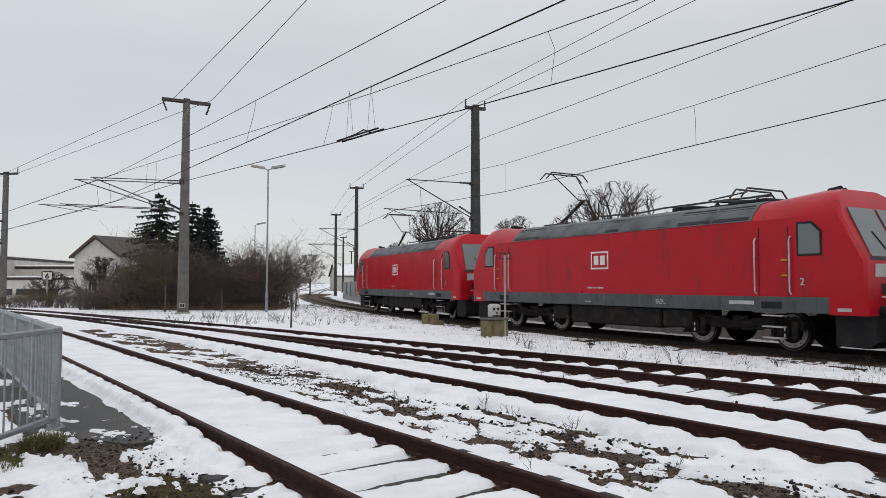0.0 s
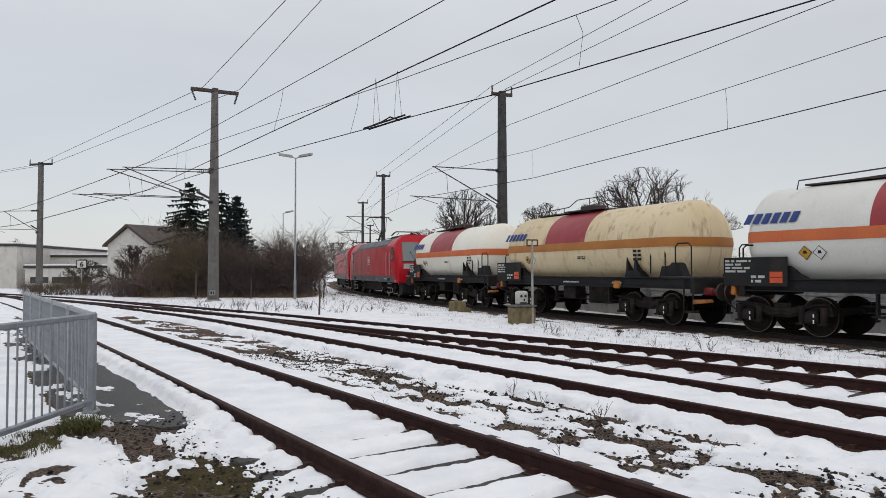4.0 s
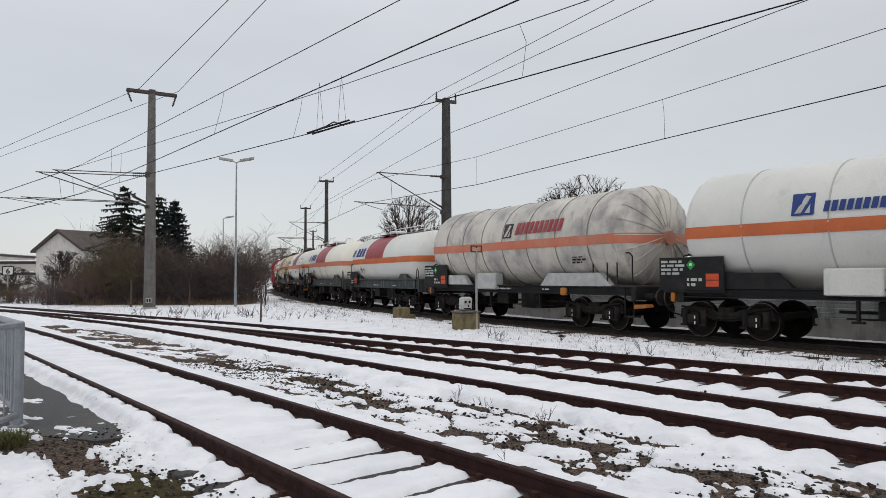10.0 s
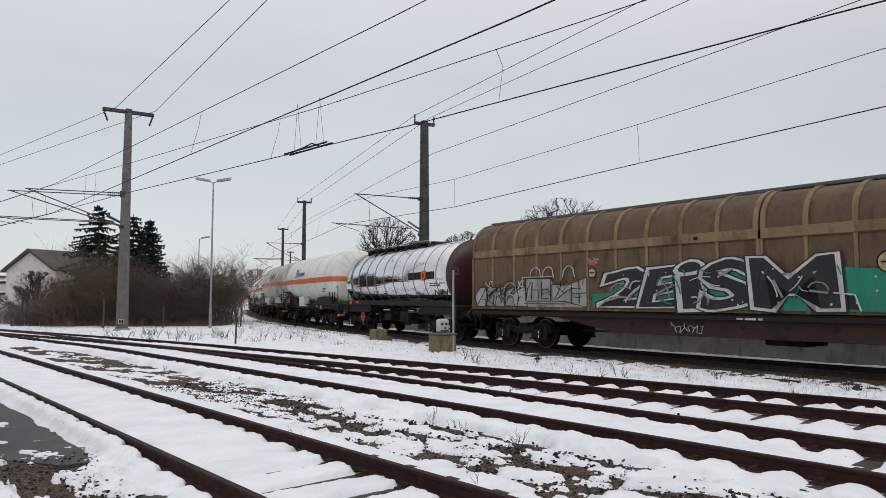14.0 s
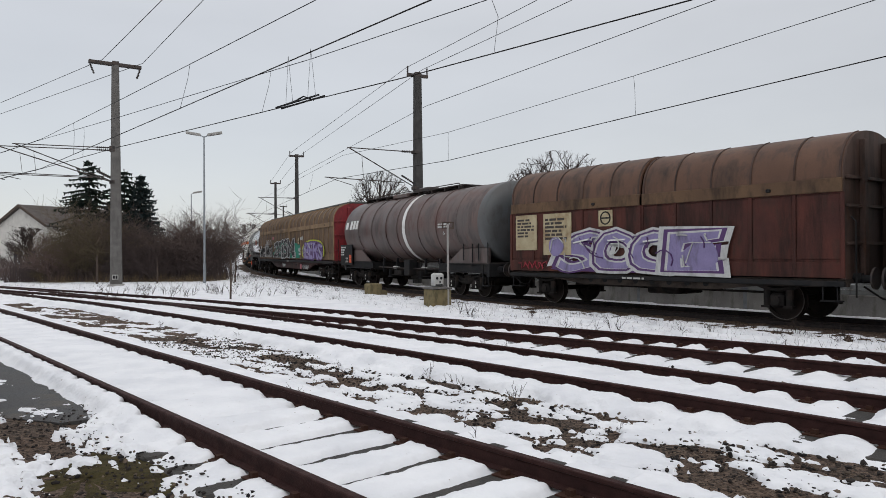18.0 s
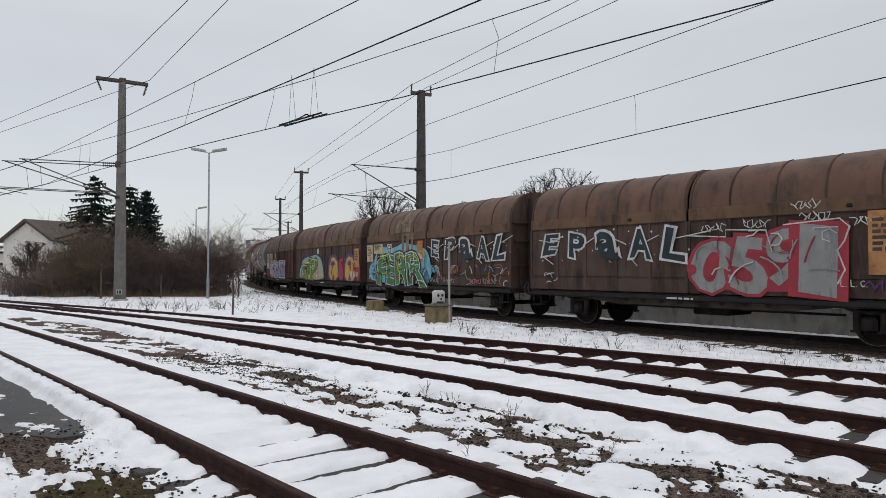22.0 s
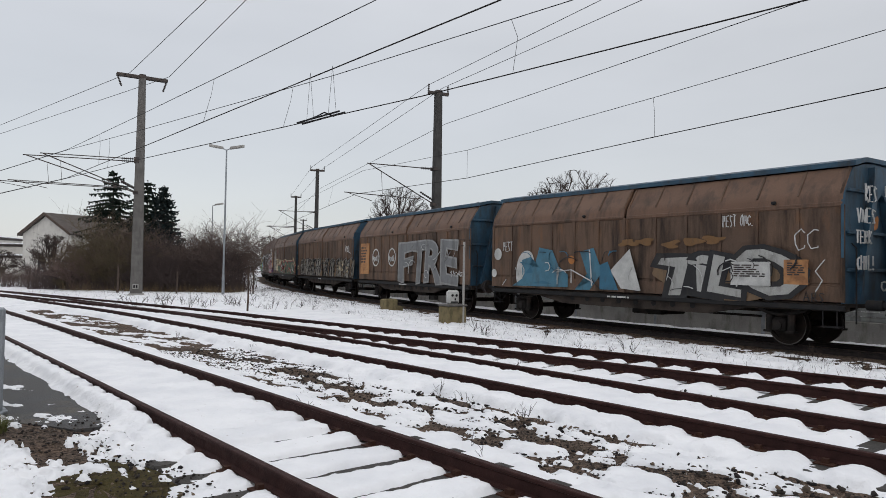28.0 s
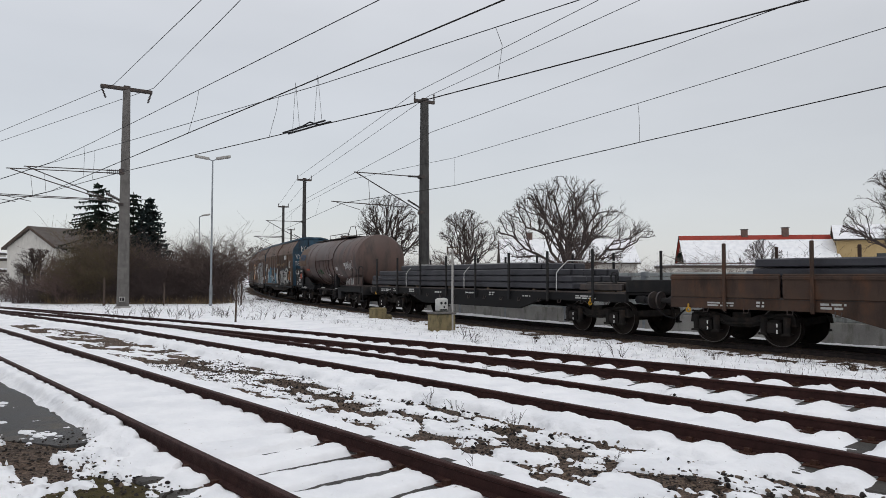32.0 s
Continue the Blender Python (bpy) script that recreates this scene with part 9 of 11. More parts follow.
# -- flat wagons with steel --
def flat_wagon(front, back, label, paint, axles, fz, seed, brown):
    L = front - back
    v = thing("flat_wagon", label, "rail wagon", None, "train")
    H = L / 2 - 0.62
    g = Geo()
    z0, z1 = fz
    for sy in (1, -1):
        g.plate([(-H, z1), (H, z1), (H, z0), (H * 0.55, z0), (H * 0.4, z0 - 0.34), (-H * 0.4, z0 - 0.34), (-H * 0.55, z0), (-H, z0)], sy * 1.22, sy * 1.34)
    g.box(-H, H, -1.3, 1.3, z1 - 0.06, z1)
    part("underframe", g, paint, v)
    if brown:
        for k in range(6):
            a, b = -H + k * 2 * H / 6, -H + (k + 1) * 2 * H / 6
            for sy in (1, -1):
                part("side_flap", Geo().rbox(a + 0.03, b - 0.03, sy * 1.3, sy * 1.38, z1 - 0.02, z1 + 0.55, 0.02), paint, v)
                part("flap_rail", Geo().rbox(a + 0.03, b - 0.03, sy * 1.38, sy * 1.41, z1 + 0.42, z1 + 0.5, 0.01), paint, v)
        part("end_flap", Geo().rbox(H - 0.06, H, -1.3, 1.3, z1, z1 + 0.5, 0.02), paint, v)
        part("end_flap", Geo().rbox(-H, -H + 0.06, -1.3, 1.3, z1, z1 + 0.5, 0.02), paint, v)
    for x in np.arange(-H + 1.2, H - 0.3, 2.0):
        for sy in (1, -1):
            part("stanchion", Geo().rbox(x - 0.04, x + 0.04, sy * 1.37, sy * 1.44, z0 - 0.05, 2.42, 0.015), M_BLACK if not brown else paint, v)
    bars(v, "frame_writing", H - 1.0, z0 + 0.05, 1.0, 0.12, 2, 1.345, M_DIRTYW, seed)
    bars(v, "frame_writing", 0.0, z0 + 0.08, 0.7, 0.08, 1, 1.345, M_DIRTYW, seed + 1)
    bars(v, "frame_writing", -H + 2.0, z0 + 0.05, 0.9, 0.12, 2, 1.345, M_DIRTYW, seed + 2)
    for x in (H - 0.5, -H + 1.35):
        part("yellow_hook", Geo().disc((x, 1.36, z0 - 0.05), "y", 0.07, 0.03, 10, 0.035).box(x - 0.02, x + 0.02, 1.35, 1.37, z0 - 0.02, z0 + 0.1), M_YELLOW, v)
    part("side_lip", Geo().rbox(-H, H, 1.3, 1.352, z1 - 0.035, z1 + 0.015, 0.008), M_STEEL_DK, v)
    for x in np.arange(-H + 0.7, H - 0.3, 1.0):
        part("rope_hook", Geo().tube([(x - 0.07, 1.345, z0 + 0.02), (x - 0.05, 1.38, z0 - 0.08), (x + 0.05, 1.38, z0 - 0.08), (x + 0.07, 1.345, z0 + 0.02)], 0.014, 5), M_STEEL_DK, v)
    for x in (3.2, 1.1, -1.2, -3.3):
        part("girder_bracket", Geo().plate([(x - 0.3, z0), (x + 0.3, z0), (x + 0.06, z0 - 0.26), (x - 0.06, z0 - 0.26)], 1.2, 1.3), M_BOGIE, v)
    for q, (x, w, h, rows) in enumerate(((H - 2.2, 0.25, 0.16, 2), (H - 3.6, 0.7, 0.16, 2), (2.2, 0.5, 0.1, 1), (-1.5, 0.35, 0.14, 2), (-3.4, 0.45, 0.06, 1))):
        bars(v, "frame_writing", x, z0 + 0.05, w, h, rows, 1.347, M_DIRTYW, seed + 5 + q)
    sets = bogie(v, L / 2 - axles[0], 1.68) + bogie(v, -L / 2 + axles[1], 1.68)
    buffers(v, L, 1.0, M_BLACK)
    VEHICLES.append((v, front, back, axles[0], axles[1], sets))
    return v, H, z1


def steel_load(v, H, z1, layers, straps):
    """Long steel sections stacked on battens; they ride with the wagon."""
    for a, b, h, w, n in layers:
        for j in range(n):
            y0, dy = -w + j * 2 * w / n, 2 * w / n
            part("steel_section", Geo().rbox(a + 0.03 * (j % 3), b - 0.04 * (j % 2), y0 + 0.008, y0 + dy - 0.008, z1 + h, z1 + h + 0.205, 0.03), M_BEAM, v)
    for x in np.linspace(-H + 1.5, H - 1.5, 6):
        part("batten", Geo().box(x - 0.06, x + 0.06, -1.25, 1.25, z1, z1 + 0.06), M_OLDWOOD_L, v)
    for x in straps:
        part("strap", Geo().tube([(x, 1.3, z1), (x, 1.3, z1 + 0.55), (x - 0.1, 1.26, z1 + 0.68), (x - 0.3, 1.1, z1 + 0.93), (x - 0.35, -1.1, z1 + 0.93), (x, -1.28, z1 + 0.5)], 0.016, 5), M_STRAP, v)


M_OLDWOOD_L = surf("batten_wood", (0.16, 0.12, 0.08), (0.1, 0.08, 0.06), 0.9, 0, 6, 60, 0.3)
v, H, z1 = flat_wagon(-246.0, -263.1, "black flat wagon with stanchions carrying grey steel sections", M_FLATBLK, (2.2, 2.08), (0.92, 1.18), 170, False)
steel_load(v, H, z1, ((-H + 2.2, H + 0.2, 0.06, 1.27, 4), (-H + 2.25, H + 0.15, 0.27, 1.27, 4), (-H + 2.8, H - 0.6, 0.48, 1.27, 5), (-H + 4.3, H - 2.6, 0.69, 1.2, 5)), (-H + 2.9, -H + 8.1, -H + 12.6))
part("end_board", Geo().rbox(-H, -H + 0.08, -1.25, 1.25, z1, z1 + 0.36, 0.02), M_BLACK, v)
for q in range(5):
    part("stowed_stanchion", Geo().rbox(-H + 0.2 + 0.02 * q, -H + 1.9 - 0.09 * q, 1.18 - 0.2 * q, 1.28 - 0.2 * q, z1 + 0.05 + 0.05 * (q % 2), z1 + 0.24 + 0.05 * (q % 2), 0.02), M_STEEL_DK, v)
part("brake_stand", Geo().tube([(-H + 0.5, 1.2, z1), (-H + 0.5, 1.2, z1 + 0.5)], 0.03, 6).disc((-H + 0.5, 1.24, z1 + 0.42), "y", 0.16, 0.03, 16, 0.13), M_BLACK, v)
v, H, z1 = flat_wagon(-263.1, -281.0, "rusty brown flat wagon with side flaps carrying steel sections", M_GONDOLA, (2.3, 2.35), (0.86, 1.14), 180, True)
steel_load(v, H, z1, ((-H + 0.3, H - 0.4, 0.06, 1.24, 4), (-H + 0.4, H - 0.9, 0.27, 1.24, 4), (-H + 0.4, H - 2.0, 0.48, 1.2, 4), (-H + 0.5, H - 2.1, 0.70, 1.2, 5)), (H - 5.0, H - 8.5, -H + 4.2))

# ---- things beside the tracks ----
M_ASPHALT = surf("asphalt_old", (0.036, 0.036, 0.038), (0.06, 0.056, 0.053), 0.6, 0, 1.6, 90, 0.5, (0.10, 0.08, 0.055), 1.3, 0.3)
M_BARK = surf("bark", (0.06, 0.046, 0.04), (0.05, 0.04, 0.035), 0.9, 0, 4, 40, 0.2)
M_TWIG = surf("twigs", (0.15, 0.105, 0.092), (0.11, 0.08, 0.072), 0.9, 0, 1.0, 30, 0)
M_TWIG_D = surf("twigs_dark", (0.10, 0.077, 0.07), (0.13, 0.095, 0.082), 0.9, 0, 0.8, 30, 0)
M_TWIG_O = surf("twigs_olive", (0.12, 0.095, 0.06), (0.085, 0.068, 0.045), 0.9, 0, 1.0, 30, 0)
M_TWIG_P = surf("twigs_purple_brown", (0.085, 0.064, 0.06), (0.06, 0.047, 0.045), 0.9, 0, 1.0, 30, 0)
M_STALK = surf("dry_stalks", (0.2, 0.145, 0.085), (0.13, 0.095, 0.06), 0.9, 0, 2.0, 30, 0)
M_TWIG_T = surf("tree_twigs", (0.05, 0.04, 0.037), (0.075, 0.056, 0.05), 0.9, 0, 0.8, 30, 0)
M_NEEDLE = surf("needles", (0.013, 0.022, 0.018), (0.022, 0.03, 0.02), 0.8, 0, 2, 30, 0)
M_WEED = surf("dry_weed", (0.05, 0.036, 0.028), (0.032, 0.025, 0.022), 0.9, 0, 3, 30, 0)
M_GRASS = surf("grass", (0.055, 0.07, 0.02), (0.13, 0.105, 0.05), 0.85, 0, 3, 30, 0)
M_MOSS = surf("moss_soil", (0.05, 0.043, 0.012), (0.09, 0.068, 0.03), 0.95, 0, 24, 120, 1.0, (0.028, 0.02, 0.012), 9, 0.55)
M_PLASTER = surf("plaster_white", (0.56, 0.54, 0.50), (0.48, 0.46, 0.43), 0.85, 0, 1.2, 40, 0.1, (0.3, 0.28, 0.25), 0.8, 0.3, 4)
M_OCHREW = surf("plaster_ochre", (0.42, 0.31, 0.16), (0.36, 0.26, 0.13), 0.85, 0, 1.2, 40, 0.1)
M_TILE_G = surf("roof_tile_grey", (0.11, 0.095, 0.085), (0.08, 0.07, 0.065), 0.8, 0, 2, 30, 0.3)
M_TILE_R = surf("roof_tile_red", (0.30, 0.045, 0.03), (0.22, 0.04, 0.028), 0.75, 0, 2, 30, 0.3)
M_BRICKC = surf("chimney_brick", (0.15, 0.10, 0.085), (0.1, 0.07, 0.06), 0.85, 0, 5, 40, 0.3)
M_WINDOW = surf("window_dark", (0.04, 0.045, 0.05), None, 0.2, 0, 3, 30, 0)
M_OLDWOOD = surf("old_wood", (0.10, 0.075, 0.06), (0.06, 0.045, 0.04), 0.9, 0, 6, 60, 0.4)
M_BOXCON = surf("mossy_concrete", (0.21, 0.17, 0.09), (0.15, 0.12, 0.07), 0.9, 0, 4, 50, 0.4, (0.07, 0.065, 0.04), 3, 0.45, 2)
M_STONE = surf("ballast_stone", (0.085, 0.07, 0.06), (0.05, 0.043, 0.04), 0.85, 0, 8, 60, 0.3)
_nt = M_STONE.node_tree
_isl, _ramp = _nt.nodes.new("ShaderNodeNewGeometry"), _nt.nodes.new("ShaderNodeValToRGB")
_ramp.color_ramp.elements[0].color, _ramp.color_ramp.elements[1].color = (0.014, 0.013, 0.014, 1), (0.17, 0.13, 0.095, 1)
_e = _ramp.color_ramp.elements.new(0.7)
_e.color = (0.045, 0.038, 0.033, 1)
_nt.links.new(_isl.outputs["Random Per Island"], _ramp.inputs[0])
_nt.links.new(_ramp.outputs[0], next(n for n in _nt.nodes if n.type == "BSDF_PRINCIPLED").inputs["Base Color"])

# path of worn asphalt beside the first siding
rnd = random.Random(11)
left, right = [], []
for s in np.arange(8.25, 34, 0.35):
    left.append(at_sn(s, 1.12 + 0.06 * rnd.random() + 0.6 * max(0, 9.6 - s), -0.158))
    right.append(at_sn(s, 2.38 - 0.08 * rnd.random() - 0.2 * max(0, 8.8 - s), -0.158))
g = Geo().loft([[tuple(a), tuple(b), tuple(b - Vector((0, 0, 0.2))), tuple(a - Vector((0, 0, 0.2)))] for a, b in zip(left, right)], True, True)
tagged(new("path", g.mesh("path", M_ASPHALT)), "worn dark asphalt path with melting snow", "path", kind="structure")

# galvanised railing round the path's end
GATE_H, GZ = 1.07, -0.12


def railing_panel(a, b, label):
    a, b = Vector(a), Vector(b)
    L = (b - a).length
    t = thing("metal_railing", label, "railing", Matrix.Translation(a) @ Matrix.Rotation(math.atan2((b - a).y, (b - a).x), 4, "Z"), "railings")
    for x in (0.04, L - 0.04):
        part("post", Geo().rbox(x - 0.04, x + 0.04, -0.04, 0.04, GZ - 0.3, GATE_H, 0.012), M_GALV, t)
    part("top_rail", Geo().rbox(0.08, L - 0.08, -0.03, 0.03, GATE_H - 0.07, GATE_H - 0.005, 0.012), M_GALV, t)
    part("bottom_rail", Geo().rbox(0.08, L - 0.08, -0.03, 0.03, GZ + 0.1, GZ + 0.16, 0.012), M_GALV, t)
    x = 0.19
    while x < L - 0.1:
        part("bar", BAR_ME, None, t).matrix_basis = pose(x, 0, 0)
        x += 0.145
    part("foot_plate", Geo().rbox(-0.04, 0.12, -0.08, 0.08, GZ - 0.02, GZ + 0.02, 0.01), M_GALV, t)
    return t


BAR_ME = Geo().tube([(0, 0, GZ + 0.15), (0, 0, GATE_H - 0.06)], 0.011, 6).mesh("bar", M_GALV)
corner = Vector((-4.56, 8.47, 0))
railing_panel(corner, (-4.53, 6.45, 0), "grey galvanised railing panel with upright bars")
railing_panel((-4.53, 6.37, 0), (-4.50, 4.3, 0), "grey galvanised railing panel with upright bars")
p = corner + AX_S * 0.1
for k in range(5):
    q = p + AX_S * 2.1 + AX_N * 0.02
    railing_panel(p, q, "grey galvanised railing panel beside the siding")
    p = q + AX_S * 0.08

# lamp posts
def lamp_post(x, y, h, arms, turn, label):
    t = thing("street_lamp", label, "street lamp", pose(x, y, -0.12, 0, 0, turn), "street lamps")
    part("pole", Geo().tube([(0, 0, -0.3), (0, 0, 1.2)], 0.085, 12).tube([(0, 0, 1.2), (0, 0, h)], 0.065, 12, 0.04), M_GALV, t)
    for sx in arms:
        arm = part("arm", Geo().tube([(0, 0, h - 0.05), (sx * 0.25, 0, h + 0.08)], 0.03, 6), M_GALV, t)
        part("lamp_head", Geo().loft([[(sx * (0.2 + u), w * c, h + 0.06 + 0.17 * u + dz) for c, dz in ((1, 0), (0.7, 0.1), (-0.7, 0.1), (-1, 0), (-0.8, -0.05), (0.8, -0.05))] for u, w in ((0, 0.06), (0.12, 0.13), (0.6, 0.14), (0.82, 0.07))], True, True), M_CONCRETE_L, arm, "flat grey lamp head")


lamp_post(-10.5, 42.3, 8.55, (-1, 1), 0, "slim galvanised street lamp with two flat heads")
lamp_post(-18.6, 70.0, 7.5, (1,), 0, "slim distant street lamp with one head")

# small fixtures between the tracks
bx = thing("cable_box", "mossy concrete cable box with a white cap", "cable box", pose(1.62, 22.5, -0.14, 0, 0, 28))
part("body", Geo().rbox(-0.34, 0.34, -0.3, 0.3, -0.1, 0.58, 0.03), M_BOXCON, bx)
part("lid", Geo().rbox(-0.37, 0.37, -0.33, 0.33, 0.58, 0.64, 0.02), M_CONCRETE, bx)
cap = part("cap", Geo().rbox(-0.19, 0.19, -0.12, 0.12, 0.64, 1.08, 0.05), M_DIRTYW, bx, "white painted cap with black marks")
for mark in (Geo().disc((-0.08, -0.123, 0.92), "y", 0.045, 0.006, 8), Geo().disc((0.07, -0.123, 0.92), "y", 0.045, 0.006, 8), Geo().box(-0.14, 0.12, -0.126, -0.12, 0.69, 0.73), Geo().box(0.0, 0.05, -0.126, -0.12, 0.76, 0.83)):
    part("black_mark", mark, M_BLACK, cap)
sp = thing("sign_post", "thin pale post with a small empty frame", "sign", pose(1.95, 22.35, -0.14, 0, 0, 20))
part("post", Geo().rbox(-0.03, 0.03, -0.03, 0.03, -0.2, 2.62, 0.01), M_CONCRETE_L, sp)
part("frame", Geo().box(-0.2, 0.2, -0.02, 0.0, 2.66, 2.7).box(-0.2, 0.2, -0.02, 0.0, 2.48, 2.52).box(-0.2, -0.16, -0.02, 0, 2.5, 2.68).box(0.16, 0.2, -0.02, 0, 2.5, 2.68).box(-0.02, 0.02, -0.02, 0, 2.5, 2.68), M_OLDWOOD, sp)
b2 = thing("concrete_block", "small weathered concrete block with yellow stain", "block", pose(-0.5, 28.8, -0.14, 0, 0, 30))
part("body", Geo().rbox(-0.3, 0.26, -0.25, 0.25, -0.1, 0.5, 0.04).rbox(0.2, 0.55, -0.2, 0.2, -0.1, 0.22, 0.05), M_BOXCON, b2)
s6 = thing("speed_sign", "white railway speed board with a black six", "sign", pose(-29.4, 52.7, -0.12, 0, 0, 28))
part("post", Geo().tube([(0, 0, -0.3), (0, 0, 2.6)], 0.05, 8), M_CONCRETE_L, s6)
brd = part("board", Geo().rbox(-0.36, 0.36, -0.06, -0.04, 1.95, 2.6, 0.01), M_WHITE, s6)
part("border", Geo().box(-0.36, 0.36, -0.068, -0.06, 2.54, 2.6).box(-0.36, 0.36, -0.068, -0.06, 1.95, 2.01).box(-0.36, -0.3, -0.068, -0.06, 1.95, 2.6).box(0.3, 0.36, -0.068, -0.06, 1.95, 2.6), M_BLACK, brd)
vs, fs = glyphs("6", 0.03)
u0, u1, w0, w1 = min(p[0] for p in vs), max(p[0] for p in vs), min(p[1] for p in vs), max(p[1] for p in vs)
part("numeral", Geo().add([(-0.13 + 0.26 * (u - u0) / (u1 - u0), -0.07, 2.06 + 0.42 * (w - w0) / (w1 - w0)) for u, w in vs], fs), M_BLACK, brd, smooth=0)
for x, y, h, r in ((-5.9, 27.6, 1.4, 0.04), (-16.9, 43.2, 1.5, 0.07), (-13.4, 43.0, 1.2, 0.045), (-9.0, 43.4, 1.3, 0.045)):
    tagged(new("wooden_post", Geo().tube([(x, y, -0.4), (x + 0.03, y, h * 0.6), (x + 0.0, y + 0.02, h)], r, 7, r * 0.7).mesh("wooden_post", M_OLDWOOD)), "old leaning wooden post in the snow", "post", "old posts")


# ---- plants ----
def branch(g, rnd, p, d, length, r, depth, spread, up, kids, sides=4, bend=0.18):
    pts = [p]
    n = 3 if depth > 1 else 2
    for k in range(n):
        d = (d + Vector((rnd.gauss(0, bend), rnd.gauss(0, bend), rnd.gauss(0, bend) + up))).normalized()
        pts.append(pts[-1] + d * (length / n))
    g.tube(pts, r, sides if depth > 1 else 3, r * 0.55, False)
    if depth == 0:
        return
    m = kids[depth - 1]
    for k in range(m):
        f = 0.3 + 0.7 * (k + rnd.random()) / m
        i = min(int(f * n), n - 1)
        q = pts[i].lerp(pts[i + 1], f * n - i)
        a = rnd.random() * 2 * math.pi
        side = Vector((math.cos(a), math.sin(a), rnd.uniform(-0.15, 0.45)))
        nd = (d * (1 - spread) + side * spread).normalized()
        branch(g, rnd, q, nd, length * rnd.uniform(0.5, 0.72), r * 0.52 * (1 - 0.3 * f) + 0.004, depth - 1, spread, up, kids, sides, bend)


def crooked(rnd, a, b, n, wob, arch=0.0):
    """A crooked line from a to b that arches upwards."""
    pts = []
    for k in range(n + 1):
        f = k / n
        w = wob * (b - a).length * math.sin(math.pi * f)
        pts.append(a.lerp(b, f) + Vector((rnd.gauss(0, w), rnd.gauss(0, w), rnd.gauss(0, w) + arch * (b - a).length * math.sin(math.pi * f))))
    return pts


def bare_tree(x, y, h, width, seed, label, trunk=0.3, clear=0.22, dense=1.0, z=-0.3, mat=None):
    """A leafless tree: clear limbs rising into a domed, open crown."""
    rnd = random.Random(seed)
    t = thing("bare_tree", label, "tree", pose(x, y, z), "bare trees")
    k = trunk * h / 10
    part("trunk", Geo().tube([(0, 0, -0.3), (0.02, 0.03, h * clear * 0.5), (0.05 * h * 0.1, 0, h * clear), (0, 0.05, h * clear * 1.35)], k, 8, k * 0.7), M_BARK, t)
    g = Geo()
    rw, low = width / 2, h * clear * 0.8
    rh = h - low

    def inside(p):
        q = Vector((p.x / rw, p.y / rw, max(p.z - low, 0.0) / rh))
        d = q.length
        if d > 1:
            p = Vector((p.x / d, p.y / d, low + max(p.z - low, 0.0) / d))
        return p

    def grow_limb(p, tip, r, depth):
        n = 5 if depth == 3 else (4 if depth == 2 else 3)
        pts = crooked(rnd, p, tip, n, 0.035 if depth == 3 else 0.07, 0.03)
        g.tube(pts, r, 5 if depth > 1 else 3, r * 0.4, False)
        if depth == 0:
            return
        m = (int(8 * dense), int(7 * dense), 9)[depth - 1]
        d = (tip - p)
        for q in range(m):
            f = 0.22 + 0.78 * (q + rnd.random()) / m
            e = min(int(f * n), n - 1)
            o = pts[e].lerp(pts[e + 1], f * n - e)
            along = d.normalized()
            turn = Vector((rnd.gauss(0, 1), rnd.gauss(0, 1), rnd.gauss(0.2, 0.8))).normalized()
            out = Vector((o.x / rw, o.y / rw, (o.z - low) / rh * 0.8 + 0.1))
            way = (along * 0.75 + turn * 0.8 + out * 0.5).normalized()
            grow_limb(o, inside(o + way * d.length * rnd.uniform(0.28, 0.55)), max(r * (0.55 - 0.2 * f), 0.009), depth - 1)

    limbs = 10
    for i in range(limbs):
        a = 2 * math.pi * (i * 0.382 + 0.08 * rnd.random())
        lift = math.radians(rnd.uniform(18, 50) if i % 3 else rnd.uniform(58, 85))
        tip = Vector((math.cos(a) * math.cos(lift) * rw, math.sin(a) * math.cos(lift) * rw, low + math.sin(lift) * rh)) * rnd.uniform(0.82, 0.95)
        grow_limb(Vector((0, 0, h * clear * rnd.uniform(0.7, 1.3))), tip, k * 0.32, 3)
    part("crown", g, mat or M_TWIG_T, t, "bare dark branches")
    return t


bare_tree(-0.5, 75, 10.6, 9.4, 3, "leafless tree with a dense round crown behind the main line", 0.42)
bare_tree(-5.6, 88, 7.2, 5.5, 5, "small leafless tree far behind the main line", 0.3)
bare_tree(15.2, 60, 10.6, 15.6, 8, "broad leafless tree behind the barrier", 0.45, 0.2)
bare_tree(6.9, 66, 8.2, 8.0, 13, "small leafless garden tree behind the barrier", 0.35)
bare_tree(35.6, 46.5, 10.0, 9.0, 17, "leafless tree with fine twigs beside the ochre house", 0.35, 0.25)
bare_tree(-20.8, 111, 6.6, 6.0, 19, "leafless tree beyond the curve", 0.2)
bare_tree(-25.3, 52.5, 3.9, 5.5, 23, "spreading leafless orchard tree before the white house", 0.5, 0.18)
bare_tree(-31.0, 56.0, 2.9, 4.5, 27, "low leafless orchard tree beside the white house", 0.5, 0.18)
bare_tree(-13.6, 160, 8.0, 7.0, 29, "distant leafless tree beyond the curve", 0.35)
bare_tree(24.0, 88, 7.0, 6.0, 31, "leafless garden tree between houses", 0.3)
bare_tree(45.5, 84, 6.6, 7.0, 37, "leafless garden tree before the red roof", 0.3)
bare_tree(-62.0, 95, 6.5, 6.0, 41, "distant leafless tree behind the low hall", 0.3)


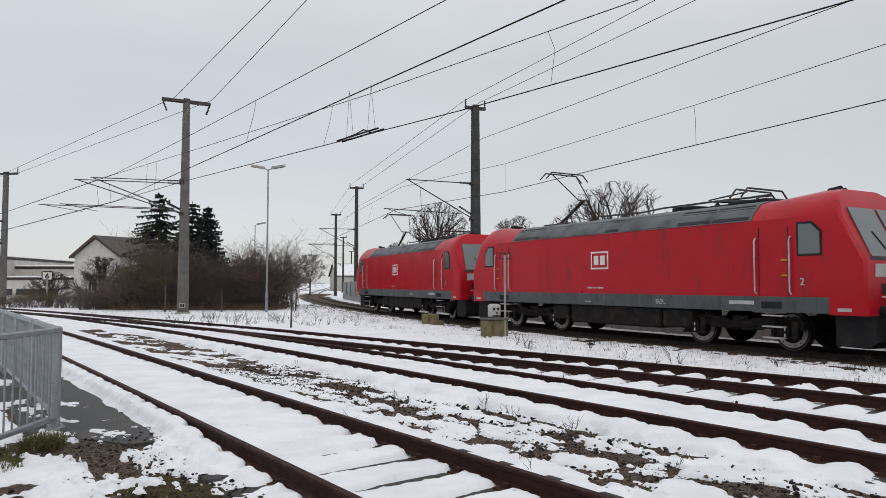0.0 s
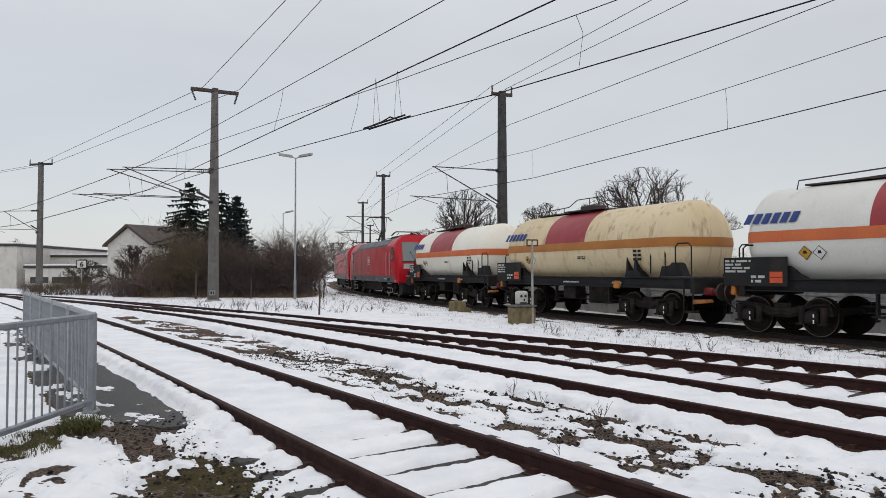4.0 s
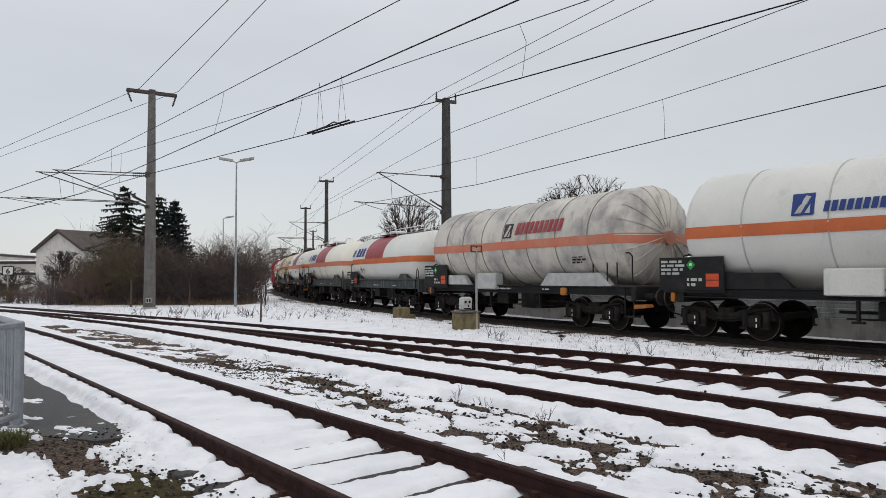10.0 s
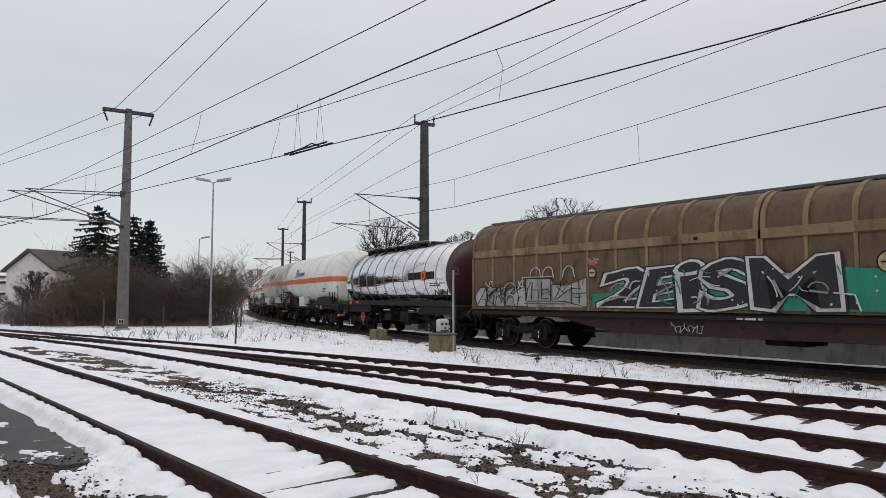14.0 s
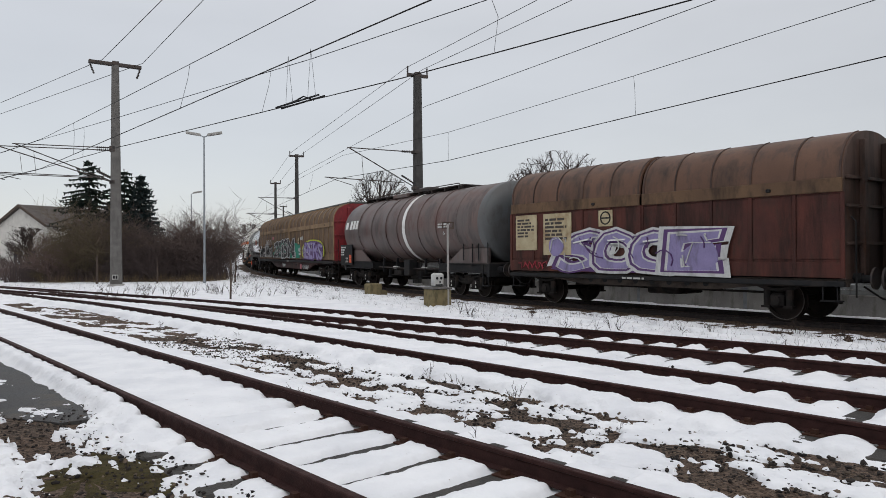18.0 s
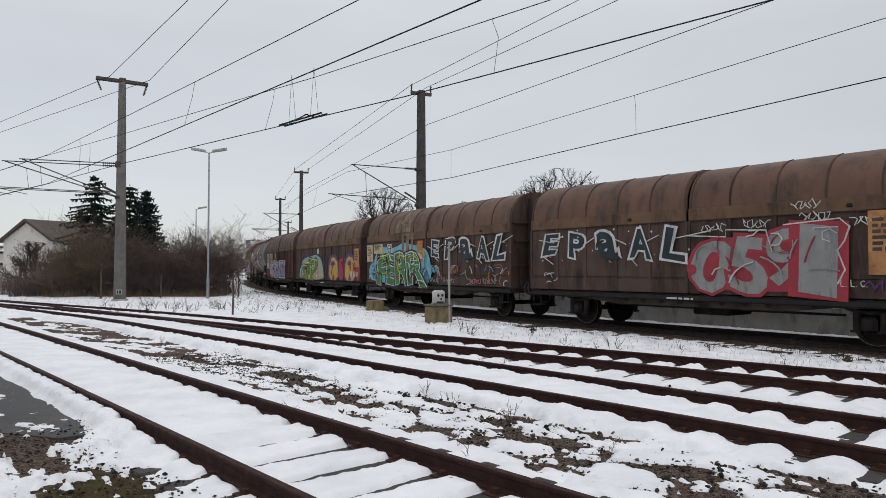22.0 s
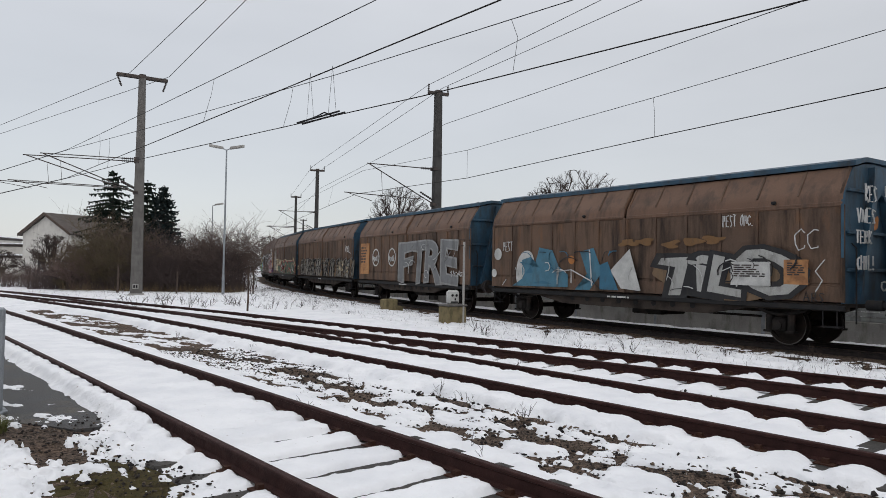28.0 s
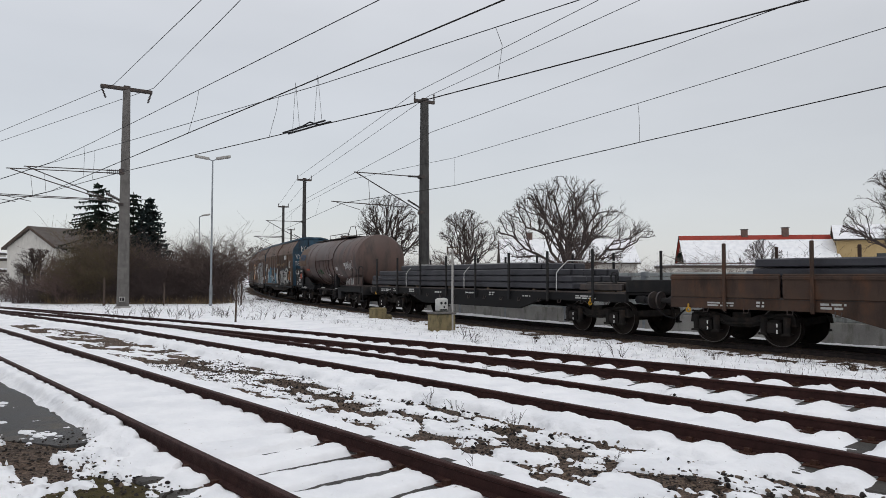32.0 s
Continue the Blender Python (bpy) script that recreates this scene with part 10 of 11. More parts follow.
def conifer(x, y, h, a, seed, label, mat=M_NEEDLE, fall=0.35, gap=0.36):
    """A spruce: whorls of boughs that sag and turn up at their tips, hung with twigs; a: reach one metre below the top."""
    rnd = random.Random(seed)
    t = thing("spruce", label, "tree", pose(x, y, -0.3), "spruces")
    part("trunk", Geo().tube([(0, 0, -0.3), (0.03, 0, h * 0.6), (0, 0.02, h)], 0.17, 7, 0.025), M_BARK, t)
    g = Geo()

    def twig(p, d, l, w):
        side = d.cross(Vector((rnd.gauss(0, 1), rnd.gauss(0, 1), rnd.gauss(0, 1)))).normalized() * w
        g.add([p - side, p + side, p + d * l * 0.6 + side * 0.8, p + d * l, p + d * l * 0.6 - side * 0.8], [(0, 1, 2, 3, 4)])

    for k in range(8):                                           # the leader
        twig(Vector((0, 0, h - 0.5 + 0.06 * k)), Vector((rnd.gauss(0, 0.5), rnd.gauss(0, 0.5), 0.6)).normalized(), 0.22, 0.03)
    down = 0.28
    while down < h - 0.6:
        m = rnd.randint(5, 7)
        turn = rnd.random() * 6.28
        for i in range(m):
            ang = turn + 2 * math.pi * (i + rnd.uniform(-0.25, 0.25)) / m
            l = a * down ** 0.62 * rnd.uniform(0.6, 1.18)
            out = Vector((math.cos(ang), math.sin(ang), 0))
            side = Vector((-out.y, out.x, 0))
            lift, sag = rnd.uniform(0.1, 0.3) * (1 if down < 2 else 0.6), fall * rnd.uniform(0.7, 1.4) * min(1, 0.4 + down * 0.3)
            z0 = h - down + rnd.uniform(-0.1, 0.1)

            def at(f):
                return out * (l * f) + Vector((0, 0, z0 + l * (lift * f - sag * 1.5 * f * f + sag * 0.75 * f ** 3.5)))
            g.tube([at(0), at(0.35), at(0.7), at(1.0)], 0.05 + 0.015 * l, 3, 0.02, False)
            n = int(5 + 7 * l)
            for k in range(n):
                f = (k + rnd.random()) / n
                p = at(f)
                wide = (0.15 + 0.2 * l * (1.05 - f)) * rnd.uniform(0.6, 1.2)
                for s_ in (-1, 1):
                    twig(p, (side * s_ * rnd.uniform(0.5, 1.0) + out * rnd.uniform(0.3, 0.9) + Vector((0, 0, rnd.uniform(-0.5, 0.1)))).normalized(), wide, 0.065)
                twig(p, (out * 0.3 + side * rnd.gauss(0, 0.4) - Vector((0, 0, 1))).normalized(), rnd.uniform(0.12, 0.36), 0.07)
            twig(at(0.96), (out + Vector((0, 0, 0.5))).normalized(), 0.2, 0.05)
        down += gap * rnd.uniform(0.75, 1.25)
    part("crown", g, mat, t, "dark green boughs in whorls", smooth=0)


M_NEEDLE_B = surf("needles_bluish", (0.016, 0.026, 0.027), (0.026, 0.036, 0.034), 0.8, 0, 2, 30, 0)
conifer(-25.85, 64.4, 10.15, 1.05, 2, "tall dark spruce above the thicket", M_NEEDLE, 0.34, 0.42)
conifer(-23.6, 66.5, 9.6, 1.15, 4, "dark drooping spruce behind the mast", M_NEEDLE, 0.6, 0.42)
conifer(-21.95, 66.0, 9.1, 0.66, 6, "bluish spruce with a dense narrow crown", M_NEEDLE_B, 0.15, 0.22)
conifer(-57.0, 96.0, 4.6, 0.6, 8, "small distant dark spruce")
conifer(-66.0, 104.0, 4.6, 0.5, 9, "small distant dark spruce")
conifer(36.6, 88.0, 5.2, 0.5, 10, "small spruce beside the red roof")

SHRUBS = []
for k in range(6):
    rnd = random.Random(100 + k)
    g = Geo()
    for i in range(17):
        a = 2 * math.pi * rnd.random()
        out = rnd.uniform(0.05, 0.7)
        base = Vector((math.cos(a) * rnd.random() * 0.8, math.sin(a) * rnd.random() * 0.8, -0.2))
        d = Vector((math.cos(a) * out, math.sin(a) * out, 1)).normalized()
        branch(g, rnd, base, d, rnd.uniform(2.2, 3.6), 0.026, 3, 0.5, 0.02, [4, 4, 6], 3, 0.14)
    SHRUBS.append(g.mesh("bush", (M_TWIG_D, M_TWIG, M_TWIG_D, M_TWIG_P, M_TWIG_O, M_TWIG_P)[k]))
rnd = random.Random(77)
spots = []
for yy, hh, xa, xb in ((46.4, 0.62, -21.8, -10.7), (48.0, 0.78, -21.8, -11.1), (50.2, 0.88, -21.6, -11.6)):
    x = xa
    while x < xb:
        spots.append((x + rnd.uniform(-0.3, 0.3), yy + rnd.uniform(-0.6, 0.6) + (0.18 * (-20 - x) if x < -20 else 0), hh * (0.93 + 0.10 * math.sin(x * 0.9)) * rnd.uniform(0.84, 1.1) * (0.45 if x < -20.5 else 1)))
        x += rnd.uniform(1.0, 1.4)
x = -33.0
while x < -24:                                    # low growth before the white building
    spots.append((x, 49.5 + 0.25 * (-24 - x) + rnd.uniform(-0.5, 0.5), rnd.uniform(0.2, 0.34)))
    x += rnd.uniform(0.9, 1.6)
for x, y, s in spots:
    tone = rnd.choice((1, 4, 4, 2)) if x < -17.5 else rnd.choice((0, 2, 3, 5, 3))
    ob = tagged(new("bush", SHRUBS[tone]), "leafless brown bush in a dense thicket", "bush", "thicket bushes")
    ob.matrix_basis = Matrix.Translation((x, y, -0.25)) @ Matrix.Rotation(rnd.random() * 6.28, 4, "Z") @ Matrix.Diagonal((s * 1.1, s * 1.1, s, 1))
for k in range(46):
    x, y = -95 + k * 2.3 + rnd.uniform(-1, 1), 122 + 30 * rnd.random()
    if x > -26:
        x, y = x + 24, 125 + 40 * rnd.random()
    ob = tagged(new("bush", SHRUBS[rnd.randrange(6)]), "distant leafless brown bush", "bush", "distant bushes")
    q = rnd.uniform(0.5, 0.95)
    ob.matrix_basis = Matrix.Translation((x, y, -0.6)) @ Matrix.Rotation(rnd.random() * 6.28, 4, "Z") @ Matrix.Diagonal((1.4 * q, 1.4 * q, q, 1))
for k in range(34):
    s_, off = -6 + k * 2.1, 5.0 + 4 * rnd.random()
    p = main_at(s_ + 6, off)
    ob = tagged(new("bush", SHRUBS[rnd.randrange(6)]), "low leafless garden bush behind the barrier", "bush", "garden bushes")
    q = rnd.uniform(0.4, 0.62)
    ob.matrix_basis = Matrix.Translation((p.x, p.y, -0.3)) @ Matrix.Rotation(rnd.random() * 6.28, 4, "Z") @ Matrix.Diagonal((q * 1.3, q * 1.3, q, 1))

# dense low growth at the foot of the thicket
g = Geo()
rnd = random.Random(5)
for k in range(4200):
    x = rnd.uniform(-24, -10.4) if k < 3500 else rnd.uniform(-33, -24)
    low = 1.0 if k < 3500 else 0.5
    y = 46.0 + 6 * rnd.random() ** 1.6 + (0.18 * (-20 - x) if x < -20 else 0) + (2.5 if k >= 3500 else 0)
    h = rnd.uniform(0.4, 2.0) * low * (0.6 if y < 46.5 else 1)
    dx, dy = rnd.gauss(0, 0.3), rnd.gauss(0, 0.3)
    w = rnd.uniform(0.008, 0.02)
    g.add([(x - w, y, -0.3), (x + w, y, -0.3), (x + dx, y + dy, h)], [(0, 1, 2)])
    g.add([(x + dx * 0.5 - w, y + dy * 0.5, h * 0.5), (x + dx * 0.5 + w, y + dy * 0.5, h * 0.5), (x + dx * 0.5 + rnd.gauss(0, 0.35), y, h * rnd.uniform(0.6, 1.1))], [(0, 1, 2)])
tagged(new("undergrowth", g.mesh("undergrowth", M_TWIG_P, 0)), "dense brown undergrowth below the bushes", "undergrowth", kind="stuff")
g = Geo()
for k in range(1000):                             # pale stalks and fallen twigs along the thicket's foot
    x = rnd.choice((-20.0, -17.6, -15.2, -13.4, -12.0, -11.0)) + rnd.gauss(0, 0.7)
    y = 45.2 + 1.3 * rnd.random() + (0.18 * (-20 - x) if x < -20 else 0)
    h, w = rnd.uniform(0.1, 0.6) * (0.5 + 0.6 * math.sin(x * 1.7) ** 2), rnd.uniform(0.006, 0.014)
    lean = rnd.gauss(0, 0.25) if k % 9 else rnd.choice((-1, 1)) * rnd.uniform(0.8, 1.8)
    g.add([(x - w, y, -0.25), (x + w, y, -0.25), (x + lean * 1.0, y + rnd.gauss(0, 0.15), h if k % 9 else h * 0.4)], [(0, 1, 2)])
tagged(new("dry_stalks", g.mesh("dry_stalks", M_STALK, 0)), "pale dry stalks and fallen twigs before the bushes", "undergrowth", kind="stuff")

# dry weeds and grass
WEEDS = []
for k in range(5):
    rnd = random.Random(300 + k)
    g = Geo()
    for i in range(rnd.randint(1, 4)):
        branch(g, rnd, Vector((rnd.gauss(0, 0.05), rnd.gauss(0, 0.05), -0.08)), Vector((rnd.gauss(0, 0.35), rnd.gauss(0, 0.35), 1)).normalized(), rnd.uniform(0.14, 0.36), 0.0042, 1, 0.4, 0.0, [4], 3, 0.2)
    WEEDS.append((g.v, g.f))
rnd = random.Random(9)
g = Geo()
for k in range(210):
    if 55 < k < 105 or k > 172:
        continue
    if k < 105:
        p = main_at(rnd.uniform(-6, 44), -rnd.uniform(2.1, 5.6), -0.13)
    elif k < 135:
        p = at_sn(rnd.uniform(4, 18), rnd.choice((8.9, 9.3, 6.3, 4.6)) + rnd.gauss(0, 0.25), -0.17)
    else:
        p = Vector((rnd.uniform(-12, -3), rnd.uniform(28, 36), -0.13))
    s = rnd.uniform(0.5, 1.2) if k < 105 else (rnd.uniform(0.3, 0.6) if k < 135 else rnd.uniform(0.8, 1.7))
    vs, fs = WEEDS[rnd.randrange(5)]
    m = Matrix.Translation(p) @ Matrix.Rotation(rnd.random() * 6.28, 4, "Z") @ Matrix.Diagonal((s, s, s, 1))
    g.add([m @ Vector(q) for q in vs], fs)
tagged(new("dry_weeds", g.mesh("dry_weeds", M_WEED)), "dry dark weeds poking through the snow", "weed", kind="stuff")


# stubble of dry grass on the verge of the main line
g = Geo()
rnd = random.Random(31)
for k in range(9000):
    p = main_at(rnd.uniform(-9, 46), -2.0 - 3.4 * rnd.random() ** 1.5, -0.12)
    if k > 6600:
        p = Vector((rnd.uniform(-22, -4), rnd.uniform(34, 45.5), -0.12))
    h, w = rnd.uniform(0.03, 0.13) * (1.6 if rnd.random() < 0.12 else 1), rnd.uniform(0.003, 0.008)
    a = rnd.random() * 6.28
    c, s = math.cos(a), math.sin(a)
    dx, dy = rnd.gauss(0, 0.05), rnd.gauss(0, 0.05)
    g.add([(p.x - c * w, p.y - s * w, p.z - 0.05), (p.x + c * w, p.y + s * w, p.z - 0.05), (p.x + dx, p.y + dy, p.z + h)], [(0, 1, 2)])
tagged(new("grass_stubble", g.mesh("grass_stubble", M_WEED, 0)), "short dry grass stubble poking through snow", "grass", kind="stuff")


def grass_tuft(x, y, z, n, r, h, seed, label):
    rnd = random.Random(seed)
    g = Geo()
    for k in range(n):
        a, q = rnd.random() * 6.28, r * rnd.random() ** 0.6
        bx_, by_ = math.cos(a) * q, math.sin(a) * q
        lean = rnd.uniform(0.3, 1.2)
        b = rnd.random() * 6.28
        hh = h * rnd.uniform(0.5, 1.1)
        w = 0.0032
        px, py = -math.sin(b) * w, math.cos(b) * w
        mx_, my = bx_ + math.cos(b) * lean * hh * 0.4, by_ + math.sin(b) * lean * hh * 0.4
        ex, ey = bx_ + math.cos(b) * lean * hh, by_ + math.sin(b) * lean * hh
        g.add([(bx_ - px, by_ - py, 0), (bx_ + px, by_ + py, 0), (mx_ + px, my + py, hh * 0.6), (mx_ - px, my - py, hh * 0.6), (ex, ey, hh * 0.85)], [(0, 1, 2, 3), (3, 2, 4)])
    ob = tagged(new("grass_tuft", g.mesh("grass_tuft", M_GRASS, 0)), label, "grass", "grass tufts", "stuff")
    ob.location = (x, y, z)


grass_tuft(-4.22, 7.55, -0.15, 620, 0.22, 0.15, 1, "long green grass at the railing's foot")
grass_tuft(-4.38, 7.9, -0.14, 300, 0.24, 0.10, 2, "flattened grass below the railing")
grass_tuft(-4.2, 6.6, -0.14, 400, 0.3, 0.09, 3, "flattened grass below the railing")
grass_tuft(-4.45, 7.2, -0.14, 350, 0.3, 0.07, 4, "flattened grass below the railing")
grass_tuft(-3.55, 5.1, -0.06, 30, 0.1, 0.22, 5, "thin grass blades in the snow")

# moss and soil in the melted patch beside the path
def soil_patch(s, n, rs, rn, label, seed):
    rnd = random.Random(seed)
    rings = []
    for k in range(9):
        f = 1 - k / 8
        rings.append([tuple(at_sn(s + rs * f * math.cos(a) * (1 + 0.12 * math.sin(3 * a + seed)), n + rn * f * math.sin(a) * (1 + 0.15 * math.sin(4 * a)), -0.235 + 0.075 * (1 - f * f) ** 0.5 + rnd.uniform(-0.008, 0.008))) for a in np.linspace(0, 2 * math.pi, 40, endpoint=False)])
    tagged(new("moss_patch", Geo().loft(rings, True, True).mesh("moss_patch", M_MOSS, 60)), label, "moss", "soil patches", "stuff")


soil_patch(6.1, 1.64, 1.4, 0.7, "brown-green moss and soil where snow has melted", 3)
soil_patch(8.0, 0.85, 1.1, 0.5, "brown soil and flattened grass below the railing", 5)
soil_patch(6.6, -0.55, 2.3, 0.75, "brown soil and flattened grass below the railing", 7)

# loose stones in the melted bands
g = Geo()
rnd = random.Random(21)
ICO = [(0, 0, 1), (0.89, 0, 0.45), (0.28, 0.85, 0.45), (-0.72, 0.53, 0.45), (-0.72, -0.53, 0.45), (0.28, -0.85, 0.45), (0.72, 0.53, -0.45), (-0.28, 0.85, -0.45), (-0.89, 0, -0.45), (-0.28, -0.85, -0.45), (0.72, -0.53, -0.45), (0, 0, -1)]
ICOF = [(0, 1, 2), (0, 2, 3), (0, 3, 4), (0, 4, 5), (0, 5, 1), (1, 6, 2), (2, 7, 3), (3, 8, 4), (4, 9, 5), (5, 10, 1), (6, 7, 2), (7, 8, 3), (8, 9, 4), (9, 10, 5), (10, 6, 1), (11, 7, 6), (11, 8, 7), (11, 9, 8), (11, 10, 9), (11, 6, 10)]
for k in range(9000):
    if k < 6600:
        s_, n_ = rnd.uniform(0.0, 15), rnd.gauss(5.8, 0.7)
    elif k < 7800:
        s_, n_ = rnd.uniform(4.5, 9), rnd.gauss(1.8, 0.5)
    else:
        s_, n_ = rnd.uniform(2, 14), rnd.gauss(9.4, 0.3)
    p = at_sn(s_, n_, -0.214 + rnd.uniform(0, 0.032) + (0.04 if n_ < 2.6 else 0))
    r = 0.007 + (0.03 if n_ > 6.0 and s_ < 9 else 0.016) * rnd.random() ** 2.5
    sx, sy, sz = r * rnd.uniform(0.8, 1.6), r * rnd.uniform(0.6, 1.1), r * rnd.uniform(0.5, 0.9)
    a = rnd.random() * 6.28
    c, sn = math.cos(a), math.sin(a)
    vs = []
    for q in ICO:
        j = rnd.uniform(0.65, 1.25)
        vs.append((p.x + (q[0] * sx * c - q[1] * sy * sn) * j, p.y + (q[0] * sx * sn + q[1] * sy * c) * j, p.z + q[2] * sz * j))
    g.add(vs, ICOF)
tagged(new("loose_stones", g.mesh("loose_stones", M_STONE, 0)), "loose grey ballast stones in melted patches", "stones", kind="stuff")


# ---- buildings ----
def house(name, label, x, y, turn, w, l, eave, ridge, wall, tile, snow_part=0.0, windows=(), chimneys=(), over=0.35, base=-0.8):
    """A gabled house; the ridge runs along its own x; its origin is the middle of the front gable's foot."""
    t = thing(name, label, "house", pose(x, y, 0, 0, 0, turn), "houses")
    part("wall", Geo().prism([(-w / 2, base), (w / 2, base), (w / 2, eave), (0, ridge - 0.12), (-w / 2, eave)], 0, l), wall, t)
    k = (ridge - eave) / (w / 2)
    for sy in (-1, 1):
        e = w / 2 + over
        z0 = ridge - k * e
        r = part("roof", Geo().prism([(0, ridge), (0, ridge + 0.14), (sy * e, z0 + 0.14), (sy * e, z0)], -over, l + over), tile, t)
        if snow_part:
            a = 1 - snow_part
            part("roof_snow", Geo().prism([(sy * e * a, ridge - k * e * a + 0.145), (sy * e * a, ridge - k * e * a + 0.17), (sy * e * 1.01, z0 + 0.24), (sy * e * 1.01, z0 + 0.142)], -over - 0.02, l + over + 0.02), M_SNOW, r)
        part("gutter", Geo().tube([(-over, sy * (e + 0.05), z0 + 0.02), (l + over, sy * (e + 0.05), z0 + 0.02)], 0.07, 6), M_STEEL_DK, r)
    part("verge_board", Geo().prism([(0, ridge + 0.16), (0, ridge - 0.1), (w / 2 + over, ridge - k * (w / 2 + over) - 0.1), (w / 2 + over, ridge - k * (w / 2 + over) + 0.16)], -over - 0.05, -over).prism([(0, ridge + 0.16), (0, ridge - 0.1), (-w / 2 - over, ridge - k * (w / 2 + over) - 0.1), (-w / 2 - over, ridge - k * (w / 2 + over) + 0.16)], -over - 0.05, -over), M_OLDWOOD, t)
    for face, u, z, ww, hh in windows:
        if face == "gable":
            part("window", Geo().rbox(-0.04, 0.06, u - ww / 2, u + ww / 2, z, z + hh, 0.02), M_WINDOW, t)
            part("window_frame", Geo().box(-0.06, 0.0, u - ww / 2 - 0.07, u + ww / 2 + 0.07, z - 0.07, z).box(-0.06, 0.0, u - ww / 2 - 0.07, u + ww / 2 + 0.07, z + hh, z + hh + 0.07).box(-0.06, 0, u - 0.03, u + 0.03, z, z + hh), M_WHITE, t)
        else:
            sy = -1 if face == "right" else 1
            y0, y1 = sorted((sy * (w / 2 - 0.06), sy * (w / 2 + 0.04)))
            part("window", Geo().box(u - ww / 2, u + ww / 2, y0, y1, z, z + hh), M_WINDOW, t)
    for u, dy, h in chimneys:
        c = part("chimney", Geo().rbox(u - 0.4, u + 0.4, dy - 0.35, dy + 0.35, ridge - 0.8, ridge + h, 0.03), M_BRICKC, t)
        part("chimney_cap", Geo().rbox(u - 0.48, u + 0.48, dy - 0.43, dy + 0.43, ridge + h, ridge + h + 0.1, 0.02), M_CONCRETE, c)
    return t


house("house", "white plastered house with a grey gabled roof", -35.2, 72.0, 60, 7.4, 11.0, 4.45, 6.35, M_PLASTER, M_TILE_G, 0.0, (("gable", 0.6, 0.8, 1.1, 1.2), ("gable", -1.6, 0.8, 1.1, 1.2)), ((6.0, 0.0, 0.8),))
house("house", "long low house with red ridge tiles above a snowy roof", 41.0, 98.0, -16, 10.0, 19.0, 3.6, 7.3, M_PLASTER, M_TILE_R, 0.82, (("right", 4, 1.0, 1.2, 1.2), ("right", 9, 1.0, 1.2, 1.2), ("right", 15, 1.0, 1.2, 1.2)), ((8.4, 0, 0.9), (13.7, 0, 1.1)))
house("house", "ochre plastered house with a snowy roof", 60.5, 93.0, -30, 9.0, 16.0, 6.6, 8.6, M_OCHREW, M_TILE_G, 0.99, (("right", 5, 3.4, 1.1, 1.3), ("right", 10, 3.4, 1.1, 1.3)), ((7.0, 0, 1.0),))
house("house", "low house with a snow-covered roof behind garden trees", 15.5, 100.0, -6, 10.0, 18.0, 3.6, 6.9, M_PLASTER, M_TILE_G, 0.98, (("right", 5, 1.0, 1.2, 1.2),), ((4.0, 0, 0.9), (8.5, 0, 0.9), (12.0, 0, 0.9)))
house("house", "distant pale house beyond the curve", -27.0, 175.0, 20, 9.0, 12.0, 3.6, 6.4, M_PLASTER, M_TILE_G, 0.95)
house("house", "distant small house with snowy roof beyond the curve", -18.0, 190.0, -10, 8.0, 12.0, 3.2, 5.6, M_PLASTER, M_TILE_R, 0.9)


def hall(x, y, turn, w, d, h, label, band):
    t = thing("industrial_hall", label, "building", pose(x, y, 0, 0, 0, turn), "halls")
    part("wall", Geo().rbox(0, w, 0, d, -1.0, h, 0.04), M_PLASTER, t)
    part("roof_edge", Geo().rbox(-0.15, w + 0.15, -0.15, d, h, h + 0.25, 0.03), M_STEEL_DK, t)
    part("roof_snow", Geo().rbox(-0.1, w + 0.1, -0.1, d, h + 0.25, h + 0.42, 0.06), M_SNOW, t)
    if band:
        for k in range(int(w / 2.4)):
            part("window", Geo().box(0.6 + k * 2.4, 2.6 + k * 2.4, -0.03, 0.05, band[0], band[1]), M_WINDOW, t)
    return t


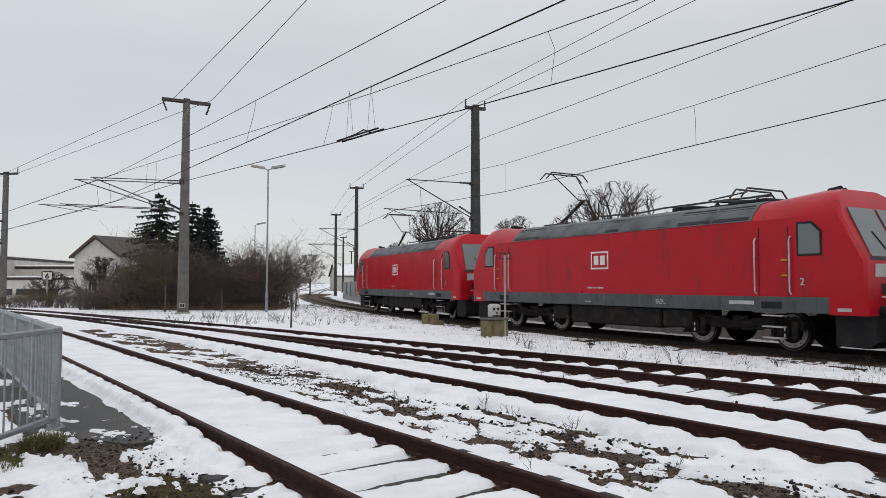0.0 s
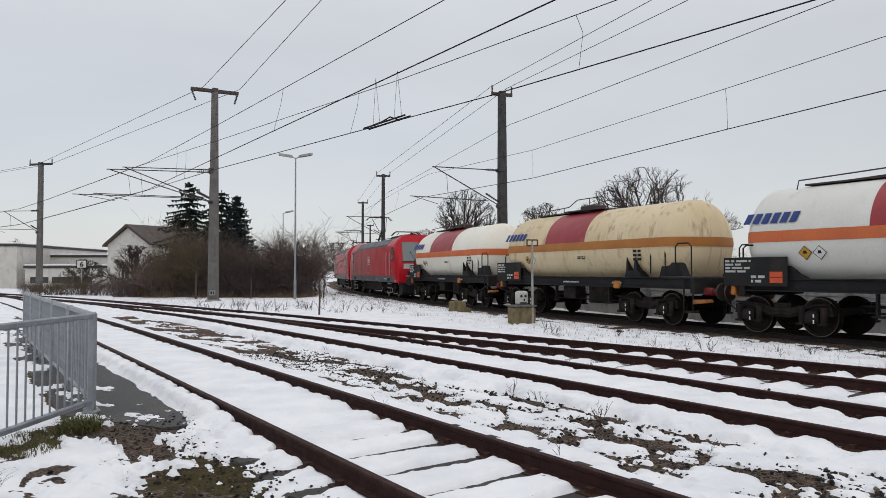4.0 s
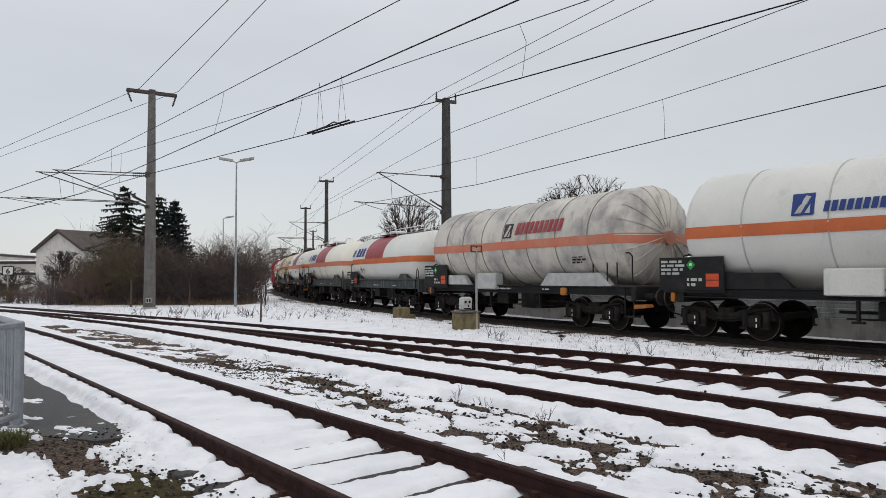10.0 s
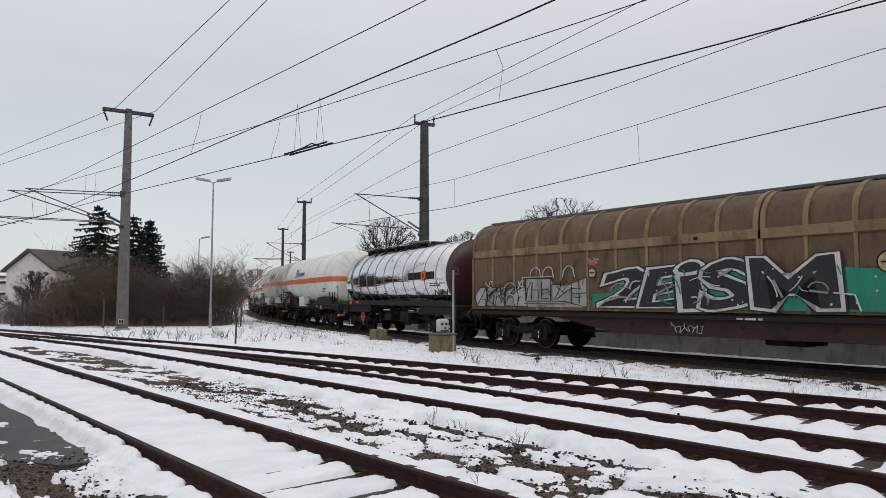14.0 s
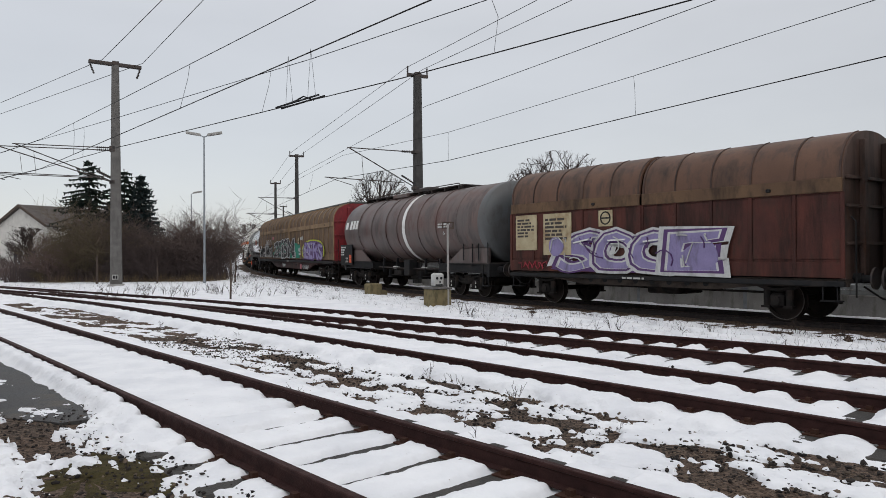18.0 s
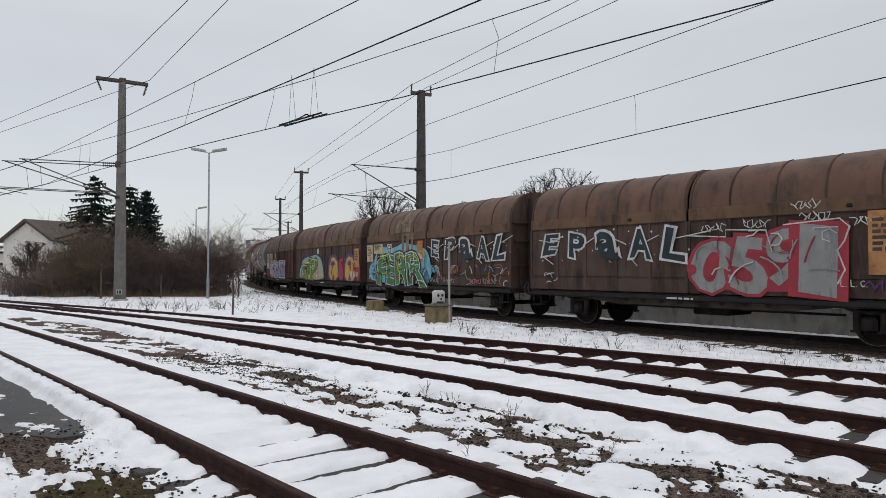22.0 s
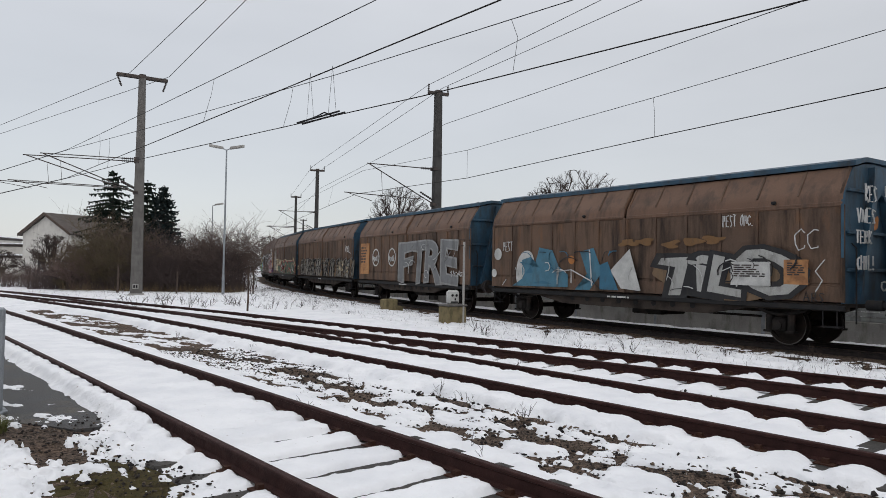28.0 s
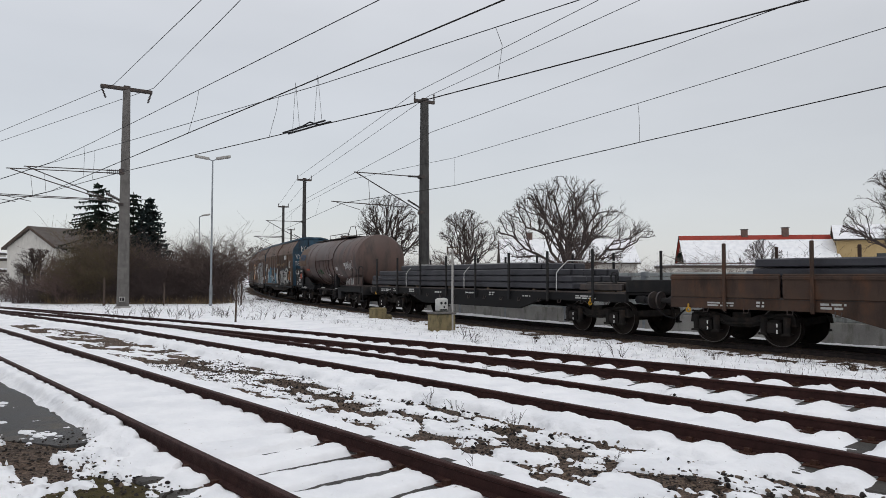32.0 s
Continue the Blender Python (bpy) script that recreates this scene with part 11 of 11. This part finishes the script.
hall(-93.0, 74.0, 6, 42.0, 25.0, 4.5, "long white flat-roofed hall behind the thicket", None)
hall(-56.0, 86.0, 4, 12.0, 12.0, 3.4, "long low white building with a snowy flat roof", (1.0, 1.8))
hall(-50.0, 78.0, 4, 9.5, 5.0, 2.0, "low grey shed with a snowy roof", (0.3, 1.0))
hall(30.0, 74.0, -8, 16.0, 8.0, 2.6, "low grey shed behind the barrier", None)

# unseen houses and bushes, added behind the camera to darken the polished tank's reflection
house("house", "unseen plastered house added for reflections in the polished tank", -22.0, -42.0, 0, 10.0, 14.0, 5.5, 8.8, M_PLASTER, M_TILE_G, 0.6)
house("house", "unseen ochre house added for reflections in the polished tank", 4.0, -46.0, 4, 10.0, 15.0, 5.0, 8.4, M_OCHREW, M_TILE_R, 0.5)
house("house", "unseen grey house added for reflections in the polished tank", 30.0, -40.0, -8, 10.0, 13.0, 5.6, 9.0, M_PLASTER, M_TILE_G, 0.5)
rnd = random.Random(55)
for k in range(30):
    q = rnd.uniform(0.8, 1.5)
    ob = tagged(new("bush", SHRUBS[rnd.randrange(6)]), "unseen leafless bush added for reflections in the polished tank", "bush", "roadside bushes")
    ob.matrix_basis = Matrix.Translation((-48 + 3.4 * k, -27 - 6 * rnd.random(), -0.3)) @ Matrix.Rotation(rnd.random() * 6.28, 4, "Z") @ Matrix.Diagonal((q * 1.2, q * 1.2, q, 1))


def motions():
    """The train runs along the main line; its wheels roll."""
    keys = [round(0.5 * k, 2) for k in range(65)]
    for v, front, back, a1, a2, sets in VEHICLES:
        rows = []
        for t in keys:
            run = run_at(t) + 0.55
            p, q = main_at(front - a1 + run), main_at(back + a2 + run)
            d = p - q
            mid = (p + q) / 2 + d.normalized() * ((a1 - a2) / 2)
            rows.append((t, Matrix.Translation(mid) @ Matrix.Rotation(math.atan2(d.y, d.x), 4, "Z")))
        walk(v, rows)
        # wheels turn while the vehicle is near
        lo = next((k for k in range(0, 961, 2) if run_at(k / 30) + front > -14), 0)
        hi = next((k for k in range(0, 961, 2) if run_at(k / 30) + back > 46), 960)
        frames = sorted({0, 960, *range(lo, hi + 1, 2)})
        for w, x in sets:
            walk(w, [(k / 30, pose(x, 0, 0.46, 0, math.degrees((run_at(min(max(k, lo), hi) / 30) - run_at(lo / 30)) / 0.46) % 360, 0)) for k in frames])


motions()
